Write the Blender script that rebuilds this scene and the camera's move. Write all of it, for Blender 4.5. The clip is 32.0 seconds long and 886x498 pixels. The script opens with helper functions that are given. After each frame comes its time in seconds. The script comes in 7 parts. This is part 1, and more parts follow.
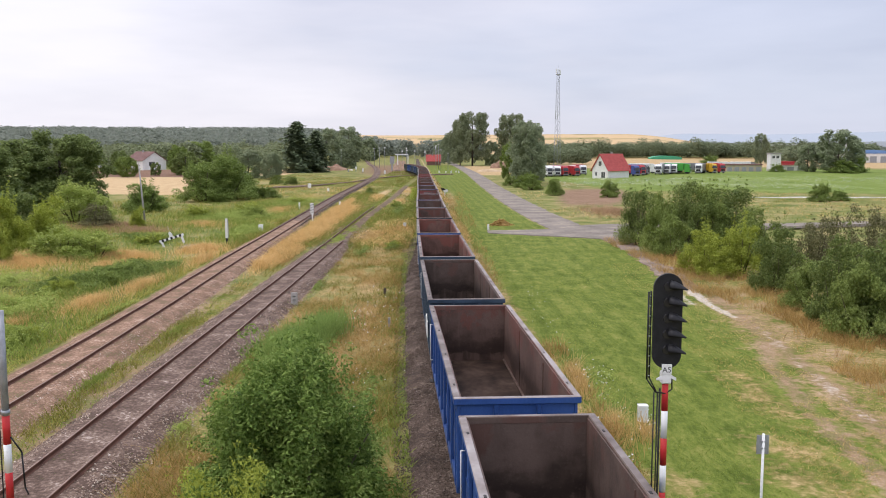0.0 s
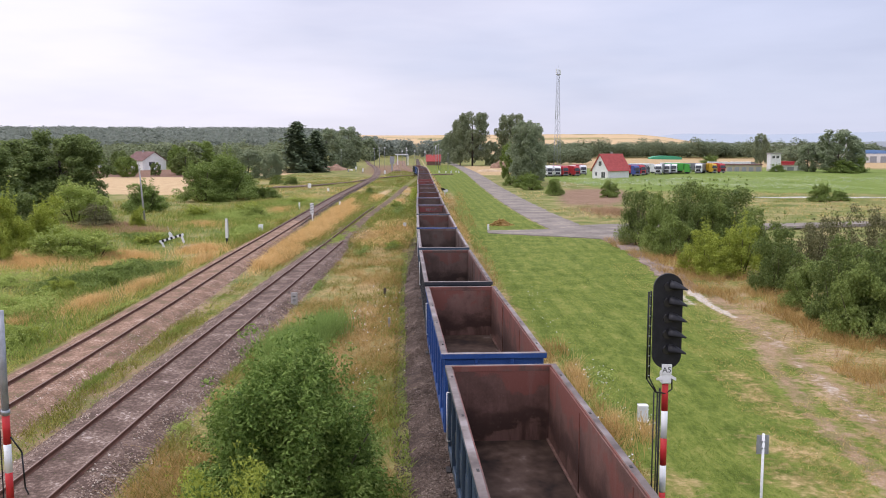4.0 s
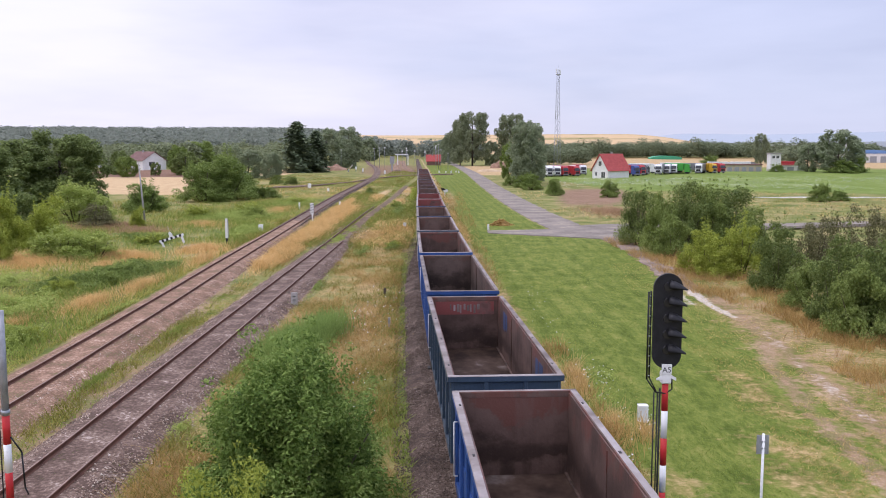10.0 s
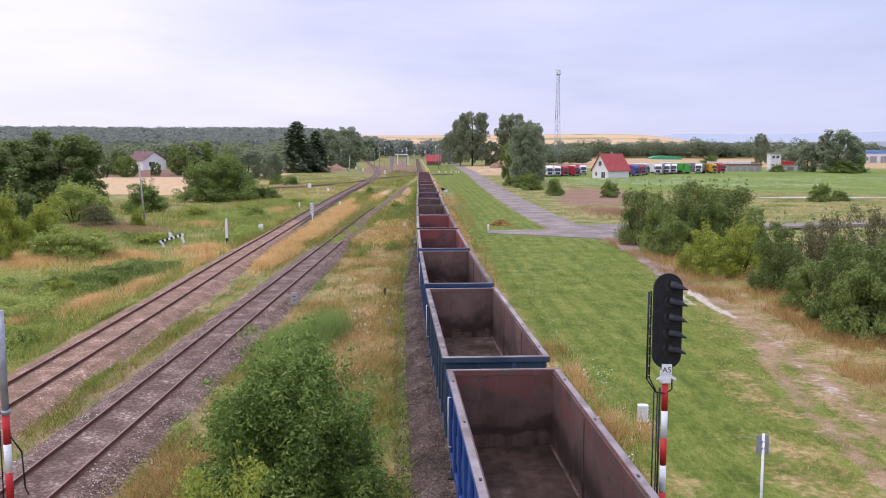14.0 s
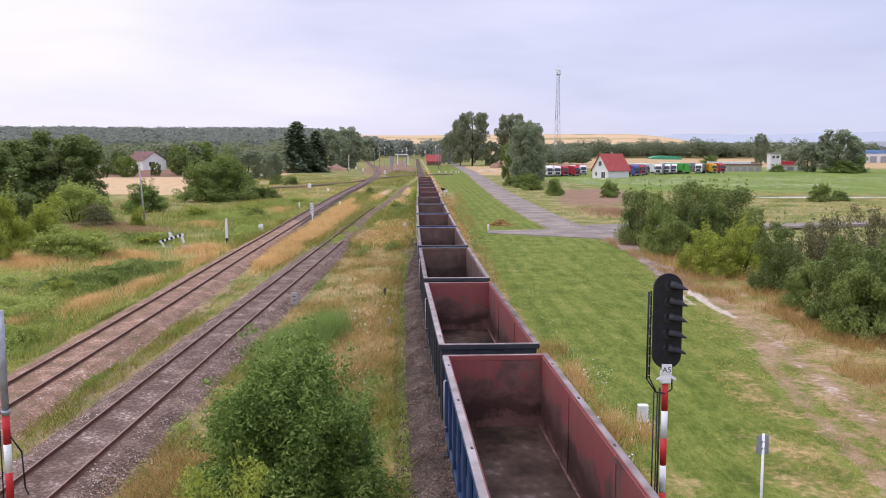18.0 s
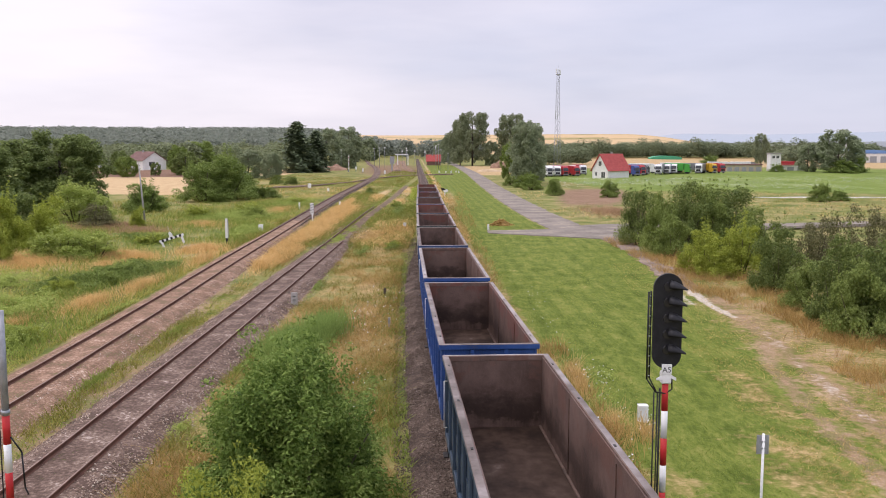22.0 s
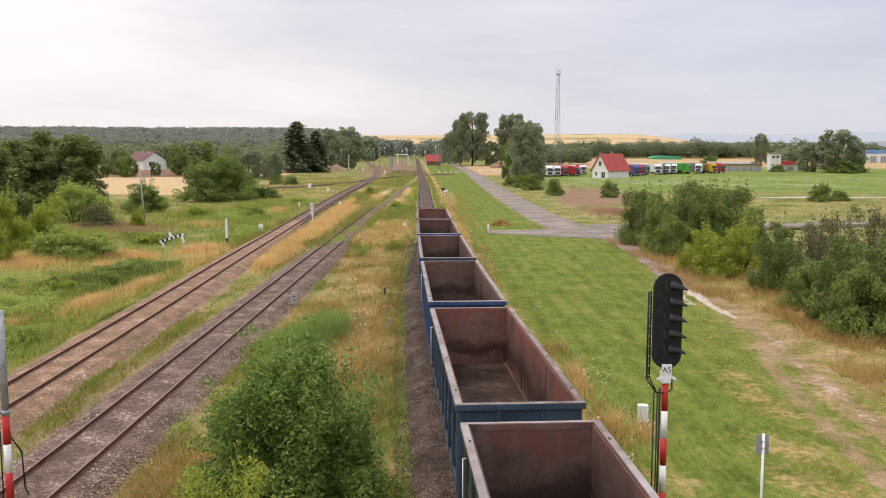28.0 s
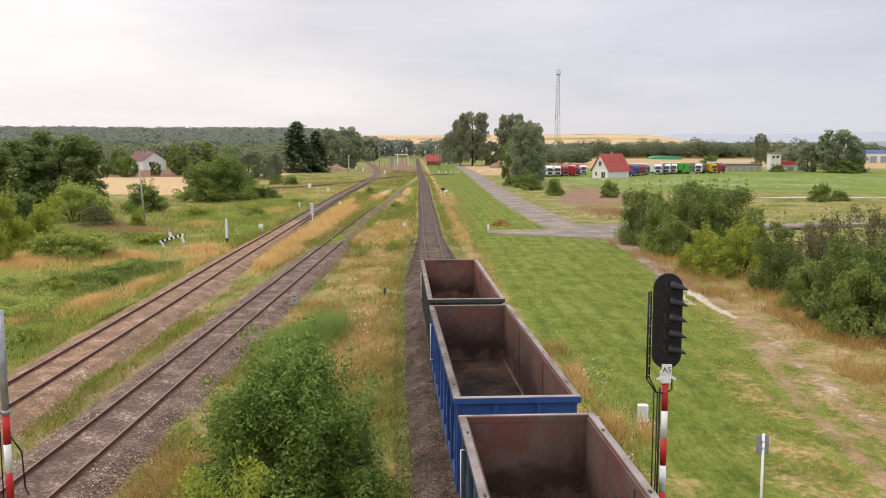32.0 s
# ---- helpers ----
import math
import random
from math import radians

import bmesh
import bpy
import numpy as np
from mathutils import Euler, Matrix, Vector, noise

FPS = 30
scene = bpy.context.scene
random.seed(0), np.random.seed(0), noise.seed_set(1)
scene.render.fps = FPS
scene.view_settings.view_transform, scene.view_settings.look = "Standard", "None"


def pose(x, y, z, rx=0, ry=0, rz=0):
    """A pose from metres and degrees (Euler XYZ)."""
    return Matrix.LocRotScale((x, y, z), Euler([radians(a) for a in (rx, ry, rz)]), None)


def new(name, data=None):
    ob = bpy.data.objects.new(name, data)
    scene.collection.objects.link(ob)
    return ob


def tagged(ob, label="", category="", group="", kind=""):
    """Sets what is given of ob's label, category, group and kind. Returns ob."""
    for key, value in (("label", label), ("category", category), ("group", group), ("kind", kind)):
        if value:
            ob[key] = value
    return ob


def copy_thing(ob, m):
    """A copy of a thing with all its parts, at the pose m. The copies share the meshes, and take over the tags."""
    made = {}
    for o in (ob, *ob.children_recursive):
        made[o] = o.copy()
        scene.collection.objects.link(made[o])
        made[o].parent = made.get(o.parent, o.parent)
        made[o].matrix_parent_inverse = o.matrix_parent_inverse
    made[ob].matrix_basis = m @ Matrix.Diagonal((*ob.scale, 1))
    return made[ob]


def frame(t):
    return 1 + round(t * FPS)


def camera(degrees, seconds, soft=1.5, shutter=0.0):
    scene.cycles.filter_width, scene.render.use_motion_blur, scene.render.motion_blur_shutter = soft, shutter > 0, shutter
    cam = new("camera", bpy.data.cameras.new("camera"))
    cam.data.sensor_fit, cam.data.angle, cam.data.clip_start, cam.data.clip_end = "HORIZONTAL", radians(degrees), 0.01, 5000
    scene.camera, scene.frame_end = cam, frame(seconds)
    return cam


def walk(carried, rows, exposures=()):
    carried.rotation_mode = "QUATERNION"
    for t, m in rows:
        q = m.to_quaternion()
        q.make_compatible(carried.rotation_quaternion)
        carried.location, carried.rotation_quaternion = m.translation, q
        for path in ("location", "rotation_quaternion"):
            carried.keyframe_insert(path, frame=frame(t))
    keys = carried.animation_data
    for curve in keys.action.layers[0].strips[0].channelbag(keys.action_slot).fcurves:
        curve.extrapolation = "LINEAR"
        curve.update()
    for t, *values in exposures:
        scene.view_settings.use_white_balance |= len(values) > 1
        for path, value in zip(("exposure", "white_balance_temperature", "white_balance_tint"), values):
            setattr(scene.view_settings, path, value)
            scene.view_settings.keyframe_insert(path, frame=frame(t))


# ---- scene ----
# camera on the footbridge, standing still
EYE = (0.0, 0.0, 9.22)
TILT = 83.61
cam = camera(53.07, 32.0, soft=1.0)
walk(cam, [(0.0, pose(EYE[0], EYE[1], EYE[2], TILT, 0, 0)), (32.0, pose(EYE[0], EYE[1], EYE[2], TILT, 0, 0))],
     exposures=[(0.0, 0.0, 6160, 16), (3.0, 0.0, 6060, 19), (6.0, 0.0, 5880, 22), (9.0, 0.0, 5850, 22), (13.0, 0.0, 5720, 27), (19.0, 0.0, 5980, 24), (23.0, 0.0, 6380, 20), (28.0, 0.0, 6650, 15), (32.0, 0.0, 6740, 14)])

# overcast daylight, brighter towards the zenith, a low bank of grey cloud to the east
world = bpy.data.worlds.new("overcast_sky")
scene.world = world
world.use_nodes = True
wn, wl = world.node_tree.nodes, world.node_tree.links
wn.clear()


def wnode(kind, **sockets):
    n = wn.new(kind)
    for k, v in sockets.items():
        n.inputs[k].default_value = v
    return n


def ramp_on(nodes, stops):
    r = nodes.new("ShaderNodeValToRGB")
    els = r.color_ramp.elements
    while len(els) > 1:
        els.remove(els[-1])
    els[0].position, els[0].color = stops[0][0], (*stops[0][1], 1)
    for p, c in stops[1:]:
        els.new(p).color = (*c, 1)
    return r


wtc = wn.new("ShaderNodeTexCoord")
wsep = wn.new("ShaderNodeSeparateXYZ")
wl.new(wtc.outputs["Generated"], wsep.inputs[0])
# azimuth tint: pale to the west, blue-grey to the east
az = ramp_on(wn, [(0.22, (1.0, 0.985, 0.975)), (0.40, (0.96, 0.945, 0.94)), (0.54, (0.81, 0.815, 0.84)), (0.68, (0.675, 0.72, 0.79)), (1.0, (0.63, 0.68, 0.76))])
half = wn.new("ShaderNodeMath")
half.operation = "MULTIPLY_ADD"
half.inputs[1].default_value, half.inputs[2].default_value = 0.5, 0.5
cloud_map = wn.new("ShaderNodeMapping")
cloud_map.inputs["Scale"].default_value = (1.0, 1.0, 5.0)
wl.new(wtc.outputs["Generated"], cloud_map.inputs[0])
cloud_noise = wn.new("ShaderNodeTexNoise")
cloud_noise.inputs["Scale"].default_value, cloud_noise.inputs["Detail"].default_value = 1.6, 5.0
cloud_noise.inputs["Roughness"].default_value = 0.5
wl.new(cloud_map.outputs[0], cloud_noise.inputs["Vector"])
cl = wn.new("ShaderNodeMath")
cl.operation = "MULTIPLY_ADD"
cl.inputs[1].default_value, cl.inputs[2].default_value = 0.62, -0.31
wl.new(cloud_noise.outputs["Fac"], cl.inputs[0])
wl.new(wsep.outputs["X"], half.inputs[0])
az_sum = wn.new("ShaderNodeMath")
az_sum.operation = "ADD"
wl.new(half.outputs[0], az_sum.inputs[0])
wl.new(cl.outputs[0], az_sum.inputs[1])
wl.new(az_sum.outputs[0], az.inputs[0])
# an overcast sky is about three times as bright overhead as at its rim
rise = ramp_on(wn, [(0.0, (0.97, 0.95, 0.95)), (0.06, (0.98, 0.98, 0.98)), (0.17, (0.98, 0.99, 1.03)), (0.45, (1.45, 1.45, 1.5)), (1.0, (2.0, 2.0, 2.05))])
wl.new(wsep.outputs["Z"], rise.inputs[0])
tone = wn.new("ShaderNodeMix")
tone.data_type, tone.blend_type = "RGBA", "MULTIPLY"
tone.inputs[0].default_value = 1.0
wl.new(az.outputs[0], tone.inputs[6])
wl.new(rise.outputs[0], tone.inputs[7])
streak_map = wn.new("ShaderNodeMapping")
streak_map.inputs["Scale"].default_value, streak_map.inputs["Rotation"].default_value = (1.6, 1.6, 8.0), (0.0, 0.35, 0.0)
wl.new(wtc.outputs["Generated"], streak_map.inputs[0])
streaks = wn.new("ShaderNodeTexNoise")
streaks.inputs["Scale"].default_value, streaks.inputs["Detail"].default_value = 2.2, 4.0
wl.new(streak_map.outputs[0], streaks.inputs["Vector"])
streak_tone = ramp_on(wn, [(0.36, (0.93, 0.935, 0.95)), (0.5, (1.0, 1.0, 1.0)), (0.66, (1.07, 1.06, 1.05))])
wl.new(streaks.outputs["Fac"], streak_tone.inputs[0])
cloud = wn.new("ShaderNodeMix")
cloud.data_type, cloud.blend_type = "RGBA", "MULTIPLY"
cloud.inputs[0].default_value = 1.0
wl.new(tone.outputs[2], cloud.inputs[6])
wl.new(streak_tone.outputs[0], cloud.inputs[7])
SUN_EL, SUN_AZ = radians(68), radians(-95)
sky = wn.new("ShaderNodeTexSky")
sky.sky_type, sky.sun_disc = "NISHITA", False
sky.sun_elevation, sky.sun_rotation = SUN_EL, SUN_AZ
clear_bg = wnode("ShaderNodeBackground", Strength=0.06)
wl.new(sky.outputs[0], clear_bg.inputs["Color"])
cloud_bg = wnode("ShaderNodeBackground", Strength=1.03)
wl.new(cloud.outputs[2], cloud_bg.inputs["Color"])
cover = wnode("ShaderNodeMixShader", Fac=0.94)
wl.new(clear_bg.outputs[0], cover.inputs[1])
wl.new(cloud_bg.outputs[0], cover.inputs[2])
wout = wn.new("ShaderNodeOutputWorld")
wl.new(cover.outputs[0], wout.inputs["Surface"])

sun_data = bpy.data.lights.new("sun", "SUN")
sun_data.energy, sun_data.angle, sun_data.color = 1.1, radians(20), (1.0, 0.95, 0.88)
sun = new("sun", sun_data)
sun_dir = Vector((math.sin(SUN_AZ) * math.cos(SUN_EL), math.cos(SUN_AZ) * math.cos(SUN_EL), math.sin(SUN_EL)))
sun.matrix_world = Matrix.Translation((-60, 40, 80)) @ sun_dir.to_track_quat("Z", "Y").to_matrix().to_4x4()

# ---- materials ----
def mat(name, stops, scale=3.0, rough=0.8, metal=0.0, bump=0.3, fine=40.0, detail=6.0, coords="Object", rnd=0.0, stretch=None, spec=0.3, bump_dist=0.02, island=False, fine_mix=0.25):
    """Two noises, coarse and fine, through a colour ramp, with relief; rnd shifts the pattern and the tone from object to object."""
    m = bpy.data.materials.new(name)
    m.use_nodes = True
    ns, ls = m.node_tree.nodes, m.node_tree.links
    b = ns["Principled BSDF"]
    b.inputs["Roughness"].default_value, b.inputs["Metallic"].default_value = rough, metal
    b.inputs["Specular IOR Level"].default_value = spec
    tc = ns.new("ShaderNodeTexCoord")
    src = tc.outputs[coords]
    if stretch:
        mp = ns.new("ShaderNodeMapping")
        mp.inputs["Scale"].default_value = stretch
        ls.new(src, mp.inputs[0])
        src = mp.outputs[0]
    info = ns.new("ShaderNodeObjectInfo")
    if rnd:
        off = ns.new("ShaderNodeVectorMath")
        off.operation = "MULTIPLY_ADD"
        off.inputs[1].default_value = (37.0, 53.0, 29.0)
        ls.new(info.outputs["Random"], off.inputs[0])
        ls.new(src, off.inputs[2])
        src = off.outputs[0]
    n1 = ns.new("ShaderNodeTexNoise")
    n1.inputs["Scale"].default_value, n1.inputs["Detail"].default_value = scale, detail
    n2 = ns.new("ShaderNodeTexNoise")
    n2.inputs["Scale"].default_value, n2.inputs["Detail"].default_value = fine, 4.0
    ls.new(src, n1.inputs["Vector"])
    ls.new(src, n2.inputs["Vector"])
    mx = ns.new("ShaderNodeMix")
    mx.inputs[0].default_value = fine_mix
    ls.new(n1.outputs["Fac"], mx.inputs[2])
    ls.new(n2.outputs["Fac"], mx.inputs[3])
    fac = mx.outputs[0]
    if rnd or island:
        ad = ns.new("ShaderNodeMath")
        ad.operation = "MULTIPLY_ADD"
        k = rnd if rnd else 0.35
        ad.inputs[1].default_value = k
        sub = ns.new("ShaderNodeMath")
        sub.operation = "ADD"
        sub.inputs[1].default_value = -0.5 * k
        if island:
            geo = ns.new("ShaderNodeNewGeometry")
            ls.new(geo.outputs["Random Per Island"], ad.inputs[0])
        else:
            ls.new(info.outputs["Random"], ad.inputs[0])
        ls.new(fac, sub.inputs[0])
        ls.new(sub.outputs[0], ad.inputs[2])
        fac = ad.outputs[0]
    r = ramp_on(ns, stops)
    ls.new(fac, r.inputs[0])
    ls.new(r.outputs[0], b.inputs["Base Color"])
    if bump:
        bp = ns.new("ShaderNodeBump")
        bp.inputs["Strength"].default_value, bp.inputs["Distance"].default_value = bump, bump_dist
        ls.new(mx.outputs[0], bp.inputs["Height"])
        ls.new(bp.outputs[0], b.inputs["Normal"])
    return m


def leafy(name, dark, mid, light, rough=0.55, thin=0.25):
    """Foliage: tone from leaf to leaf and from clump to clump, a little light through the leaf."""
    m = mat(name, [(0.25, dark), (0.5, mid), (0.78, light)], scale=0.55, fine=6.0, rough=rough, bump=0, island=True, spec=0.12, fine_mix=0.4)
    ns, ls = m.node_tree.nodes, m.node_tree.links
    b = ns["Principled BSDF"]
    tr = ns.new("ShaderNodeBsdfTranslucent")
    col = b.inputs["Base Color"].links[0].from_socket
    ls.new(col, tr.inputs["Color"])
    ms = ns.new("ShaderNodeMixShader")
    ms.inputs[0].default_value = thin
    ls.new(b.outputs[0], ms.inputs[1])
    ls.new(tr.outputs[0], ms.inputs[2])
    ls.new(ms.outputs[0], ns["Material Output"].inputs["Surface"])
    return m


M = {}
M["rail"] = mat("rusty_rail_steel", [(0.3, (0.085, 0.038, 0.024)), (0.7, (0.18, 0.083, 0.052))], 2, 0.8, 0.0, 0.2)
M["rail_head"] = mat("worn_rail_head", [(0.3, (0.075, 0.056, 0.046)), (0.7, (0.14, 0.11, 0.095))], 2, 0.5, 0.3, 0.05)
M["rail_top"] = mat("dull_rusty_rail_head", [(0.3, (0.17, 0.115, 0.088)), (0.7, (0.28, 0.20, 0.16))], 2, 0.6, 0.2, 0.05)
M["sleeper"] = mat("weathered_wooden_sleeper", [(0.3, (0.045, 0.034, 0.03)), (0.7, (0.12, 0.095, 0.085))], 3, 0.9, 0, 0.6, 30, rnd=0.3, stretch=(0.4, 3, 3))
M["sleeper_concrete"] = mat("dusty_brown_sleeper", [(0.3, (0.075, 0.055, 0.044)), (0.7, (0.15, 0.115, 0.092))], 3, 0.9, 0, 0.4, 30, rnd=0.2)
M["steel_dark"] = mat("dark_grimy_steel", [(0.3, (0.018, 0.017, 0.017)), (0.7, (0.055, 0.05, 0.047))], 4, 0.6, 0.4, 0.2)
M["wheel"] = mat("wheel_steel", [(0.3, (0.06, 0.05, 0.045)), (0.7, (0.14, 0.12, 0.11))], 4, 0.5, 0.7, 0.1)


def paint(name, c, worn=(0.10, 0.075, 0.06), dirt=0.62):
    d = tuple(v * 0.62 for v in c)
    l = tuple(min(1, v * 1.22 + 0.01) for v in c)
    return mat(name, [(0.22, worn), (0.30, d), (0.5, c), (dirt + 0.1, l)], 0.9, 0.5, 0, 0.12, 22, rnd=0.12, stretch=(1, 1, 0.45), spec=0.35)


PAINT = {
    "blue": paint("bright_blue_wagon_paint", (0.026, 0.072, 0.24)),
    "mid": paint("faded_blue_wagon_paint", (0.030, 0.062, 0.15)),
    "steel": paint("steel_blue_wagon_paint", (0.040, 0.064, 0.098)),
    "dark": paint("dark_grey_wagon_paint", (0.036, 0.038, 0.045)),
    "green": paint("grey_green_wagon_paint", (0.045, 0.058, 0.050)),
}


def lining(name, base, red, primer=0.0, scuff=0.5):
    """Scoured steel inside the wagon: brown rust, coal stains, upright scrapes, red primer left towards the top."""
    m = bpy.data.materials.new(name)
    m.use_nodes = True
    ns, ls = m.node_tree.nodes, m.node_tree.links
    b = ns["Principled BSDF"]
    b.inputs["Roughness"].default_value, b.inputs["Specular IOR Level"].default_value = 0.58, 0.3
    tc, info = ns.new("ShaderNodeTexCoord"), ns.new("ShaderNodeObjectInfo")
    off = ns.new("ShaderNodeVectorMath")
    off.operation = "MULTIPLY_ADD"
    off.inputs[1].default_value = (41.0, 57.0, 23.0)
    ls.new(info.outputs["Random"], off.inputs[0])
    ls.new(tc.outputs["Object"], off.inputs[2])

    def nz(scale, detail, stretch=(1, 1, 1)):
        mp = ns.new("ShaderNodeMapping")
        mp.inputs["Scale"].default_value = stretch
        ls.new(off.outputs[0], mp.inputs[0])
        n = ns.new("ShaderNodeTexNoise")
        n.inputs["Scale"].default_value, n.inputs["Detail"].default_value, n.inputs["Roughness"].default_value = scale, detail, 0.62
        ls.new(mp.outputs[0], n.inputs["Vector"])
        return n.outputs["Fac"]

    def step(v, lo, hi):
        r = ns.new("ShaderNodeMapRange")
        r.interpolation_type = "SMOOTHSTEP"
        r.inputs[1].default_value, r.inputs[2].default_value = lo, hi
        ls.new(v, r.inputs[0])
        return r.outputs[0]

    def mix(f, c0, c1):
        x = ns.new("ShaderNodeMix")
        x.data_type = "RGBA"
        ls.new(f, x.inputs[0])
        for i, c in ((6, c0), (7, c1)):
            if isinstance(c, tuple):
                x.inputs[i].default_value = (*c, 1)
            else:
                ls.new(c, x.inputs[i])
        return x.outputs[2]

    def calc(op, x, y):
        q = ns.new("ShaderNodeMath")
        q.operation = op
        for i, v in enumerate((x, y)):
            if isinstance(v, (int, float)):
                q.inputs[i].default_value = v
            else:
                ls.new(v, q.inputs[i])
        return q.outputs[0]

    coarse, blot, streak, fine = nz(0.55, 5), nz(0.85, 6), nz(2.6, 5, (1, 1, 0.16)), nz(14, 4)
    pale = tuple(v * 1.55 + 0.012 for v in base)
    dark = tuple(v * 0.34 for v in base)
    c = mix(step(coarse, 0.30, 0.68), tuple(v * 0.72 for v in base), pale)
    sep = ns.new("ShaderNodeSeparateXYZ")
    ls.new(tc.outputs["Object"], sep.inputs[0])
    high = step(sep.outputs[2], 1.5, 3.1)
    keep = calc("ADD", calc("MULTIPLY", high, 0.30), blot)
    c = mix(calc("MULTIPLY", step(keep, 0.78 - primer, 0.86 - primer), 0.9), c, red)
    c = mix(calc("MULTIPLY", step(streak, 0.52, 0.68), scuff), c, pale)
    c = mix(calc("MULTIPLY", step(calc("ADD", blot, calc("ADD", calc("MULTIPLY", fine, 0.12), calc("MULTIPLY", high, 0.20))), 0.70, 0.44), 0.72), c, dark)
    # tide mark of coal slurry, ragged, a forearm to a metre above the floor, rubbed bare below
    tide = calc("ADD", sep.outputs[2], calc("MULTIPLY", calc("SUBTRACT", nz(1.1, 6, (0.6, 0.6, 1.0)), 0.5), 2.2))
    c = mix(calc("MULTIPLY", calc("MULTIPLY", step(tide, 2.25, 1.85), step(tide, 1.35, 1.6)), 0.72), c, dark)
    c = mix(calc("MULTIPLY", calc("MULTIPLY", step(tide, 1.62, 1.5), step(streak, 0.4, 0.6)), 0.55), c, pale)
    c = mix(calc("MULTIPLY", step(fine, 0.60, 0.78), 0.22), c, (0.24, 0.19, 0.16))
    ls.new(c, b.inputs["Base Color"])
    bp = ns.new("ShaderNodeBump")
    bp.inputs["Strength"].default_value, bp.inputs["Distance"].default_value = 0.3, 0.03
    ls.new(calc("ADD", blot, fine), bp.inputs["Height"])
    ls.new(bp.outputs[0], b.inputs["Normal"])
    return m


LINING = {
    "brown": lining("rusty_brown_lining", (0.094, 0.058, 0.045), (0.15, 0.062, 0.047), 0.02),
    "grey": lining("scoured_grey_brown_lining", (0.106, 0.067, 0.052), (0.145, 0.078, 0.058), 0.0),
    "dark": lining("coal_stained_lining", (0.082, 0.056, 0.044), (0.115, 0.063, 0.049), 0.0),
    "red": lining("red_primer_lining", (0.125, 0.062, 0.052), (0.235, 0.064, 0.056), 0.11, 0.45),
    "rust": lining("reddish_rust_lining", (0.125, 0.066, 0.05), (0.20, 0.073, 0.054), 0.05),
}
M["rim"] = mat("worn_brown_steel_rim", [(0.3, (0.09, 0.07, 0.06)), (0.44, (0.17, 0.138, 0.122)), (0.56, (0.25, 0.215, 0.20)), (0.78, (0.37, 0.335, 0.32))], 1.1, 0.6, 0.1, 0.15, 9, rnd=0.22, fine_mix=0.18)
M["floor_steel"] = mat("coal_dusted_wagon_floor", [(0.36, (0.009, 0.006, 0.005)), (0.44, (0.026, 0.0155, 0.011)), (0.53, (0.048, 0.030, 0.021)), (0.62, (0.070, 0.047, 0.036)), (0.75, (0.17, 0.14, 0.125))], 0.7, 0.8, 0.0, 0.25, 3.2, rnd=0.12, stretch=(1.1, 0.8, 1), fine_mix=0.34, spec=0.15)
M["white"] = mat("white_paint", [(0.25, (0.60, 0.59, 0.57)), (0.4, (0.76, 0.76, 0.74)), (0.75, (0.84, 0.84, 0.83))], 5, 0.6, 0, 0.1)
M["red"] = mat("red_signal_paint", [(0.25, (0.36, 0.022, 0.02)), (0.6, (0.52, 0.03, 0.03))], 6, 0.5, 0, 0.1)
M["black"] = mat("matt_black_signal_paint", [(0.3, (0.008, 0.008, 0.009)), (0.7, (0.022, 0.022, 0.025))], 6, 0.55, 0, 0.1)
M["grey"] = mat("galvanised_grey_steel", [(0.3, (0.25, 0.26, 0.27)), (0.7, (0.42, 0.43, 0.45))], 6, 0.5, 0.4, 0.1)
M["concrete"] = mat("weathered_concrete", [(0.3, (0.26, 0.25, 0.23)), (0.7, (0.46, 0.44, 0.41))], 4, 0.9, 0, 0.4)
M["bark"] = mat("tree_bark", [(0.3, (0.045, 0.036, 0.028)), (0.7, (0.12, 0.10, 0.08))], 3, 0.9, 0, 0.8, 20, stretch=(3, 3, 0.5))
M["stem"] = mat("green_brown_stem", [(0.3, (0.06, 0.05, 0.03)), (0.7, (0.13, 0.11, 0.06))], 3, 0.9, 0, 0.5)
M["leaf_bush"] = leafy("willow_bush_leaves", (0.062, 0.112, 0.022), (0.18, 0.27, 0.054), (0.42, 0.52, 0.15), 0.6, 0.4)
M["leaf_light"] = leafy("yellow_green_leaves", (0.19, 0.225, 0.03), (0.35, 0.40, 0.06), (0.50, 0.56, 0.12), 0.65, 0.4)
M["leaf_low"] = leafy("meadow_shrub_leaves", (0.24, 0.305, 0.065), (0.36, 0.43, 0.10), (0.50, 0.56, 0.18), 0.65, 0.45)
M["leaf_dark"] = leafy("dark_green_leaves", (0.085, 0.12, 0.033), (0.17, 0.22, 0.058), (0.29, 0.345, 0.105), 0.6, 0.3)
M["leaf_mid"] = leafy("mid_green_leaves", (0.12, 0.165, 0.038), (0.215, 0.275, 0.066), (0.345, 0.41, 0.12), 0.6, 0.3)
M["leaf_field"] = leafy("field_bush_leaves", (0.13, 0.185, 0.045), (0.22, 0.29, 0.068), (0.34, 0.42, 0.12), 0.6, 0.35)
M["leaf_oak"] = leafy("oak_leaves", (0.105, 0.145, 0.045), (0.19, 0.24, 0.072), (0.31, 0.37, 0.125), 0.6, 0.3)
# haze over the lorry park belt mixed into this green
M["leaf_wood"] = leafy("haze_dulled_wood_leaves", (0.16, 0.195, 0.11), (0.21, 0.245, 0.14), (0.27, 0.305, 0.175), 0.75, 0.45)
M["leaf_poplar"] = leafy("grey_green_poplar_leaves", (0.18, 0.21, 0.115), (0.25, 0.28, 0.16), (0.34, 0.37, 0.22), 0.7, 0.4)
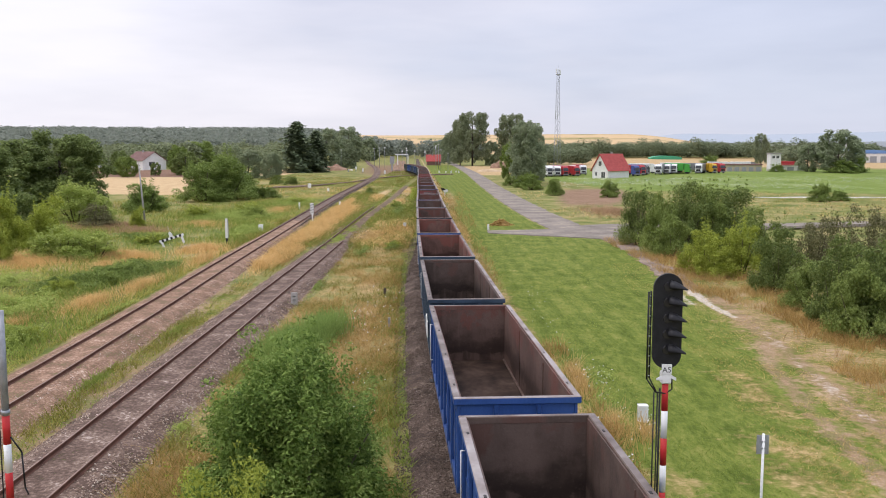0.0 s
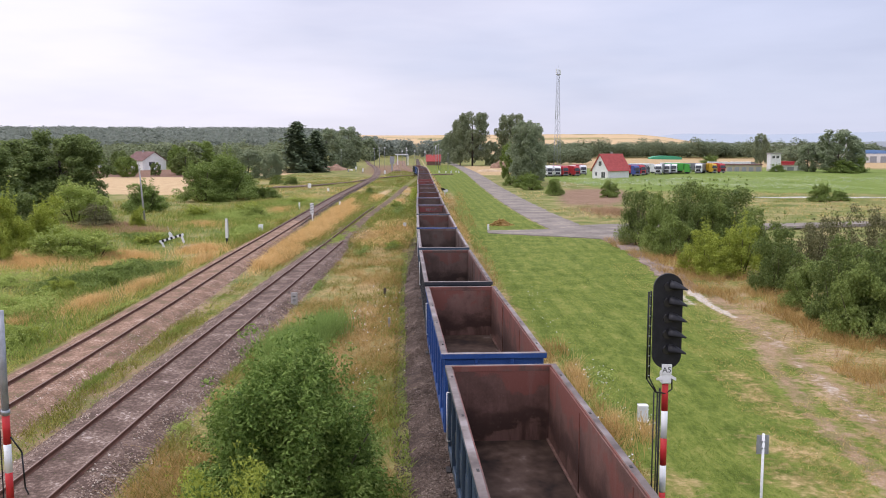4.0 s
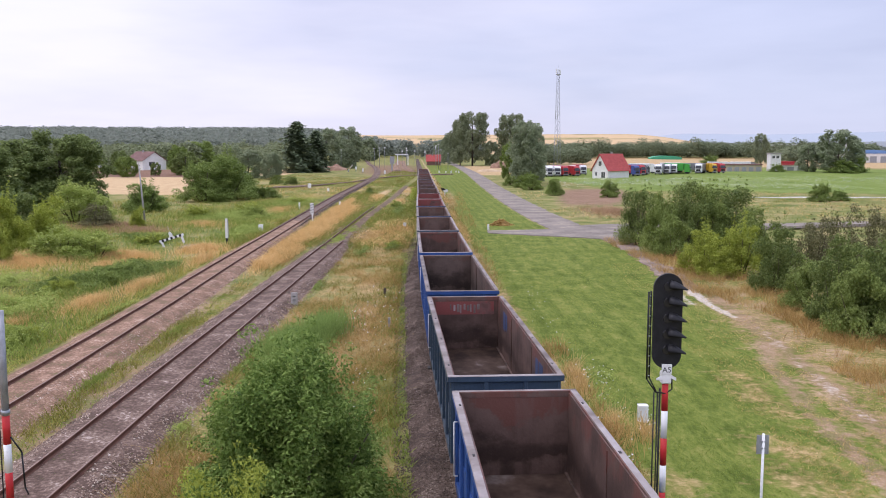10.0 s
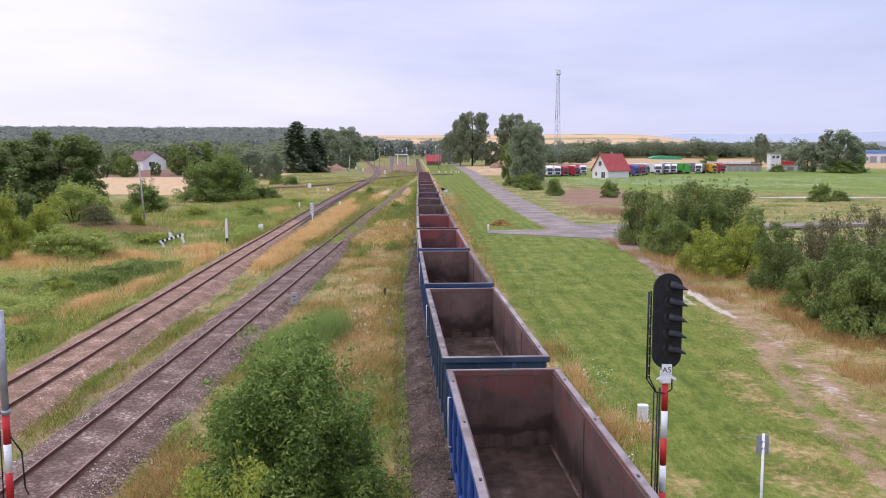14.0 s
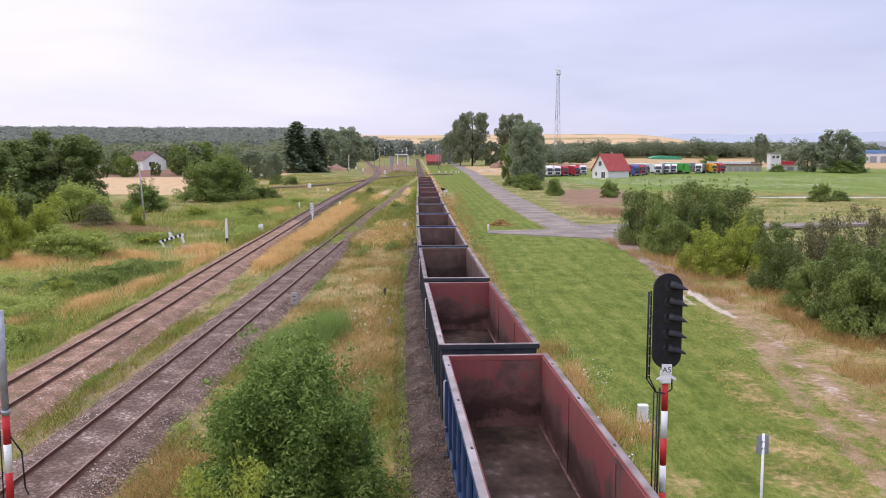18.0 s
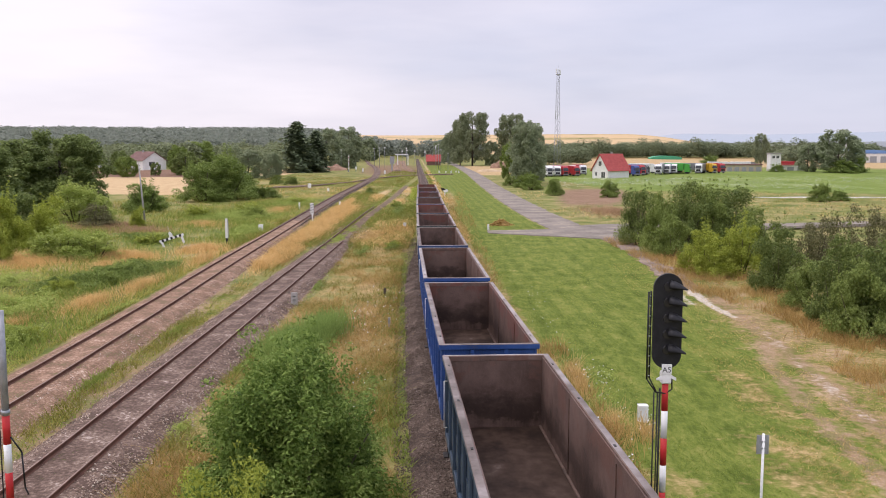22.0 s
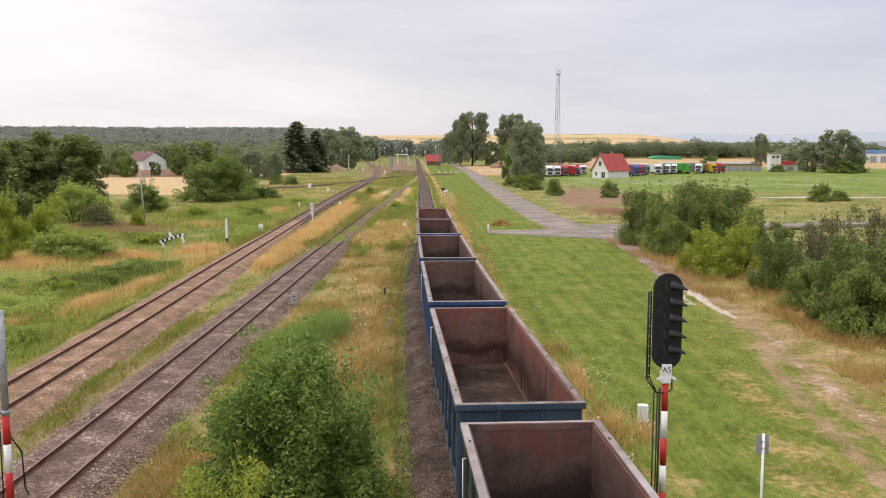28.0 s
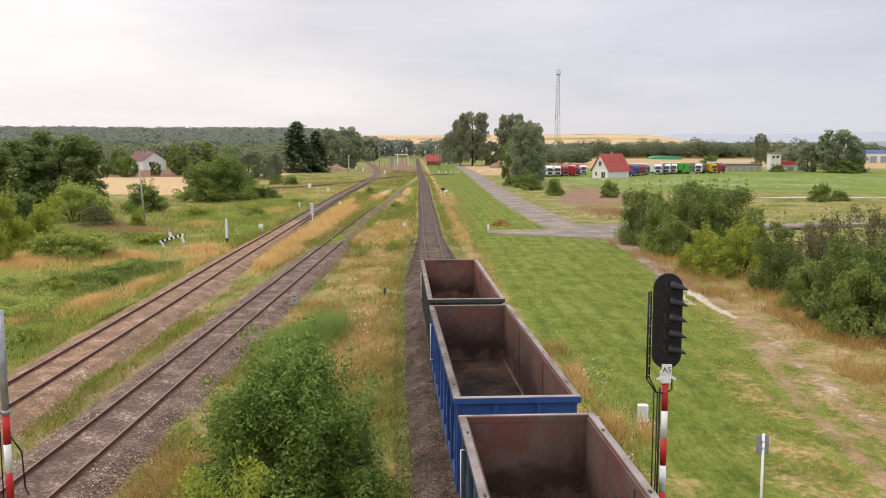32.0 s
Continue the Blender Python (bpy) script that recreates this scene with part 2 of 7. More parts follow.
# leaves lightened and greyed so the colour itself carries the haze
M["leaf_haze"] = leafy("haze_softened_leaves", (0.23, 0.27, 0.16), (0.29, 0.335, 0.20), (0.37, 0.41, 0.255), 0.75, 0.5)
M["leaf_olive"] = leafy("olive_brown_leaves", (0.085, 0.088, 0.036), (0.165, 0.16, 0.068), (0.28, 0.26, 0.13))
# needle green lightened in the colour to stand for haze
M["needle"] = leafy("haze_lightened_spruce_needles", (0.10, 0.135, 0.075), (0.155, 0.195, 0.105), (0.225, 0.27, 0.15))
# haze of distance painted into the leaf colour: paler and greyer
M["leaf_far"] = leafy("haze_paled_far_leaves", (0.21, 0.24, 0.19), (0.245, 0.27, 0.215), (0.29, 0.315, 0.255), 0.8, 0.5)
# belt green greyed in the colour to stand for haze
M["leaf_belt"] = leafy("haze_greyed_belt_leaves", (0.15, 0.18, 0.09), (0.21, 0.24, 0.125), (0.29, 0.32, 0.175), 0.7, 0.35)
M["grass_green"] = leafy("meadow_grass_blades", (0.29, 0.28, 0.06), (0.43, 0.395, 0.10), (0.56, 0.49, 0.17), 0.7, 0.5)
M["grass_straw"] = leafy("dry_straw_blades", (0.48, 0.31, 0.11), (0.70, 0.48, 0.19), (0.86, 0.66, 0.33), 0.7, 0.5)
M["grass_gold"] = leafy("matted_gold_blades", (0.27, 0.17, 0.055), (0.45, 0.295, 0.105), (0.63, 0.45, 0.185), 0.7, 0.5)
M["grass_olive"] = leafy("olive_grass_blades", (0.12, 0.13, 0.022), (0.23, 0.215, 0.045), (0.38, 0.32, 0.09), 0.7, 0.5)
M["grass_ruddy"] = leafy("reddish_seed_grass", (0.27, 0.17, 0.09), (0.42, 0.28, 0.16), (0.56, 0.40, 0.24), 0.7, 0.5)
M["weed"] = leafy("broad_weed_leaves", (0.14, 0.195, 0.036), (0.235, 0.30, 0.06), (0.35, 0.41, 0.10), 0.65, 0.5)
M["reed"] = leafy("vivid_green_reed_blades", (0.17, 0.25, 0.06), (0.26, 0.36, 0.09), (0.36, 0.46, 0.15), 0.65, 0.5)
M["bramble"] = leafy("bramble_leaves", (0.11, 0.155, 0.034), (0.19, 0.25, 0.055), (0.31, 0.38, 0.105), 0.6, 0.35)
M["stone"] = mat("ballast_stone", [(0.2, (0.12, 0.077, 0.054)), (0.45, (0.26, 0.18, 0.13)), (0.66, (0.46, 0.365, 0.29)), (0.86, (0.80, 0.75, 0.68))], 3, 0.9, 0, 0.2, island=True)
M["stone_dark"] = mat("grimy_ballast_stone", [(0.2, (0.036, 0.026, 0.020)), (0.45, (0.094, 0.068, 0.052)), (0.65, (0.175, 0.134, 0.106)), (0.88, (0.42, 0.36, 0.31))], 3, 0.9, 0, 0.2, island=True)
M["asphalt"] = mat("old_grey_asphalt", [(0.3, (0.095, 0.078, 0.062)), (0.42, (0.172, 0.146, 0.118)), (0.55, (0.235, 0.20, 0.164)), (0.66, (0.34, 0.28, 0.205)), (0.75, (0.25, 0.21, 0.11))], 0.3, 0.9, 0, 0.12, 2.5, fine_mix=0.3)
M["lane"] = mat("broken_brown_lane", [(0.3, (0.12, 0.085, 0.06)), (0.45, (0.20, 0.148, 0.11)), (0.6, (0.29, 0.22, 0.165)), (0.75, (0.46, 0.38, 0.30))], 0.6, 0.95, 0, 0.3, 5, fine_mix=0.4)
M["plaster"] = mat("white_plaster", [(0.3, (0.66, 0.64, 0.62)), (0.7, (0.82, 0.81, 0.79))], 1, 0.85, 0, 0.1)
M["tile_red"] = mat("red_roof_tiles", [(0.3, (0.36, 0.07, 0.06)), (0.7, (0.52, 0.11, 0.10))], 1, 0.7, 0, 0.5, 8)
M["tile_brown"] = mat("brown_roof_tiles", [(0.3, (0.16, 0.085, 0.075)), (0.7, (0.26, 0.15, 0.13))], 1, 0.7, 0, 0.5, 8)
M["glass"] = mat("dark_window_glass", [(0.3, (0.02, 0.022, 0.025)), (0.7, (0.05, 0.055, 0.06))], 1, 0.1, 0, 0, spec=0.6)
M["tarmac_green"] = mat("green_sheet_roof", [(0.3, (0.05, 0.30, 0.16)), (0.7, (0.09, 0.42, 0.24))], 1, 0.5, 0, 0.1)
M["blue_sheet"] = mat("blue_sheet_roof", [(0.3, (0.12, 0.24, 0.5)), (0.7, (0.2, 0.34, 0.62))], 1, 0.5, 0, 0.1)
M["tyre"] = mat("black_rubber", [(0.3, (0.012, 0.012, 0.012)), (0.7, (0.03, 0.03, 0.03))], 4, 0.85, 0, 0.2)

# ---- mesh tools ----
def link(name, bm, material, parent=None, label=""):
    me = bpy.data.meshes.new(name)
    bm.to_mesh(me)
    bm.free()
    for mm in (material if isinstance(material, (list, tuple)) else [material]):
        me.materials.append(mm)
    ob = new(name, me)
    ob.parent = parent
    if label:
        tagged(ob, label)
    return ob


def part(name, bm, material, parent, label=""):
    return link(name, bm, material, parent, label)


def share(name, me, parent, m=None):
    ob = new(name, me)
    ob.parent = parent
    if m is not None:
        ob.matrix_basis = m
    return ob


def empty(name, m=None):
    ob = new(name)
    ob.empty_display_size = 0.3
    if m is not None:
        ob.matrix_basis = m
    return ob


def box(bm, x0, x1, y0, y1, z0, z1, mi=0):
    vs = [bm.verts.new((x, y, z)) for z in (z0, z1) for y in (y0, y1) for x in (x0, x1)]
    fs = []
    for q in ((0, 2, 3, 1), (4, 5, 7, 6), (0, 1, 5, 4), (2, 6, 7, 3), (0, 4, 6, 2), (1, 3, 7, 5)):
        f = bm.faces.new([vs[i] for i in q])
        f.material_index = mi
        fs.append(f)
    return fs


def boxes(*specs):
    bm = bmesh.new()
    for s in specs:
        box(bm, *s)
    return bm


def soft_box(x0, x1, y0, y1, z0, z1, w=0.02, seg=1):
    bm = boxes((x0, x1, y0, y1, z0, z1))
    bmesh.ops.bevel(bm, geom=bm.edges[:], offset=w, segments=seg, affect="EDGES", profile=0.5)
    return bm


def tube(bm, a, b, r0, r1=None, n=8, cap=True, mi=0):
    a, b = Vector(a), Vector(b)
    r1 = r0 if r1 is None else r1
    q = (b - a).to_track_quat("Z", "Y")
    ring = []
    for c, r in ((a, r0), (b, r1)):
        ring.append([bm.verts.new(c + q @ Vector((r * math.cos(2 * math.pi * i / n), r * math.sin(2 * math.pi * i / n), 0))) for i in range(n)])
    for i in range(n):
        f = bm.faces.new((ring[0][i], ring[0][(i + 1) % n], ring[1][(i + 1) % n], ring[1][i]))
        f.smooth, f.material_index = True, mi
    if cap:
        bm.faces.new(ring[0][::-1]).material_index = mi
        bm.faces.new(ring[1]).material_index = mi
    return bm


def tubes(*specs):
    bm = bmesh.new()
    for s in specs:
        tube(bm, *s)
    return bm


def lathe(profile, n=16, axis="Z"):
    """A turned shape from (radius, height) pairs."""
    bm = bmesh.new()
    rows = []
    for r, h in profile:
        row = []
        for i in range(n):
            a = 2 * math.pi * i / n
            p = (r * math.cos(a), r * math.sin(a), h)
            row.append(bm.verts.new(p if axis == "Z" else (p[2], p[0], p[1])))
        rows.append(row)
    for k in range(len(rows) - 1):
        for i in range(n):
            f = bm.faces.new((rows[k][i], rows[k][(i + 1) % n], rows[k + 1][(i + 1) % n], rows[k + 1][i]))
            f.smooth = True
    bm.faces.new(rows[0][::-1])
    bm.faces.new(rows[-1])
    return bm


def bar_strip(path, prof, closed=True):
    """Sweep a profile of (across, up) pairs along a path of points on the ground."""
    bm = bmesh.new()
    rows = []
    for i, p in enumerate(path):
        a, b = path[max(i - 1, 0)], path[min(i + 1, len(path) - 1)]
        d = Vector((b[0] - a[0], b[1] - a[1], 0)).normalized()
        n = Vector((d.y, -d.x, 0))
        rows.append([bm.verts.new(Vector(p) + n * u + Vector((0, 0, v))) for u, v in prof])
    m = len(prof)
    for k in range(len(rows) - 1):
        for i in range(m if closed else m - 1):
            j = (i + 1) % m
            bm.faces.new((rows[k][i], rows[k + 1][i], rows[k + 1][j], rows[k][j]))
    if closed:
        bm.faces.new(rows[0])
        bm.faces.new(rows[-1][::-1])
    bmesh.ops.recalc_face_normals(bm, faces=bm.faces[:])
    return bm


def mesh_np(name, verts, faces, material):
    me = bpy.data.meshes.new(name)
    nv, nf, k = len(verts), len(faces), faces.shape[1]
    me.vertices.add(nv)
    me.vertices.foreach_set("co", np.ascontiguousarray(verts, dtype=np.float32).ravel())
    me.loops.add(nf * k)
    me.loops.foreach_set("vertex_index", np.ascontiguousarray(faces, dtype=np.int32).ravel())
    me.polygons.add(nf)
    me.polygons.foreach_set("loop_start", np.arange(0, nf * k, k, dtype=np.int32))
    me.update(calc_edges=True)
    me.materials.append(material)
    return me


def curve_at(keys, y):
    """x on a smooth line through (y, x) keys."""
    if y <= keys[0][0]:
        (a, xa), (b, xb) = keys[0], keys[1]
        return xa + (xb - xa) * (y - a) / (b - a)
    if y >= keys[-1][0]:
        (a, xa), (b, xb) = keys[-2], keys[-1]
        return xb + (xb - xa) * (y - b) / (b - a)
    for i in range(len(keys) - 1):
        if keys[i][0] <= y <= keys[i + 1][0]:
            y0, x0 = keys[i]
            y1, x1 = keys[i + 1]
            d = (x1 - x0) / (y1 - y0)
            m0 = d if i == 0 else (x1 - keys[i - 1][1]) / (y1 - keys[i - 1][0])
            m1 = d if i + 2 >= len(keys) else (keys[i + 2][1] - x0) / (keys[i + 2][0] - y0)
            h, s = y1 - y0, (y - y0) / (y1 - y0)
            return (2 * s**3 - 3 * s**2 + 1) * x0 + (s**3 - 2 * s**2 + s) * h * m0 + (-2 * s**3 + 3 * s**2) * x1 + (s**3 - s**2) * h * m1
    return keys[-1][1]


def smooth(a, b, v):
    v = np.clip((v - a) / (b - a), 0, 1)
    return v * v * (3 - 2 * v)


# ---- plan: centre lines (y, x) ----
WEST = [(-60, -15.7), (0, -16.2), (32, -16.6), (55, -17.3), (73, -18.0), (95, -18.7), (182, -21.3), (243, -22.3), (300, -23.6), (330, -24.9), (395, -29.1), (480, -36.5), (585, -48.0), (813, -70.0)]
MIDDLE = [(-60, -11.6), (23, -11.3), (45, -11.3), (61, -11.2), (89, -11.0), (129, -10.8), (182, -10.0), (224, -9.8), (300, -9.0), (372, -9.6)]
MAIN = [(-450, 32.3), (-60, 7.0), (0, 3.05), (20.5, 1.8), (33.7, 1.0), (48, 0.3), (62, -0.25), (78.5, -0.8), (107, -1.65), (124, -2.05), (171, -3.4), (266, -5.9), (365, -9.2), (487, -13.0), (900, -26.0)]
ROAD = [(95, 16.6), (113, 15.0), (133, 14.0), (173, 13.0), (227, 12.3), (300, 12.0), (369, 11.6), (510, 9.0), (592, 6.5), (760, 3.0)]
LANE = [(10, 12.5), (27, 14.2), (35, 15.3), (44, 15.8), (53, 16.8), (63, 17.3), (73, 17.8), (85, 18.3), (97, 18.2)]


def land(x, y):
    """Height of the ground."""
    x, y = np.asarray(x, float), np.asarray(y, float)
    r = np.hypot(x, y)
    z = -0.42 + 0.10 * np.sin(x * 0.21 + 1.3) * np.sin(y * 0.13) + 0.05 * np.sin(x * 0.7 + y * 0.31) * np.sin(y * 0.45 - x * 0.2)
    z = z + smooth(24, 60, np.abs(x + 4)) * 0.5 * np.sin(x * 0.045) * np.cos(y * 0.028)
    west = smooth(-0.02, -0.16, x / np.maximum(r, 1))
    z = z + west * 30 * smooth(800, 1600, r) + 58 * smooth(1300, 3300, r) * (1 - 0.45 * west) + 6 * np.sin(x * 0.0021 + 0.6) * smooth(900, 2500, r)
    # the plain stays low towards the east
    z = np.where(y > 0, -0.42 + (z + 0.42) * (1 - 0.72 * smooth(0.20, 0.33, x / np.maximum(r, 1)) * smooth(900, 1300, r)), z)
    return z

# ---- ground: one sheet out to the horizon, its cover told by a colour attribute ----
def axis_lines(lo, hi, step, far, grow):
    out = list(np.arange(lo, hi + step / 2, step))
    d, v = step, out[-1]
    while v < far:
        d *= grow
        v += d
        out.append(v)
    d, v = step, out[0]
    while v > -far:
        d *= grow
        v -= d
        out.insert(0, v)
    return np.array(out)


gx = axis_lines(-30, 30, 0.45, 4600, 1.075)
gy = axis_lines(12, 110, 0.6, 4600, 1.05)
GX, GY = np.meshgrid(gx, gy)
GZ = land(GX, GY)


def lane_offset(keys, X, Y):
    c = np.array([curve_at(keys, v) for v in gy])
    return X - c[:, None]


OFF_MAIN, OFF_MID, OFF_WEST = lane_offset(MAIN, GX, GY), lane_offset(MIDDLE, GX, GY), lane_offset(WEST, GX, GY)
OFF_ROAD, OFF_LANE = lane_offset(ROAD, GX, GY), lane_offset(LANE, GX, GY)
for off, w in ((OFF_MAIN, 3.2), (OFF_MID, 3.0), (OFF_WEST, 3.0)):
    flat = 1 - smooth(w, w + 2.5, np.abs(off))
    GZ = np.where(GY < 900, GZ * (1 - flat) + (-0.46) * flat, GZ)
flat = (1 - smooth(3.5, 6.0, np.abs(OFF_ROAD))) * (GY > 85) * (GY < 760)
GZ = GZ * (1 - flat) - 0.42 * flat
nv = GX.size
verts = np.stack([GX.ravel(), GY.ravel(), GZ.ravel()], 1)
ny, nx = GX.shape
idx = np.arange(nv).reshape(ny, nx)
quads = np.stack([idx[:-1, :-1].ravel(), idx[:-1, 1:].ravel(), idx[1:, 1:].ravel(), idx[1:, :-1].ravel()], 1)

# cover: red = mown lawn, green = straw, blue = bare earth and gravel, alpha = far fields: straw paled for haze, earth
# browner
rng = np.random.default_rng(3)


def band(off, a, b, soft=0.8):
    return smooth(a - soft, a + soft, off) * (1 - smooth(b - soft, b + soft, off))


lawn = band(OFF_MAIN, 4.0, 200, 0.7) * (1 - smooth(7.0, 11.0, OFF_LANE)) * (GY < 104) * 1.15
lawn2 = band(OFF_MAIN, 4.5, 200, 1.0) * (1 - smooth(-3.2, -2.2, OFF_ROAD)) * (GY > 100) * (GY < 560)
lawn = np.maximum(lawn, lawn2)
earth = (1 - smooth(0.2, 1.3, np.abs(OFF_LANE + 0.2))) * (GY < 98) * (GY > 60) * 0.70
# two wheel tracks run on from the end of the lane
RUT_A = [(20, 12.6), (27.3, 13.1), (32.2, 13.6), (38.4, 14.6), (47.8, 17.0), (53.1, 16.9), (67, 17.5), (80, 18.0)]
RUT_B = [(20, 14.2), (29.4, 15.1), (33.8, 15.5), (40.1, 16.2), (47.8, 17.2), (52, 17.6), (67, 18.5), (80, 18.9)]
OFF_A, OFF_B = lane_offset(RUT_A, GX, GY), lane_offset(RUT_B, GX, GY)
for off, am in ((OFF_A, 0.62), (OFF_B, 0.66)):
    earth = np.maximum(earth, am * (1 - smooth(0.2, 0.85, np.abs(off))) * (GY < 62))
earth = np.maximum(earth, band(OFF_LANE, -1.0, 4.2, 1.4) * 0.42 * (GY < 70))
chalk = (1 - smooth(0.05, 0.55, np.abs(OFF_A + 0.1))) * smooth(49, 52, GY) * (1 - smooth(64, 69, GY)) * 1.1
chalk = np.maximum(chalk, 0.75 * (1 - smooth(0.05, 0.5, np.abs(OFF_A + 1.3))) * smooth(54, 56, GY) * (1 - smooth(60, 62, GY)))
chalk = np.maximum(chalk, 0.42 * (1 - smooth(0.1, 0.6, np.abs(OFF_B))) * smooth(28, 31, GY) * (1 - smooth(47, 50, GY)))
for off in (OFF_MAIN, OFF_MID, OFF_WEST):
    earth = np.maximum(earth, (1 - smooth(1.6, 2.6, np.abs(off) * (1 + 0.7 * smooth(62, 100, GY)))) * (GY < 900) * np.where(off is OFF_MID, 1 - smooth(84, 92, GY), 1.0) * 0.9)
earth = np.maximum(earth, (1 - smooth(0.5, 1.3, np.abs(OFF_MID))) * smooth(100, 108, GY) * (1 - smooth(225, 250, GY)) * 0.6)
earth = np.maximum(earth, band(OFF_WEST, 1.6, 3.3, 0.5) * 0.5 * (1 - smooth(58, 72, GY)))
straw = np.zeros_like(GX)


def patch(cx, cy, rx, ry, amp=1.0):
    global straw
    straw = np.maximum(straw, amp * np.exp(-(((GX - cx) / rx) ** 2 + ((GY - cy) / ry) ** 2)))


# straw-dry strips: beside the tracks, along the lane, round the bushes
straw = np.maximum(straw, band(OFF_WEST, 2.4, 4.6, 0.5) * 0.85 * smooth(70, 82, GY) * (1 - smooth(165, 185, GY)))
straw = np.maximum(straw, band(OFF_WEST, 2.6, 4.2, 0.5) * 0.35)
straw = np.maximum(straw, band(OFF_LANE, -1.2, 9.0, 2.4) * 0.55 * (GY < 100))
straw = np.maximum(straw, band(OFF_MAIN, 3.0, 4.6, 0.6) * 0.6)
straw = np.maximum(straw, (OFF_MID > 2.4) * (OFF_MAIN < -2.7) * 0.47 * (GY < 120))
for cx, cy, rx, ry, am in ((11, 26, 2.4, 5, 0.5), (9, 21, 2, 3, 0.5), (12.5, 34, 1.6, 6, 0.55), (6.8, 24, 1.2, 3, 0.45), (-36.5, 75, 5.0, 5.5, 1.0), (-28.8, 79.5, 3.4, 2.6, 0.95), (-22.2, 54, 1.0, 3.0, 0.9), (-23.2, 85, 2.4, 3.2, 0.95), (-14.8, 81, 1.5, 10, 1.25), (-15.0, 104, 1.6, 16, 1.15), (-15.4, 132, 1.8, 26, 1.25), (-8.0, 100, 2.0, 9, 0.9), (-5.2, 63, 1.5, 5, 0.9), (-4.2, 46, 1.2, 8, 0.75), (-30.5, 112, 3.0, 3.0, 0.75), (-26.0, 141, 2.5, 6, 0.7), (-3.4, 31, 1.5, 5, 0.8), (-5.0, 40, 1.3, 4, 0.85), (-4.6, 52, 1.6, 5, 0.95), (-4.8, 62, 1.2, 4, 0.8), (-3.0, 24, 1.4, 3, 0.7), (-8.4, 26, 1.2, 4, 0.7), (-9.2, 33, 0.8, 4, 0.5), (-5.5, 84, 2.5, 10, 0.7), (-5.2, 110, 2.5, 20, 0.6), (-8.3, 165, 1.3, 30, 0.9), (-13.0, 195, 1.6, 30, 0.8), (-8.4, 218, 1.2, 16, 0.8), (-19.5, 215, 1.5, 22, 0.6), (-8, 200, 2, 40, 0.6), (1.5, 170, 1.2, 40, 0.7), (-27, 190, 4, 25, 0.5), (-38, 230, 14, 10, 0.8), (30, 150, 6, 12, 0.35), (24, 120, 3, 10, 0.4)):
    patch(cx, cy, rx, ry, am)
# stubble and wheat fields far off
field = smooth(1200, 1500, np.hypot(GX, GY)) * smooth(-0.16, -0.10, GX / np.maximum(GY, 1)) * (GX / GY < 0.62) * (GY > 0)
straw = np.maximum(straw, field * np.where(np.sin(GY * 0.012 + GX * 0.004) < -0.55, 0.42, 1.0))
straw = np.maximum(straw, ((GX / np.maximum(GY, 1) < -0.262) & (GX / np.maximum(GY, 1) > -0.43) & (GY > 192) & (GY < 330)) * 1.0)
straw = np.maximum(straw, ((GX > 12) & (GX < 40) & (GY > 340) & (GY < 520)) * 0.9)
straw = np.maximum(straw, ((GX > 75) & (GX < 400) & (GY > 470) & (GY < 1080)) * 0.9)
straw = np.maximum(straw, ((GX < -60) & (GX > -90) & (GY > 330) & (GY < 430)) * 0.8)
crop = ((GX > 40 - (GY - 200) * 0.05) & (GX < 420) & (GY > 205) & (GY < 430)).astype(float)
lawn = np.maximum(lawn, crop * 1.3)
straw = straw * (1 - crop)
slope = GX / np.maximum(GY, 1)
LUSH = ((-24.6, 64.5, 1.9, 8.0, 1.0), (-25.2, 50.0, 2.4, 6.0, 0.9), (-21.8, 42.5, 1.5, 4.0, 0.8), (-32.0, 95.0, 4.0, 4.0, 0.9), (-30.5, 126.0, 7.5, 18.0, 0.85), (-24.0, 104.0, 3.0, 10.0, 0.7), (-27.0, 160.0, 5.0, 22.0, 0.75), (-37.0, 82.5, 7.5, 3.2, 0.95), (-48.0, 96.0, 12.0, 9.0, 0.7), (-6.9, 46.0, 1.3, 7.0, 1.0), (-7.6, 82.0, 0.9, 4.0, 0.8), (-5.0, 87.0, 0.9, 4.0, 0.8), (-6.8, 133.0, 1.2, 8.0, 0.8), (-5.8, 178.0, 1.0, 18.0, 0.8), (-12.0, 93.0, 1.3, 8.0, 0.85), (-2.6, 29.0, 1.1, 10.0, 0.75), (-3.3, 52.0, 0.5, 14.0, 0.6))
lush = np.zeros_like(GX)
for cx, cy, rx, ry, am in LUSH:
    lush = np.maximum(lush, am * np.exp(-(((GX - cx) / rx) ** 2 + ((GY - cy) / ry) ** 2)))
earth = np.maximum(earth, 0.66 * np.exp(-((GX + 0.055 * GY + 1) / 17) ** 4 - ((GY - 450) / 130) ** 4))
earth = earth * (1 - 0.8 * np.exp(-(((GX + 12.0) / 1.6) ** 2 + ((GY - 93) / 9) ** 2)))
ruddy = np.exp(-(((GX + 41) / 6.0) ** 2 + ((GY - 110) / 6.0) ** 2)) + 0.8 * np.exp(-(((GX - 27) / 7.0) ** 2 + ((GY - 140) / 14.0) ** 2)) + 0.6 * np.exp(-(((GX - 34) / 9.0) ** 2 + ((GY - 66) / 22.0) ** 2))
straw = np.maximum(straw, smooth(0.115, 0.14, slope) * (1 - smooth(0.20, 0.23, slope)) * smooth(112, 124, GY) * (1 - smooth(150, 165, GY)) * 0.3)
tilled = np.exp(-((slope - 0.168) / 0.042) ** 4 - ((GY - 184) / 34) ** 4) * 0.85
brown = tilled * 1.1 + ((GX / np.maximum(GY, 1) < -0.25) & (GX / np.maximum(GY, 1) > -0.43) & (GY > 330) & (GY < 420)) * 0.9
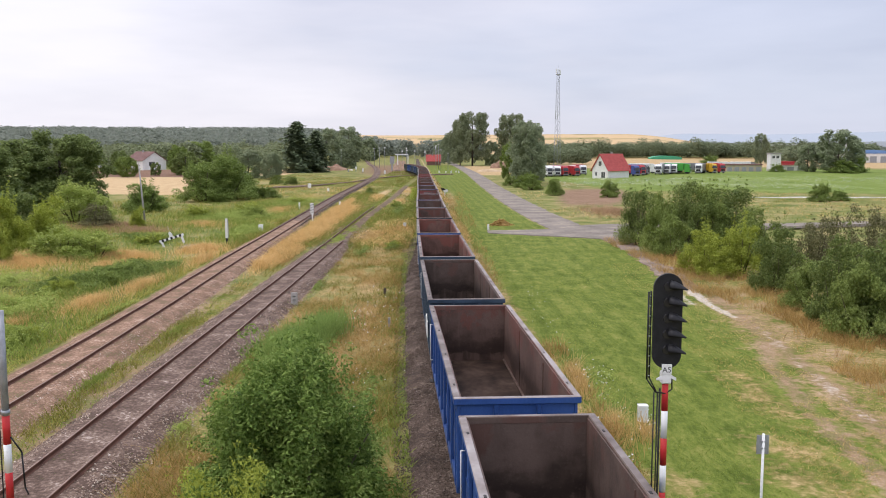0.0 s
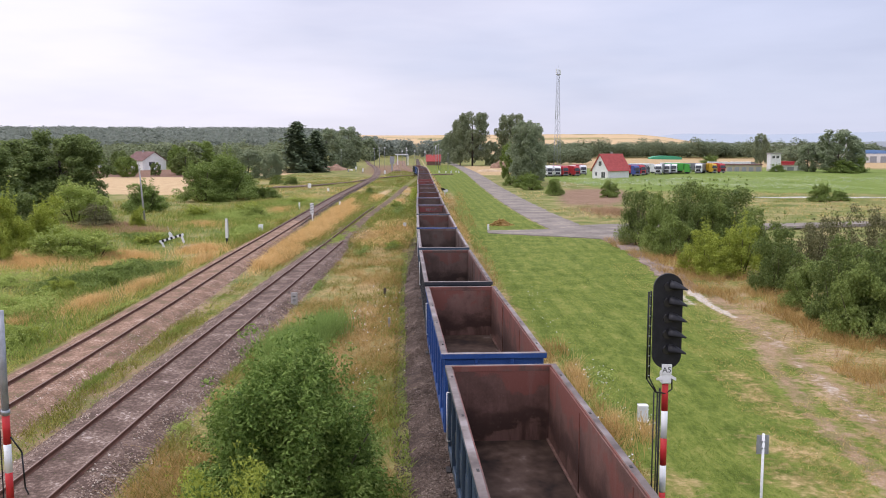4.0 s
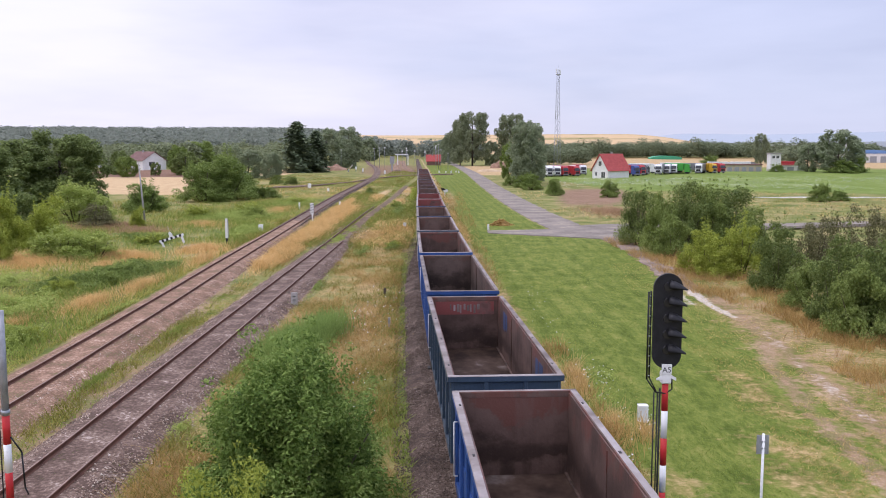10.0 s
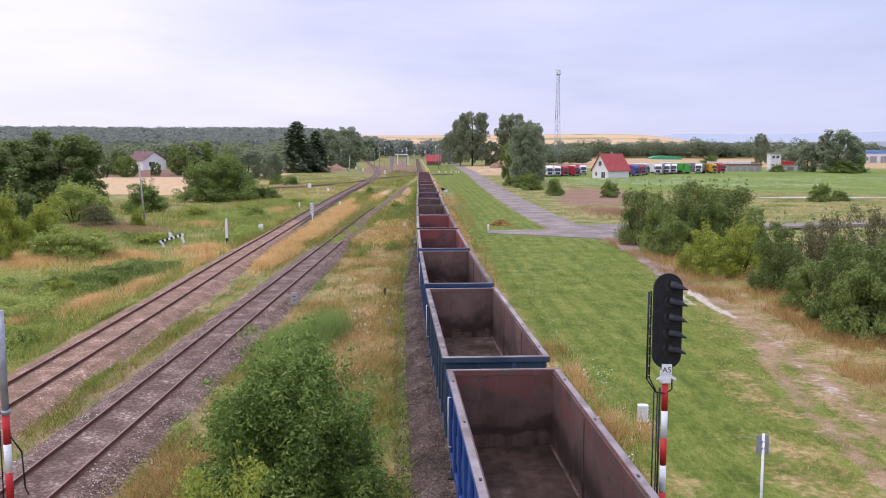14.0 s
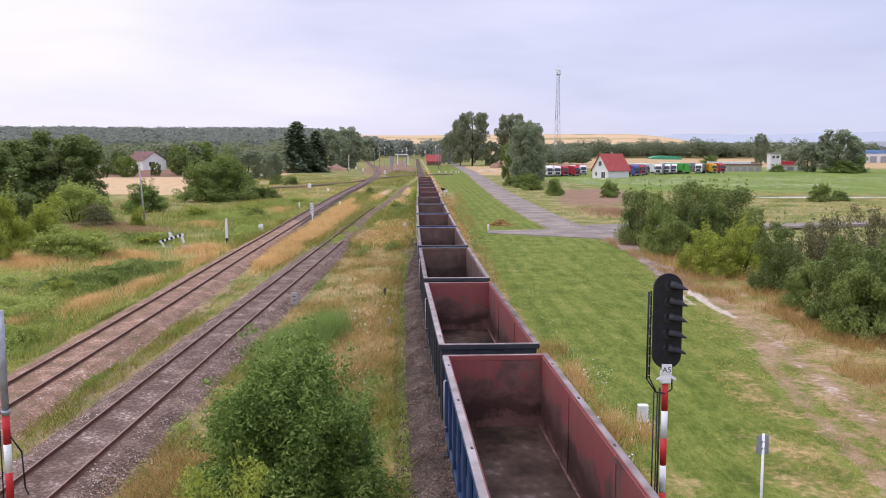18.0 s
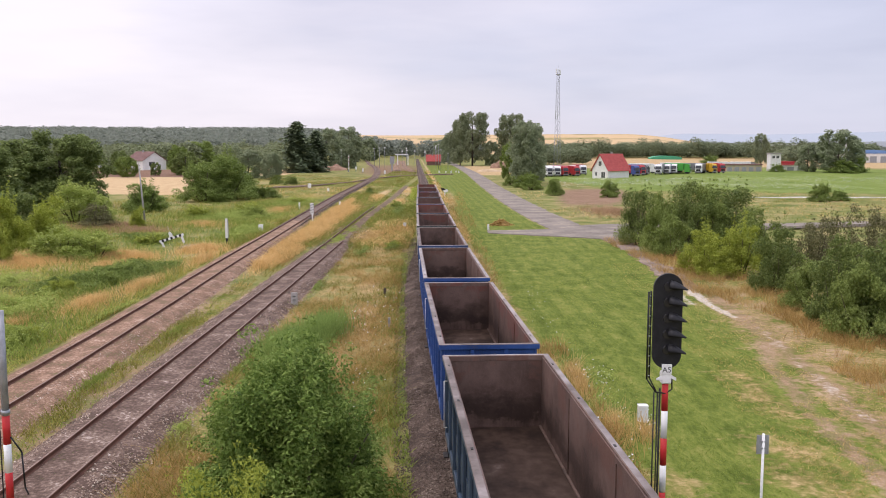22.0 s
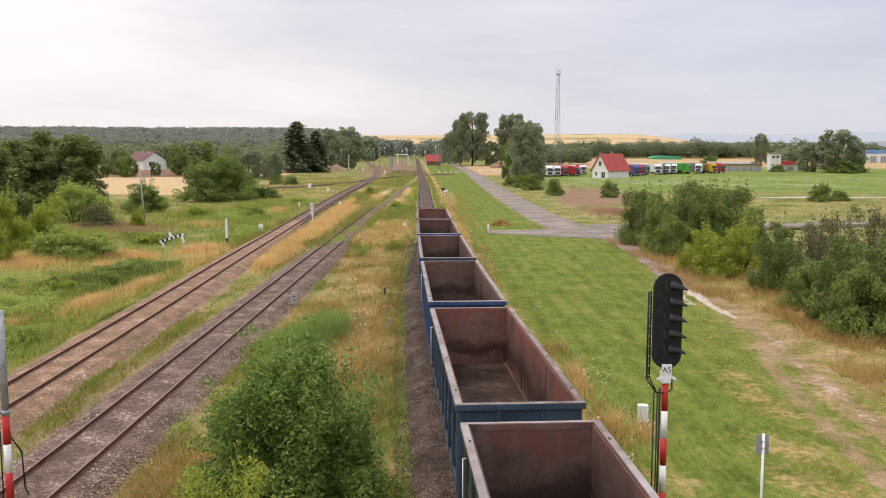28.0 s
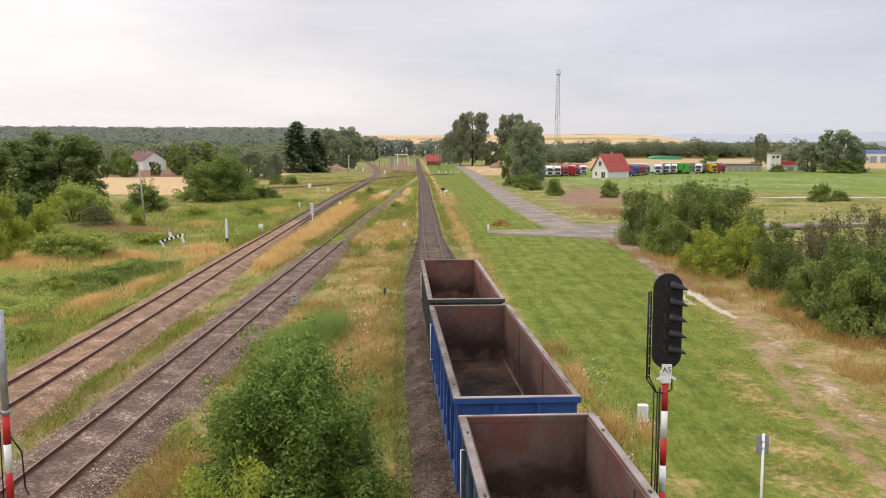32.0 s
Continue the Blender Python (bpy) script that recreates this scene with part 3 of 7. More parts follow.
earth = np.maximum(earth, brown)
pale = np.maximum(field, np.where((GX < 0) & (GY > 190), 0.9, 0.5) * (GY > 190) * (GY < 900))
pale = np.where(tilled > 0.2, 0.55, pale)
col = np.stack([lawn, straw, earth, pale], -1).reshape(-1, 4)
col2 = np.stack([lush, ruddy, chalk, crop], -1).reshape(-1, 4)


def cover_at(grid, p):
    """The cover's value at places p."""
    j = np.clip(np.searchsorted(gx, p[:, 0]), 0, len(gx) - 1)
    i = np.clip(np.searchsorted(gy, p[:, 1]), 0, len(gy) - 1)
    return grid[i, j]



M["ground"] = bpy.data.materials.new("meadow_lawn_straw_and_earth")
gm = M["ground"]
gm.use_nodes = True
ns, ls = gm.node_tree.nodes, gm.node_tree.links
gb = ns["Principled BSDF"]
gb.inputs["Roughness"].default_value, gb.inputs["Specular IOR Level"].default_value = 0.95, 0.1
tc = ns.new("ShaderNodeTexCoord")


def gnoise(scale, detail=5.0, rough=0.55, stretch=None):
    n = ns.new("ShaderNodeTexNoise")
    n.inputs["Scale"].default_value, n.inputs["Detail"].default_value, n.inputs["Roughness"].default_value = scale, detail, rough
    if stretch:
        mp = ns.new("ShaderNodeMapping")
        mp.inputs["Scale"].default_value = stretch
        ls.new(tc.outputs["Object"], mp.inputs[0])
        ls.new(mp.outputs[0], n.inputs["Vector"])
    else:
        ls.new(tc.outputs["Object"], n.inputs["Vector"])
    return n.outputs["Fac"]


def gmath(op, a, b=None, c=None):
    n = ns.new("ShaderNodeMath")
    n.operation = op
    for i, v in enumerate((a, b, c)):
        if v is None:
            continue
        if isinstance(v, (int, float)):
            n.inputs[i].default_value = v
        else:
            ls.new(v, n.inputs[i])
    return n.outputs[0]


def gmix(f, a, b):
    n = ns.new("ShaderNodeMix")
    n.data_type = "RGBA"
    ls.new(f, n.inputs[0])
    for i, v in ((6, a), (7, b)):
        if isinstance(v, tuple):
            n.inputs[i].default_value = (*v, 1)
        else:
            ls.new(v, n.inputs[i])
    return n.outputs[2]


def gramp(f, stops):
    r = ramp_on(ns, stops)
    ls.new(f, r.inputs[0])
    return r.outputs[0]


att = ns.new("ShaderNodeVertexColor")
att.layer_name = "cover"
sep = ns.new("ShaderNodeSeparateColor")
ls.new(att.outputs["Color"], sep.inputs[0])
att2 = ns.new("ShaderNodeVertexColor")
att2.layer_name = "growth"
sep2 = ns.new("ShaderNodeSeparateColor")
ls.new(att2.outputs["Color"], sep2.inputs[0])
mid, fine, grit = gnoise(0.5), gnoise(4.0, 6), gnoise(22.0, 3)
patchy = gmath("ADD", gmath("MULTIPLY", mid, 0.6), gmath("MULTIPLY", fine, 0.4))
meadow = gramp(gmath("ADD", gmath("MULTIPLY", gnoise(0.16, 4), 0.6), gmath("MULTIPLY", patchy, 0.4)), [(0.36, (0.095, 0.125, 0.028)), (0.44, (0.145, 0.170, 0.042)), (0.50, (0.20, 0.20, 0.062)), (0.57, (0.28, 0.238, 0.095)), (0.66, (0.37, 0.285, 0.14))])
stripes = ns.new("ShaderNodeTexWave")
stripes.inputs["Scale"].default_value, stripes.inputs["Distortion"].default_value, stripes.inputs["Detail"].default_value = 0.23, 2.0, 3.0
stripes.inputs["Detail Scale"].default_value = 1.2
smap = ns.new("ShaderNodeMapping")
smap.inputs["Rotation"].default_value = (0, 0, radians(-1.5))
ls.new(tc.outputs["Object"], smap.inputs[0])
ls.new(smap.outputs[0], stripes.inputs["Vector"])
lawn_f = gmath("ADD", gmath("MULTIPLY", gnoise(6.0, 6, 0.6, (1, 0.3, 1)), 0.42), gmath("MULTIPLY", grit, 0.26))
lawn_f = gmath("ADD", gmath("ADD", lawn_f, gmath("MULTIPLY", gnoise(1.7, 4, 0.55, (1, 0.22, 1)), 0.26)), gmath("MULTIPLY", gmath("SUBTRACT", stripes.outputs["Fac"], 0.4), 0.042))
lawn_f = gmath("ADD", lawn_f, gmath("MULTIPLY", gmath("SUBTRACT", gnoise(0.45, 5, 0.65), 0.5), 0.34))
lawn_c = gramp(lawn_f, [(0.36, (0.074, 0.104, 0.014)), (0.45, (0.118, 0.154, 0.024)), (0.52, (0.163, 0.194, 0.036)), (0.59, (0.212, 0.222, 0.052)), (0.66, (0.30, 0.25, 0.092))])
crop_c = gramp(gmath("ADD", gmath("MULTIPLY", mid, 0.5), gmath("MULTIPLY", gnoise(0.05, 4), 0.5)), [(0.38, (0.115, 0.165, 0.032)), (0.50, (0.155, 0.21, 0.042)), (0.62, (0.21, 0.25, 0.066))])
lawn_c = gmix(att2.outputs["Alpha"], lawn_c, crop_c)
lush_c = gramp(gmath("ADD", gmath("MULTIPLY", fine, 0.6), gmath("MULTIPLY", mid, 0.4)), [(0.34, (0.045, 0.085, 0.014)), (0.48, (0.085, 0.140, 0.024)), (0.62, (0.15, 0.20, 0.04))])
ruddy_c = gramp(fine, [(0.36, (0.17, 0.115, 0.06)), (0.5, (0.26, 0.175, 0.105)), (0.64, (0.33, 0.24, 0.13))])
chalk_c = gramp(fine, [(0.36, (0.36, 0.30, 0.23)), (0.64, (0.60, 0.54, 0.45))])
straw_c = gramp(gmath("ADD", gmath("MULTIPLY", fine, 0.5), gmath("MULTIPLY", mid, 0.5)), [(0.32, (0.16, 0.125, 0.045)), (0.44, (0.26, 0.185, 0.075)), (0.54, (0.35, 0.245, 0.105)), (0.66, (0.48, 0.35, 0.17))])
earth_c = gramp(gmath("ADD", gmath("MULTIPLY", grit, 0.5), gmath("MULTIPLY", mid, 0.5)), [(0.32, (0.16, 0.11, 0.058)), (0.44, (0.25, 0.168, 0.095)), (0.56, (0.34, 0.235, 0.14)), (0.68, (0.54, 0.42, 0.30))])


blend = gmath("ADD", gmath("ADD", gmath("MULTIPLY", mid, 0.38), gmath("MULTIPLY", fine, 0.34)), gmath("MULTIPLY", gnoise(1.6, 5), 0.28))


def weight(ch, hard=2.7, src=None):
    noisy = gmath("ADD", (src or sep).outputs[ch], gmath("MULTIPLY", gmath("SUBTRACT", blend, 0.5), 1.9))
    n = ns.new("ShaderNodeClamp")
    ls.new(gmath("MULTIPLY_ADD", gmath("SUBTRACT", noisy, 0.5), hard, 0.5), n.inputs[0])
    return n.outputs[0]


c = gmix(weight(0, 3.5), meadow, lawn_c)
# far straw: ripe wheat's own tone, with haze painted in as paler colour
straw_c = gmix(att.outputs["Alpha"], straw_c, gramp(mid, [(0.35, (0.46, 0.32, 0.165)), (0.65, (0.57, 0.42, 0.24))]))
c = gmix(weight(1), c, straw_c)
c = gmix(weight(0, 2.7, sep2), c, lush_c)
c = gmix(weight(1, 2.2, sep2), c, ruddy_c)
earth_c = gmix(att.outputs["Alpha"], earth_c, gramp(fine, [(0.35, (0.14, 0.078, 0.052)), (0.65, (0.25, 0.15, 0.105))]))
c = gmix(weight(2), c, earth_c)
c = gmix(weight(2, 3.0, sep2), c, chalk_c)
ls.new(c, gb.inputs["Base Color"])
gbump = ns.new("ShaderNodeBump")
gbump.inputs["Strength"].default_value, gbump.inputs["Distance"].default_value = 0.6, 0.12
ls.new(gmath("ADD", fine, gmath("MULTIPLY", grit, 0.4)), gbump.inputs["Height"])
ls.new(gbump.outputs[0], gb.inputs["Normal"])

gme = mesh_np("ground", verts, quads, gm)
ca = gme.color_attributes.new("cover", "FLOAT_COLOR", "POINT")
ca.data.foreach_set("color", col.astype(np.float32).ravel())
ca2 = gme.color_attributes.new("growth", "FLOAT_COLOR", "POINT")
ca2.data.foreach_set("color", col2.astype(np.float32).ravel())
ground = tagged(new("ground", gme), "summer meadow, mown lawn and dry straw grass", "ground", kind="structure")

# ---- railway tracks ----
def line_pts(keys, y0, y1, step=3.0, z=0.0):
    n = max(2, int((y1 - y0) / step))
    return [(curve_at(keys, y0 + (y1 - y0) * i / n), y0 + (y1 - y0) * i / n, z) for i in range(n + 1)]


RAIL_PROF = [(-0.075, -0.16), (0.075, -0.16), (0.075, -0.145), (0.012, -0.125), (0.012, -0.045), (0.036, -0.035), (0.036, -0.006), (0.028, 0.0), (-0.028, 0.0), (-0.036, -0.006), (-0.036, -0.035), (-0.012, -0.045), (-0.012, -0.125), (-0.075, -0.145)]


def sleeper_mesh(name, material, half=1.28):
    return link(name, soft_box(-half, half, -0.125, 0.125, -0.30, -0.155, 0.02), material)


M["ballast"] = mat("dusty_pinkish_ballast", [(0.32, (0.12, 0.125, 0.03)), (0.40, (0.16, 0.125, 0.062)), (0.45, (0.16, 0.092, 0.057)), (0.52, (0.25, 0.150, 0.095)), (0.60, (0.34, 0.222, 0.150)), (0.68, (0.60, 0.49, 0.39))], 0.8, 0.95, 0, 0.9, 9, coords="Object", fine_mix=0.55, bump_dist=0.06)
M["ballast_main"] = mat("brown_dusty_main_line_ballast", [(0.36, (0.025, 0.016, 0.011)), (0.46, (0.058, 0.038, 0.027)), (0.54, (0.10, 0.068, 0.050)), (0.62, (0.19, 0.145, 0.112)), (0.70, (0.37, 0.30, 0.25))], 0.9, 0.95, 0, 1.0, 11, coords="Object", fine_mix=0.55, bump_dist=0.06)
M["ballast_dark"] = mat("weedy_brown_ballast", [(0.32, (0.11, 0.105, 0.03)), (0.39, (0.066, 0.041, 0.030)), (0.48, (0.118, 0.076, 0.056)), (0.58, (0.20, 0.14, 0.105)), (0.70, (0.52, 0.44, 0.38))], 0.8, 0.95, 0, 0.9, 9, coords="Object", fine_mix=0.55, bump_dist=0.06)


M["dirt_strip"] = mat("brown_dirt_with_weeds", [(0.30, (0.13, 0.135, 0.035)), (0.40, (0.14, 0.105, 0.045)), (0.47, (0.115, 0.075, 0.048)), (0.56, (0.17, 0.115, 0.075)), (0.68, (0.30, 0.21, 0.12))], 0.45, 0.95, 0, 0.7, 3, fine_mix=0.4, bump_dist=0.08)


def railway(name, keys, y0, y1, bed_y1, ballast, smat, label, near, half_bed=1.35, head="rail_top", sunk=0.0, short=0.0, narrow=(), beyond=None):
    """short: how much earlier the right rail ends; narrow: (from, to, share) by which the bed narrows; beyond: (y, material) of its far part."""
    t = empty(name)
    tagged(t, label, "railway track", kind="structure")
    for s in (-0.7535, 0.7535):
        pts = line_pts(keys, y0, y1 - (short if s > 0 else 0.0))
        pts = [(x + s, y, z) for x, y, z in pts]
        r = part("rail", bar_strip(pts, RAIL_PROF), [M["rail"], M[head]], t)
        for f in r.data.polygons:
            if f.normal.z > 0.9 and f.center.z > -0.01:
                f.material_index = 1
    cut = beyond[0] if beyond else bed_y1
    for a, b, bm_mat in ((y0, cut, ballast), (cut, bed_y1, beyond[1] if beyond else ballast)):
        if b <= a:
            continue
        bed = part("ballast_bed", bar_strip(line_pts(keys, a, b, 1.5), [(-half_bed - 1.1, -0.62), (-half_bed - 0.4, -0.36), (-half_bed, -0.17), (-0.7, -0.150), (0.0, -0.162), (0.7, -0.150), (half_bed, -0.17), (half_bed + 0.4, -0.36), (half_bed + 1.1, -0.62)], closed=False), bm_mat, t)
        for v in bed.data.vertices:
            v.co.z += 0.03 * noise.noise(v.co * 1.7)
            v.co.x += 0.14 * noise.noise(v.co * 0.8 + Vector((7, 0, 0)))
            if narrow:
                f = narrow[2] * float(smooth(narrow[0], narrow[1], v.co.y))
                c = curve_at(keys, v.co.y)
                v.co.x = c + (v.co.x - c) * (1 - f)
                if name == "middle_track":
                    v.co.z -= 0.225 * float(smooth(84, 108, v.co.y))
    first = None
    y, k = near[0], 0
    while y < near[1]:
        m = Matrix.Translation((curve_at(keys, y), y, 0)) @ pose(0, 0, random.uniform(-0.02, 0.012) - sunk, 0, 0, random.uniform(-1.2, 1.2))
        if first is None:
            first = sleeper_mesh("sleeper", smat)
            first.parent = t
            first.matrix_basis = m
        else:
            share("sleeper", first.data, t, m)
        y += 0.62
    rest = bmesh.new()
    for a, b in ((y0, near[0]), (y, min(y1 if not short else y, 260))):
        v = a
        while v < b:
            cx = curve_at(keys, v)
            box(rest, cx - 1.28, cx + 1.28, v - 0.125, v + 0.125, -0.3, -0.16 - sunk)
            v += 0.62
    ob = part("sleeper_row", rest, smat, t)
    tagged(ob, kind="stuff")
    return t


railway("west_track", WEST, -60, 800, 800, M["ballast"], M["sleeper"], "rusty railway track on pinkish dusty ballast with weeds", (30, 110), sunk=0.045, narrow=(80, 130, 0.30), beyond=(118, M["ballast_dark"]))
railway("middle_track", MIDDLE, -60, 146, 238, M["ballast_dark"], M["sleeper"], "disused rusty siding track sunk in brown weedy ballast", (20, 84), sunk=0.045, short=56.0, narrow=(74, 112, 0.62), beyond=(98, M["dirt_strip"]))
railway("main_track", MAIN, -450, 900, 900, M["ballast_main"], M["sleeper_concrete"], "railway track with worn rails under the freight train", (40, 150), 1.75, head="rail_head", narrow=(62, 100, 0.42))

# ---- old road with its short branch, and the worn lane ----
def ribbon(name, keys, y0, y1, w0, w1, z, material, step=2.0, jag=0.0, thick=0.12, sink=False):
    bm = bmesh.new()
    rows = []
    n = int((y1 - y0) / step)
    for i in range(n + 1):
        y = y0 + (y1 - y0) * i / n
        x = curve_at(keys, y)
        a, b = w0 + random.uniform(-jag, jag), w1 + random.uniform(-jag, jag)
        z2 = z - (0.25 * max(0.0, 1 - (y - y0) / 7.0) if sink else 0.0)
        rows.append([bm.verts.new((x + u, y, v + z2 - z)) for u, v in ((a - 0.1, z - thick), (a, z), ((a + b) / 2, z + 0.04), (b, z), (b + 0.1, z - thick))])
    for k in range(n):
        for i in range(4):
            bm.faces.new((rows[k][i], rows[k][i + 1], rows[k + 1][i + 1], rows[k + 1][i]))
    return link(name, bm, material)


tagged(ribbon("road", ROAD, 97, 760, -2.3, 2.7, -0.36, M["asphalt"], 1.5, 0.18), "cracked old grey asphalt road with ragged edges", "road", kind="structure")
bm = bmesh.new()
br = [(5.2, 102.3, 105.3), (6.5, 101.5, 105.8), (9, 100.2, 106.2), (12, 98.8, 107.0), (15, 97.0, 109.5), (18, 95.0, 113.0), (21, 94.8, 114.5), (24, 98.0, 115.0), (28, 103.0, 114.5), (34, 108.0, 114.6), (45, 112.0, 116.0), (60, 116.0, 120.0), (90, 121.0, 125.0)]
def bz(x, y):
    return max(-0.352, float(land(x, y)) + 0.05) if x > 21 else -0.352


rows = [[bm.verts.new((x, a - 0.15, bz(x, a) - 0.3)), bm.verts.new((x, a, bz(x, a))), bm.verts.new((x, b, bz(x, b))), bm.verts.new((x, b + 0.15, bz(x, b) - 0.3))] for x, a, b in br]
for k in range(len(rows) - 1):
    for i in range(3):
        bm.faces.new((rows[k][i], rows[k + 1][i], rows[k + 1][i + 1], rows[k][i + 1]))
tagged(link("road_branch", bm, M["asphalt"]), "grey asphalt branch road ending at the track", "road", kind="structure")
tagged(ribbon("lane", LANE, 60, 97.5, -0.9, 1.0, -0.35, M["lane"], 1.0, 0.3, sink=True), "broken asphalt lane running into a dirt track", "lane", kind="structure")

# ---- the train: open steel coal wagons ----
PITCH, LEN, HW, TOP, DECK = 14.04, 12.6, 1.46, 3.34, 1.22
wagon_bits = {}


def two_sided(bm, inner_test):
    for f in bm.faces:
        f.normal_update()
        f.material_index = 1 if inner_test(f) else 0
    return bm


def make_wagon():
    w = empty("coal_wagon")
    h = LEN / 2
    ext, inn = PAINT["blue"], LINING["brown"]
    # side walls: pressed sheet with shallow swages, outside painted, inside bare
    for s in (-1, 1):
        bm = bmesh.new()
        box(bm, min(s * (HW - 0.07), s * (HW - 0.13)), max(s * (HW - 0.07), s * (HW - 0.13)), -h + 0.06, h - 0.06, DECK - 0.02, TOP - 0.06)
        two_sided(bm, lambda f, s=s: f.normal.x * s < -0.5 or f.normal.z > 0.5)
        sw = part("side_wall", bm, [ext, inn], w)
        for k in range(9):
            y = -h + 0.35 + k * (LEN - 0.7) / 8
            bm = soft_box(min(s * (HW - 0.072), s * (HW + 0.02)), max(s * (HW - 0.072), s * (HW + 0.02)), y - 0.075, y + 0.075, DECK - 0.16, TOP - 0.10, 0.02)
            part("stake", bm, ext, w)
        for k in range(8):
            bm = bmesh.new()
            y0 = -h + 0.35 + k * (LEN - 0.7) / 8
            box(bm, min(s * (HW - 0.074), s * (HW - 0.045)), max(s * (HW - 0.074), s * (HW - 0.045)), y0 + 0.2, y0 + (LEN - 0.7) / 8 - 0.2, DECK + 0.25, DECK + 0.95)
            part("discharge_flap", bm, ext, w)
        bm = soft_box(min(s * (HW - 0.09), s * (HW + 0.0)), max(s * (HW - 0.09), s * (HW + 0.0)), -h + 0.02, h - 0.02, DECK - 0.26, DECK - 0.02, 0.015)
        part("side_sill", bm, ext, w)
        # top rail, a worn flat-topped box
        bm = soft_box(min(s * (HW - 0.10), s * (HW + 0.08)), max(s * (HW - 0.10), s * (HW + 0.08)), -h, h, TOP - 0.15, TOP, 0.018)
        two_sided(bm, lambda f: f.normal.z > 0.6)
        for f in bm.faces:
            if f.normal.x * s < -0.3 and f.normal.z < 0.8:
                f.material_index = 2
        part("top_rail", bm, [ext, M["rim"], inn], w)
        # lashing rings and rivet heads along the top rail
        for k in range(4):
            y = -h + 1.2 + k * (LEN - 2.4) / 3
            part("lashing_eye", boxes((min(s * (HW - 0.05), s * (HW + 0.0)), max(s * (HW - 0.05), s * (HW + 0.0)), y - 0.06, y + 0.06, TOP - 0.002, TOP + 0.012)), M["steel_dark"], w)
        # inner ribs of the wall
        for k in range(2):
            y = -h * 0.36 + k * h * 0.72
            part("inner_rib", boxes((min(s * (HW - 0.128), s * (HW - 0.155)), max(s * (HW - 0.128), s * (HW - 0.155)), y - 0.018, y + 0.018, DECK, TOP - 0.16)), inn, w)
    # end walls with two ribs and corner posts
    for e in (-1, 1):
        y0, y1 = sorted((e * (h - 0.02), e * (h - 0.08)))
        bm = boxes((-HW + 0.07, HW - 0.07, y0, y1, DECK - 0.02, TOP - 0.06))
        two_sided(bm, lambda f, e=e: f.normal.y * e < -0.5 or f.normal.z > 0.5)
        part("end_wall", bm, [ext, inn], w)
        bm = soft_box(-HW - 0.08, HW + 0.08, *sorted((e * (h - 0.09), e * (h + 0.06))), TOP - 0.17, TOP + 0.004, 0.018)
        two_sided(bm, lambda f: f.normal.z > 0.6)
        for f in bm.faces:
            if f.normal.y * e < -0.3 and f.normal.z < 0.8:
                f.material_index = 2
        part("end_rail", bm, [ext, M["rim"], inn], w)
        for x in (-0.52, 0.52):
            part("end_rib", soft_box(x - 0.055, x + 0.055, *sorted((e * (h - 0.025), e * (h + 0.045))), DECK - 0.1, TOP - 0.165, 0.015), ext, w)
        for x in (-1, 1):
            part("corner_post", soft_box(*sorted((x * (HW - 0.09), x * (HW - 0.0))), *sorted((e * (h - 0.12), e * (h - 0.0))), DECK - 0.1, TOP - 0.14, 0.02), ext, w)
        part("headstock", soft_box(-1.32, 1.32, *sorted((e * (h - 0.1), e * (h + 0.08))), 0.9, DECK - 0.02, 0.02), M["steel_dark"], w)
        for x in (-0.875, 0.875):
            bm = bmesh.new()
            tube(bm, (x, e * (h + 0.05), 1.06), (x, e * (h + 0.5), 1.06), 0.09, 0.09, 10)
            tube(bm, (x, e * (h + 0.5), 1.06), (x, e * (h + 0.56), 1.06), 0.23, 0.2, 14)
            part("buffer", bm, M["steel_dark"], w)
        bm = tubes(((0, e * (h + 0.05), 1.02), (0, e * (h + 0.68), 0.98), 0.045, 0.045, 8))
        part("coupling", bm, M["steel_dark"], w)
        # grab rail on the corner, and a step below
        bm = bmesh.new()
        x = -e * (HW + 0.055)
        yy = e * (h - 0.42)
        tube(bm, (x, yy, 1.35), (x, yy, 2.7), 0.014, 0.014, 6)
        for z in (1.35, 2.7):
            tube(bm, (x, yy, z), (x + e * 0.09, yy, z), 0.014, 0.014, 6)
        part("grab_rail", bm, M["white"], w, "pale grab rail")
        part("step", boxes((*sorted((x - 0.02, x + e * 0.2)), yy - 0.22, yy + 0.22, 0.52, 0.56), (*sorted((x + e * 0.1, x + e * 0.13)), yy - 0.2, yy - 0.17, 0.55, 1.0), (*sorted((x + e * 0.1, x + e * 0.13)), yy + 0.17, yy + 0.2, 0.55, 1.0)), M["steel_dark"], w)
    bm = boxes((-HW + 0.08, HW - 0.08, -h + 0.06, h - 0.06, DECK - 0.06, DECK))
    part("floor", bm, M["floor_steel"], w, "coal-dusted steel floor")
    for s in (-1, 1):
        part("floor_angle", soft_box(*sorted((s * (HW - 0.135), s * (HW - 0.20))), -h + 0.09, h - 0.09, DECK + 0.002, DECK + 0.05, 0.012), inn, w)
    part("sole_bar", boxes((-0.62, -0.48, -h, h, 0.82, DECK - 0.07), (0.48, 0.62, -h, h, 0.82, DECK - 0.07), (-0.1, 0.1, -h, h, 0.8, DECK - 0.07)), M["steel_dark"], w)
    part("brake_cylinder", tubes(((0.0, -1.1, 0.7), (0.0, -0.2, 0.7), 0.16, 0.16, 10)), M["steel_dark"], w)
    part("air_tank", tubes(((-0.7, 0.5, 0.68), (-0.7, 1.5, 0.68), 0.18, 0.18, 10)), M["steel_dark"], w)
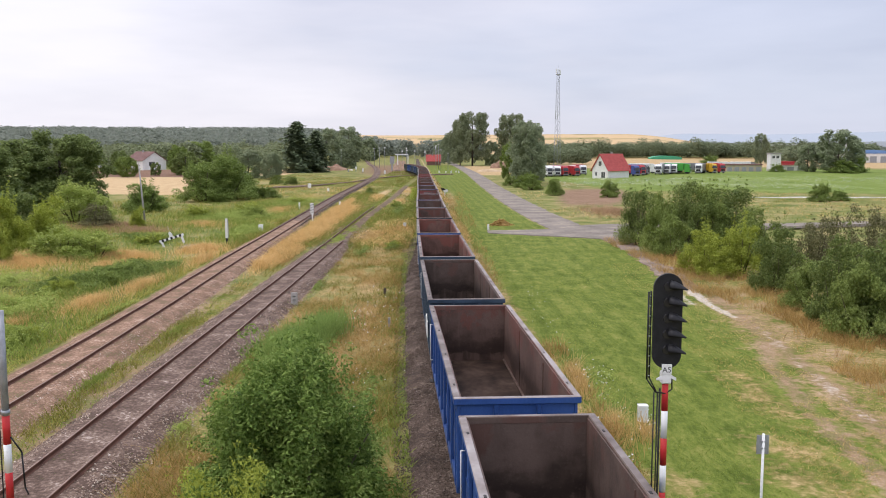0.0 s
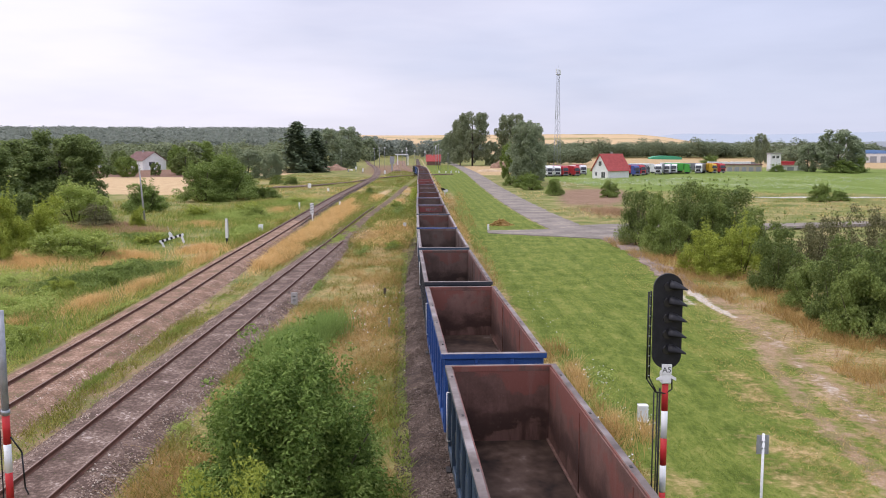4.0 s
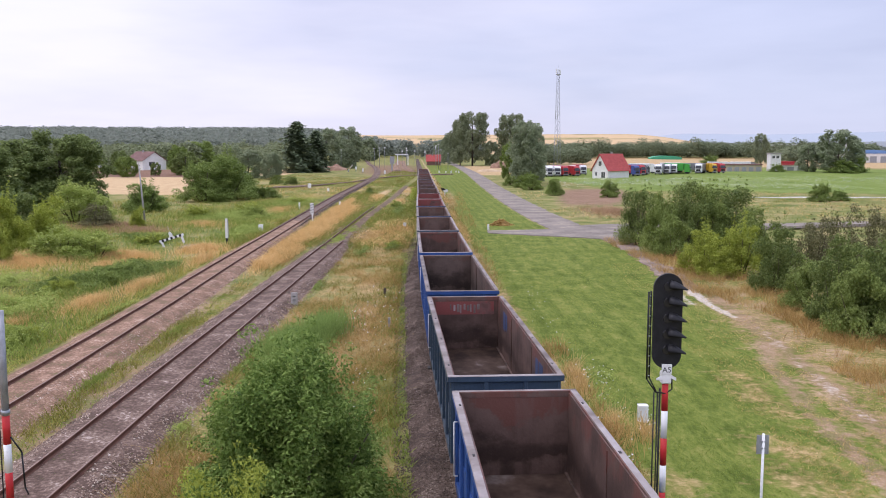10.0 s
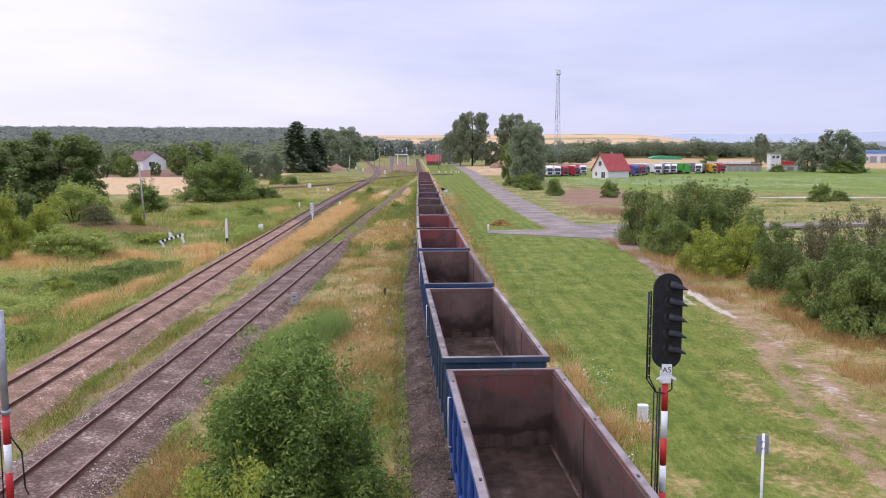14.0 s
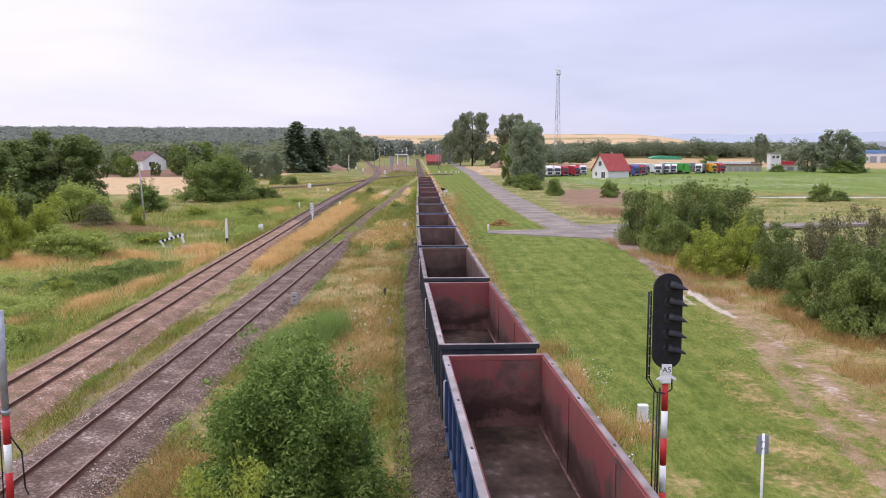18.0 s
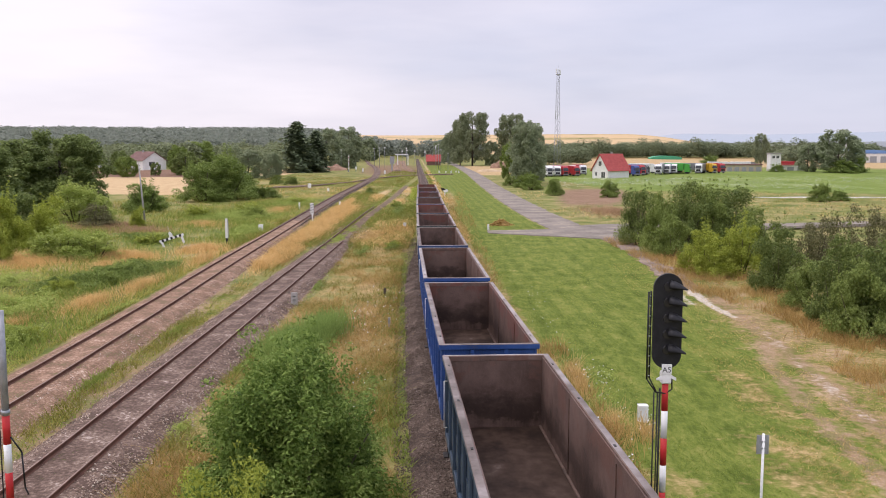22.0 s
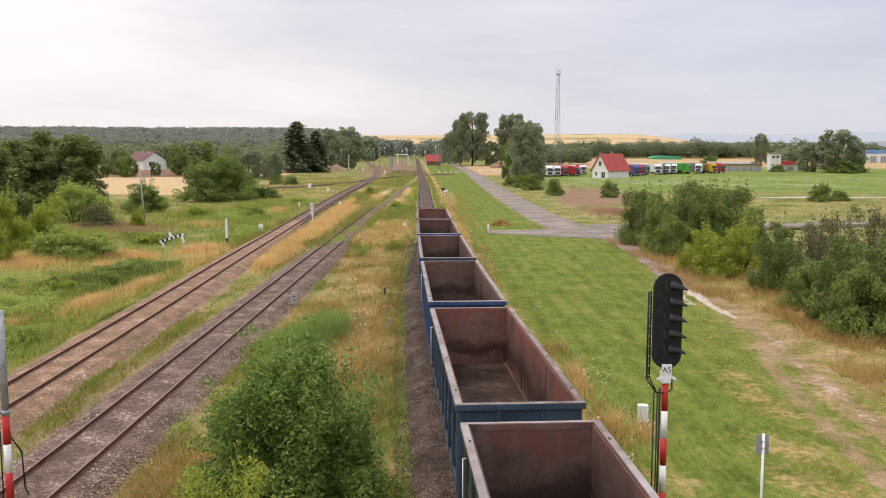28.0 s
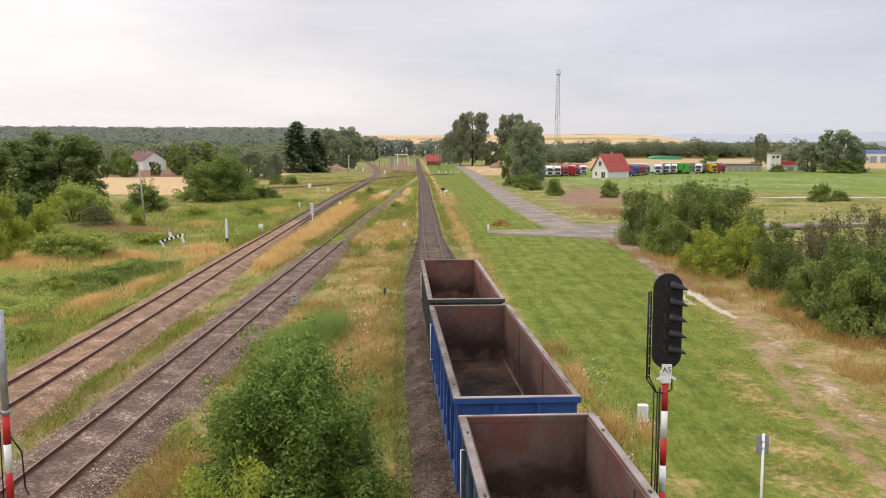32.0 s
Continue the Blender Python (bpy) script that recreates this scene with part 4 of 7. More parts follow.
    # white data panels on the side
    for s, yy in ((-1, 3.4), (1, -3.4)):
        bm = boxes((*sorted((s * (HW - 0.044), s * (HW - 0.038))), yy - 0.28, yy + 0.28, DECK + 0.3, DECK + 0.62))
        p = part("data_panel", bm, M["white"], w, "white lettered data panel")
        bm = bmesh.new()
        for r in range(3):
            box(bm, *sorted((s * (HW - 0.038), s * (HW - 0.035))), yy - 0.22, yy + 0.2 - 0.1 * r, DECK + 0.36 + r * 0.085, DECK + 0.39 + r * 0.085)
        part("marking_bars", bm, M["steel_dark"], p)
    # bogies and wheelsets
    axles = []
    for yb in (-h + 2.0, h - 2.0):
        bm = bmesh.new()
        for s in (-1, 1):
            box(bm, *sorted((s * 0.94, s * 1.06)), yb - 1.2, yb + 1.2, 0.52, 0.7)
            box(bm, *sorted((s * 0.92, s * 1.1)), yb - 0.35, yb + 0.35, 0.3, 0.78)
            for a in (-0.9, 0.9):
                box(bm, *sorted((s * 0.93, s * 1.12)), yb + a - 0.17, yb + a + 0.17, 0.3, 0.64)
        box(bm, -1.0, 1.0, yb - 0.22, yb + 0.22, 0.5, 0.8)
        bogie = part("bogie", bm, M["steel_dark"], w)
        for a in (-0.9, 0.9):
            if "wheelset" not in wagon_bits:
                bm = bmesh.new()
                for s in (-1, 1):
                    one = lathe([(0.08, s * 0.66), (0.43, s * 0.665), (0.49, s * 0.68), (0.49, s * 0.71), (0.462, s * 0.72), (0.455, s * 0.80), (0.40, s * 0.80), (0.36, s * 0.77), (0.12, s * 0.78), (0.10, s * 0.9)] if s > 0 else [(0.10, s * 0.9), (0.12, s * 0.78), (0.36, s * 0.77), (0.40, s * 0.80), (0.455, s * 0.80), (0.462, s * 0.72), (0.49, s * 0.71), (0.49, s * 0.68), (0.43, s * 0.665), (0.08, s * 0.66)], 18, "X")
                    tmp = bpy.data.meshes.new("tmp")
                    one.to_mesh(tmp)
                    one.free()
                    bm.from_mesh(tmp)
                    bpy.data.meshes.remove(tmp)
                tube(bm, (-0.7, 0, 0), (0.7, 0, 0), 0.085, 0.085, 10)
                ws = part("wheelset", bm, M["wheel"], bogie)
                wagon_bits["wheelset"] = ws.data
            else:
                ws = share("wheelset", wagon_bits["wheelset"], bogie)
            ws.matrix_basis = pose(0, yb + a, 0.462)
    return w


# from the tail of the train: outside paint, inside
STOCK = [("green", "rust"), ("blue", "brown"), ("steel", "brown"), ("mid", "grey"), ("steel", "rust"), ("green", "brown"), ("mid", "grey"), ("blue", "grey"), ("blue", "brown"),
         ("steel", "grey"), ("dark", "grey"), ("dark", "red"), ("mid", "red"), ("mid", "grey"), ("steel", "grey"), ("blue", "brown"), ("blue", "dark"), ("steel", "brown"),
         ("blue", "brown"), ("steel", "dark"), ("dark", "brown"), ("blue", "rust"), ("steel", "rust"), ("steel", "dark"), ("blue", "brown"), ("blue", "dark"), ("steel", "grey"), ("blue", "brown")]
WORDS = {"blue": "bright blue", "mid": "faded blue", "steel": "dull steel-blue", "dark": "dark grey", "green": "grey-green"}
INSIDE = {"brown": "rust-brown", "grey": "scoured grey-brown", "red": "red-primed", "rust": "reddish rusty", "dark": "coal-stained"}

first_wagon = make_wagon()
wagons = [first_wagon] + [copy_thing(first_wagon, Matrix()) for _ in STOCK[1:]]
for w, (e, n) in zip(wagons, STOCK):
    for ch in w.children:
        for sl in ch.material_slots:
            if sl.material == PAINT["blue"]:
                sl.link = "OBJECT"
                sl.material = PAINT[e]
            elif sl.material == LINING["brown"]:
                sl.link = "OBJECT"
                sl.material = LINING[n]
    tagged(w, f"{WORDS[e]} open coal wagon, empty, {INSIDE[n]} inside", "wagon", "wagons of the freight train")

# a pale grab handle across the end of two wagons; bare blue plates inside one
for i in (7, 12, 16):
    e = -LEN / 2 - 0.05
    part("end_handle", tubes(((-0.22, e, 2.95), (0.22, e, 2.95), 0.016, 0.016, 6), ((-0.22, e, 2.95), (-0.22, e + 0.03, 2.9), 0.014, 0.014, 6), ((0.22, e, 2.95), (0.22, e + 0.03, 2.9), 0.014, 0.014, 6)), M["white"], wagons[i], "pale grab handle")
for y0, w0, h0 in ((-3.9, 0.34, 0.95), (-3.2, 0.22, 0.8), (3.7, 0.2, 0.6), (4.3, 0.3, 0.7)):
    part("wall_plate", soft_box(HW - 0.136, HW - 0.128, y0 - w0, y0 + w0, TOP - 0.3 - h0, TOP - 0.3, 0.003), PAINT["mid"], wagons[17], "bare blue plate on the inner wall")

# red primer and bare scrapes at the head of the same wagon's end wall
head_y = LEN / 2 - 0.084
part("primer_patch", soft_box(-1.2, 1.15, head_y - 0.006, head_y, TOP - 0.72, TOP - 0.2, 0.002), LINING["red"], wagons[17], "red primer patch")
for k in range(9):
    x0, drop = -0.62 + 0.135 * k, 0.05 * ((k * 5) % 4)
    part("scrape", soft_box(x0, x0 + 0.05 + 0.03 * (k % 3), head_y - 0.011, head_y - 0.007, TOP - 0.52 - drop, TOP - 0.3 - 0.03 * (k % 2), 0.001), M["rim"], wagons[17], "bare pale scrape")

# loose white boards on the flank of one wagon
for y0, z0, z1 in ((-4.7, 1.5, 2.15), (-4.0, 1.45, 2.3), (-3.3, 1.6, 2.1)):
    part("side_board", soft_box(-HW - 0.075, -HW - 0.03, y0 - 0.2, y0 + 0.2, z0, z1, 0.006), M["white"], wagons[23], "scuffed white board")

# where the tail wagon's near end stands along the line, second by second
TAIL = [(0, 357.65), (3, 329.7), (6, 300.85), (9, 271.35), (11, 251.45), (13, 231.45), (14.5, 216.4), (16.5, 196.25), (18, 181.0), (20, 160.05), (22, 138.85), (24, 118.05), (28, 76.35), (30, 55.55), (32, 34.77)]
# the far end of the train comes off a loop to the left of the main line
ROUTE = MAIN[:-4] + [(266, -5.95), (300, -7.2), (330, -9.6), (365, -14.0), (400, -19.0), (487, -30.0)]


def on_line(y):
    a, b = curve_at(ROUTE, y - 4.5), curve_at(ROUTE, y + 4.5)
    return pose((a + b) / 2, y, 0, 0, 0, -math.degrees(math.atan2(b - a, 9.0)))


def motions():
    times = [k * 1.0 for k in range(33)]
    for i, w in enumerate(wagons):
        rows = [(t, on_line(curve_at(TAIL, t) - PITCH * i + LEN / 2)) for t in times]
        walk(w, rows)
    walk(barrier_arm, [(t, pose(0, 0, 0.95, 0, -a, 0)) for t, a in BARRIER])
    # wheels roll with the wagon
    n = 32 * 15 * 1
    turn = [(k / 15, (curve_at(TAIL, 0) - curve_at(TAIL, k / 15)) / 0.462) for k in range(n + 1)]
    for w in wagons:
        for ch in w.children:
            if ch.name.startswith("bogie"):
                for ws in ch.children:
                    base = ws.matrix_basis.translation.copy()
                    walk(ws, [(t, Matrix.Translation(base) @ Matrix.Rotation(a, 4, "X")) for t, a in turn])

# ---- plants ----
def leaf_cards(centres, normals, size, rng, slim=0.45, up=0.75):
    """One bent leaf (two triangles on a ridge) at each centre, turned about at random."""
    n = len(centres)
    d = normals + rng.normal(0, 0.6, (n, 3)) + np.array([0, 0, up])
    d /= np.linalg.norm(d, axis=1)[:, None] + 1e-9
    a = np.cross(d, rng.normal(0, 1, (n, 3)))
    a /= np.linalg.norm(a, axis=1)[:, None] + 1e-9
    b = np.cross(d, a)
    s = size * rng.uniform(0.6, 1.35, n)[:, None]
    v = np.stack([centres - a * s, centres + b * s * slim - d * s * 0.1, centres + a * s, centres - b * s * slim + d * s * 0.12], 1)
    f = np.arange(n * 4).reshape(n, 4)
    return v.reshape(-1, 3), f


def crown_points(rng, blobs, per):
    """Leaf places on the skins of many small clumps."""
    cs, ns = [], []
    for c, r in blobs:
        k = max(6, int(per * r * r))
        u = rng.normal(0, 1, (k, 3))
        u /= np.linalg.norm(u, axis=1)[:, None]
        rad = r * (0.55 + 0.5 * rng.random(k) ** 0.6)
        cs.append(np.array(c) + u * rad[:, None] * np.array([1, 1, 0.8]))
        ns.append(u)
    return np.concatenate(cs), np.concatenate(ns)


def limb_mesh(bm, base, top, r, rng, limbs, spread):
    tube(bm, base, top, r, r * 0.4, 7)
    b, t = Vector(base), Vector(top)
    for i in range(limbs):
        f = rng.uniform(0.25, 0.9)
        p = b.lerp(t, f)
        a = rng.uniform(0, 6.28)
        q = p + Vector((math.cos(a) * spread * rng.uniform(0.5, 1), math.sin(a) * spread * rng.uniform(0.5, 1), (t.z - b.z) * rng.uniform(0.12, 0.3)))
        tube(bm, p, q, r * 0.4 * (1.1 - f), r * 0.1, 5)


def make_bush(name, label, material, seed, leaves=5000, leaf=0.11, category="bush", shoots=10, lobes=13, wild=0.25, slim=0.45, stems=9):
    """A bush 1 m high and about 1 m wide, to be scaled: rounded masses of leaf clumps with dark gaps, and upright shoots through them."""
    rng = np.random.default_rng(seed)
    t = empty(name)
    tagged(t, label, category)
    blobs = []
    turn = rng.uniform(0, 6.28)
    for i in range(lobes):
        # masses spread over a lopsided dome
        e = math.asin(min(1.0, (i + 0.4) / lobes))
        a = turn + i * 2.4 + rng.uniform(-0.5, 0.5)
        k = rng.uniform(1 - 1.4 * wild, 1.0)
        rad = rng.uniform(0.12, 0.205)
        cx, cy, cz = (0.5 - rad) * k * math.cos(e) * math.cos(a), (0.5 - rad) * k * math.cos(e) * math.sin(a), max(0.09, (0.98 - rad) * k * (0.1 + 0.9 * math.sin(e)))
        blobs.append(((cx, cy, cz), rad * 0.72))
        for j in range(11):
            u = rng.normal(0, 1, 3) + np.array([0.7 * math.cos(e) * math.cos(a), 0.7 * math.cos(e) * math.sin(a), 0.75])
            u /= np.linalg.norm(u)
            q = rad * rng.uniform(0.55, 0.85)
            blobs.append(((cx + u[0] * q, cy + u[1] * q, max(0.03, cz + u[2] * q)), rad * rng.uniform(0.26, 0.48)))
    for i in range(shoots):
        a, r1 = rng.uniform(0, 6.28), 0.36 * math.sqrt(rng.random())
        top = (1.03 - 2.5 * r1 * r1) * rng.uniform(1 - wild, 1.0)
        for j in range(9):
            f = 0.35 + 0.65 * j / 8
            rr = r1 * f ** 0.7
            blobs.append(((rr * math.cos(a), rr * math.sin(a), top * f), (0.10 - 0.076 * f) * rng.uniform(0.8, 1.2)))
    for i in range(26):
        a, r = rng.uniform(0, 6.28), rng.uniform(0.24, 0.43)
        blobs.append(((r * math.cos(a), r * math.sin(a), rng.uniform(0.03, 0.24)), rng.uniform(0.07, 0.12)))
    per = leaves / sum(r * r for _, r in blobs)
    c, n = crown_points(rng, blobs, per)
    c[:, 2] = np.maximum(c[:, 2], 0.01)
    v, f = leaf_cards(c, n, leaf, rng, slim)
    crown = share("crown", mesh_np(name + "_leaves", v, f, material), t)
    bm = bmesh.new()
    for i in range(stems):
        a = rng.uniform(0, 6.28)
        rr = rng.uniform(0.12, 0.34)
        tube(bm, (0.05 * math.cos(a), 0.05 * math.sin(a), -0.03), (rr * math.cos(a), rr * math.sin(a), rng.uniform(0.4, 0.62)), 0.012, 0.003, 5)
    part("stem", bm, M["stem"], t)
    return t


def make_tree(name, label, material, seed, leaves=3500, leaf=0.025, openness=0.0, category="tree", slim=0.42):
    """A broad-leaved tree 1 m high: trunk, limbs, and a crown of rounded masses with gaps."""
    rng = np.random.default_rng(seed)
    t = empty(name)
    tagged(t, label, category)
    blobs = []
    n = 72 if leaves > 20000 else 46 if openness < 0.3 else 36
    for i in range(n):
        a = i * 2.4 + rng.uniform(-0.6, 0.6)
        z = 0.05 + 0.15 * openness + (0.85 - 0.15 * openness) * (i + rng.uniform(0, 1)) / n
        prof = math.sin(min(1, (z + 0.22) / 1.24) * math.pi) ** 0.5
        rad = rng.uniform(0.075, 0.135) * (1 - 0.25 * openness)
        r = max(0.0, slim * prof - rad * 0.8) * math.sqrt(rng.uniform(0.3 - 0.2 * openness, 1.0))
        blobs.append(((r * math.cos(a), r * math.sin(a), z), rad * 0.75))
        for j in range(8):
            u = rng.normal(0, 1, 3) + np.array([0.6 * math.cos(a), 0.6 * math.sin(a), 0.5])
            u /= np.linalg.norm(u)
            q = rad * rng.uniform(0.55, 0.9)
            blobs.append(((r * math.cos(a) + u[0] * q, r * math.sin(a) + u[1] * q, min(0.985, max(0.03, z + u[2] * q))), rad * rng.uniform(0.3, 0.55)))
    per = leaves / sum(r * r for _, r in blobs)
    c, nn = crown_points(rng, blobs, per)
    v, f = leaf_cards(c, nn, leaf, rng, 0.55)
    share("crown", mesh_np(name + "_leaves", v, f, material), t)
    bm = bmesh.new()
    limb_mesh(bm, (0, 0, -0.02), (rng.uniform(-0.03, 0.03), rng.uniform(-0.03, 0.03), 0.8), 0.022, rng, 8, slim * 0.7)
    part("trunk", bm, M["bark"], t)
    return t


def make_spruce(name, label, seed):
    rng = np.random.default_rng(seed)
    t = empty(name)
    tagged(t, label, "tree")
    cs, nn = [], []
    for k in range(26):
        z = 0.06 + 0.92 * k / 25
        r = (0.33 * min(1.0, 0.6 + 1.6 * z) * (1 - z) ** 0.6 + 0.02) * rng.uniform(0.7, 1.15)
        for j in range(int(14 + 34 * r / 0.3)):
            a = rng.uniform(0, 6.28)
            for s in range(7):
                q = (s + rng.random()) / 7 * (0.8 + 0.35 * math.sin(3 * a + 9 * z))
                cs.append((r * q * math.cos(a), r * q * math.sin(a), z - 0.10 * q * r / 0.3 + rng.normal(0, 0.008)))
                nn.append((math.cos(a) * 0.4, math.sin(a) * 0.4, 0.8))
    c, nn = np.array(cs), np.array(nn)
    c[:, :2] += rng.normal(0, 0.012, (len(c), 2))
    v, f = leaf_cards(c, nn, 0.03, rng, 0.5)
    share("crown", mesh_np(name + "_needles", v, f, M["needle"]), t)
    part("trunk", tubes(((0, 0, -0.02), (0, 0, 0.97), 0.018, 0.003, 7)), M["bark"], t)
    return t


def gz(x, y):
    return float(land(x, y))


def put(proto, x, y, h, w, turn, used):
    """Stand a plant at x, y with height h and width w; the first call takes the pattern itself."""
    m = Matrix.Translation((x, y, gz(x, y) - 0.05)) @ Matrix.Rotation(turn, 4, "Z") @ Matrix.Diagonal((w, w, h, 1))
    if proto.name not in used:
        used.add(proto.name)
        proto.matrix_basis = m
        return proto
    keep = proto.scale.copy()
    proto.scale = (1, 1, 1)
    ob = copy_thing(proto, m)
    proto.scale = keep
    return ob


used_plants = set()
turner = random.Random(5)
BUSH = {
    "mid": [make_bush("bush", "dense mid-green deciduous bush at the field edge", M["leaf_mid"], s, 17000, 0.0150) for s in (11, 12)],
    "dark": [make_bush("bush", "dense dark-green bush beside the lane", M["leaf_dark"], s, 18000, 0.0145) for s in (13, 14)],
    "light": [make_bush("bush", "yellow-green leafy bush in the scrub", M["leaf_light"], s, 15000, 0.0165, shoots=16, wild=0.35) for s in (15, 16)],
    "olive": [make_bush("bush", "sparse olive-brown thorny bush in the scrub", M["leaf_olive"], s, 9500, 0.0135, shoots=9, wild=0.3, stems=7) for s in (17, 18)],
    "low": [make_bush("bush", "low spreading green shrub in the wild meadow", M["leaf_low"], 19, 3600, 0.026, shoots=40, wild=0.5), make_bush("bush", "low spreading light green shrub in the wild meadow", M["leaf_light"], 20, 3600, 0.026, shoots=40, wild=0.5)],
    "field": [make_bush("bush", "broad rounded green bush in the meadow", M["leaf_field"], s, 22000, 0.0145, shoots=12) for s in (35, 36)],
    "fresh": [make_bush("bush", "fresh green leafy bush in the wild meadow", M["leaf_low"], s, 15000, 0.0155, shoots=12) for s in (33, 34)],
}
TREE = {
    "broad": [make_tree("tree", "rounded green broad-leaved tree in the meadow", M["leaf_field"], s, 20000, 0.0155) for s in (21, 22)] + [make_tree("tree", "dark green broad-leaved tree in the meadow", M["leaf_oak"], 23, 20000, 0.0155)],
    "dark": [make_tree("tree", "large dark green broad-leaved tree behind the scrub", M["leaf_oak"], s, 52000, 0.0125, 0, "tree", 0.5) for s in (24, 25)],
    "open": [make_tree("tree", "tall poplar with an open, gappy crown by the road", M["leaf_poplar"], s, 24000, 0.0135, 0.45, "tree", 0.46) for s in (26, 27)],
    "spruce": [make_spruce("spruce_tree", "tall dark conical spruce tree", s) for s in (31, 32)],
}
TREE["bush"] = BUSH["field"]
# trees whose leaf colour has the haze mixed in
TREE["soft"] = [make_tree("tree", "broad-leaved tree far down the line, leaves greyed for haze", M["leaf_haze"], s, 20000, 0.0155) for s in (28, 29)]


def plant(rows, table, wscale=1.0, hscale=1.0):
    for kind, x, y, h, w in rows:
        ps = table[kind]
        put(ps[turner.randrange(len(ps))], x, y, h * hscale, w * wscale, turner.uniform(0, 6.28), used_plants)


# scrub along the lane
plant([("dark", 20.0, 90.0, 7.2, 5.2), ("mid", 20.6, 83.6, 7.4, 5.2), ("dark", 23.8, 86.5, 8.0, 6.6), ("mid", 20.6, 79.6, 4.8, 4.4), ("dark", 29.2, 90.7, 7.8, 8.4), ("mid", 26.0, 88.0, 7.6, 6.4), ("light", 20.6, 69.5, 4.9, 4.6), ("light", 22.8, 67.6, 5.5, 4.6), ("light", 21.0, 67.6, 3.5, 4.0), ("mid", 27.2, 77.5, 5.7, 4.4)], BUSH)
plant([("dark", 22.9, 60.2, 5.8, 4.6), ("dark", 23.5, 62.0, 3.5, 2.6), ("mid", 22.2, 53.1, 4.0, 3.8), ("dark", 21.8, 48.4, 6.0, 4.3), ("mid", 21.3, 44.7, 5.3, 3.9), ("dark", 23.0, 44.7, 6.1, 4.8), ("olive", 31.6, 70.2, 6.3, 5.2), ("olive", 31.6, 64.1, 7.2, 5.2), ("olive", 28.1, 67.0, 6.0, 4.4), ("olive", 27.4, 52.5, 6.0, 4.4), ("dark", 24.6, 52.5, 4.4, 4.0), ("olive", 27.5, 56.5, 4.8, 4.2), ("dark", 24.0, 39.0, 5.6, 5.0)], BUSH)
# low clumps in the west meadow
plant([("low", -35.4, 127.7, 2.0, 6.0), ("low", -27.2, 126.6, 2.2, 7.0), ("low", -26.2, 156.9, 1.7, 4.8), ("low", -31.0, 141.0, 1.7, 6.0), ("low", -30.4, 92.0, 1.3, 5.0), ("low", -24.0, 66.5, 1.5, 3.4), ("light", -25.4, 58.5, 1.4, 3.0), ("low", -25.0, 47.4, 1.3, 3.6), ("low", -4.9, 87.0, 0.9, 2.4), ("light", -20.9, 44.0, 1.0, 2.0)], BUSH)
# scrub and trees to the west
WEST_SCRUB = dict(BUSH)
WEST_SCRUB["tree"] = TREE["dark"]
plant([("tree", -69.5, 142.1, 11.8, 17.5), ("tree", -62.8, 146.7, 12.6, 16.0), ("tree", -64.7, 121.6, 10.6, 13.5), ("fresh", -48.4, 116.8, 6.5, 10.6), ("light", -41.4, 82.9, 7.6, 4.6), ("light", -38.5, 85.5, 6.3, 5.2), ("light", -39.0, 82.7, 4.0, 3.4), ("fresh", -34.0, 78.3, 3.5, 7.0), ("fresh", -30.9, 78.3, 3.0, 5.4), ("fresh", -47.8, 121.5, 4.2, 6.6), ("field", -45.2, 134.5, 5.6, 8.6), ("mid", -46.8, 139.5, 3.9, 6.8),
       ("field", -44.6, 165.5, 9.0, 11.6), ("field", -41.4, 169.2, 10.9, 13.0), ("field", -40.0, 175.1, 6.9, 11.2), ("light", -37.7, 109.2, 3.2, 2.5), ("field", -35.2, 177.1, 2.9, 7.2), ("mid", -47.5, 254.3, 3.4, 5.2), ("mid", -42.8, 250.1, 3.5, 5.3), ("light", -37.3, 73.7, 4.5, 2.8), ("fresh", -7.6, 145.0, 1.8, 3.4), ("mid", -16.2, 197.0, 1.7, 2.2), ("dark", -54.0, 112.0, 5.2, 9.0), ("olive", -42.4, 108.4, 4.2, 5.6)], WEST_SCRUB)
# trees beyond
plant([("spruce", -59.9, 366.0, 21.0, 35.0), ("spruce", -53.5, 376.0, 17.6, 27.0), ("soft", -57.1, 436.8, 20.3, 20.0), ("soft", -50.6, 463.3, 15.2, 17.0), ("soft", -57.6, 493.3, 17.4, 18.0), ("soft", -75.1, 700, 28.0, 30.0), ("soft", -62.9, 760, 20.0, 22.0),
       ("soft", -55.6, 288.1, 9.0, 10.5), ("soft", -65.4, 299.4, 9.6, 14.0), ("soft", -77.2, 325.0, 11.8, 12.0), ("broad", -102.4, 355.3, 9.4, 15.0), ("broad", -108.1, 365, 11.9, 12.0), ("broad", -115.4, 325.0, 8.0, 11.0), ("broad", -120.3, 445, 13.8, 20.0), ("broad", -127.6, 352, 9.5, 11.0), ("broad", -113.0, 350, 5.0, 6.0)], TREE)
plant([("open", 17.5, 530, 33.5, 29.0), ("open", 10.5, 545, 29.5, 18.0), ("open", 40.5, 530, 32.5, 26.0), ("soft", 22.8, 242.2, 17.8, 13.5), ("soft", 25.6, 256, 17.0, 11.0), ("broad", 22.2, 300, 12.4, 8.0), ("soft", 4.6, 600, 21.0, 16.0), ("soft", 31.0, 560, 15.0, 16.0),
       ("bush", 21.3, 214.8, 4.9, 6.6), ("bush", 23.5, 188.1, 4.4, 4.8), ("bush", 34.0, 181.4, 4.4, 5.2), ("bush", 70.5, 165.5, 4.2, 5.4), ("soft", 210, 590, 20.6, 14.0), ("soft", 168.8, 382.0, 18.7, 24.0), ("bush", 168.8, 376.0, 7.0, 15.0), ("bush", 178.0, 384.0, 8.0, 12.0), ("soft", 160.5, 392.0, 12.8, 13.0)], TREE)
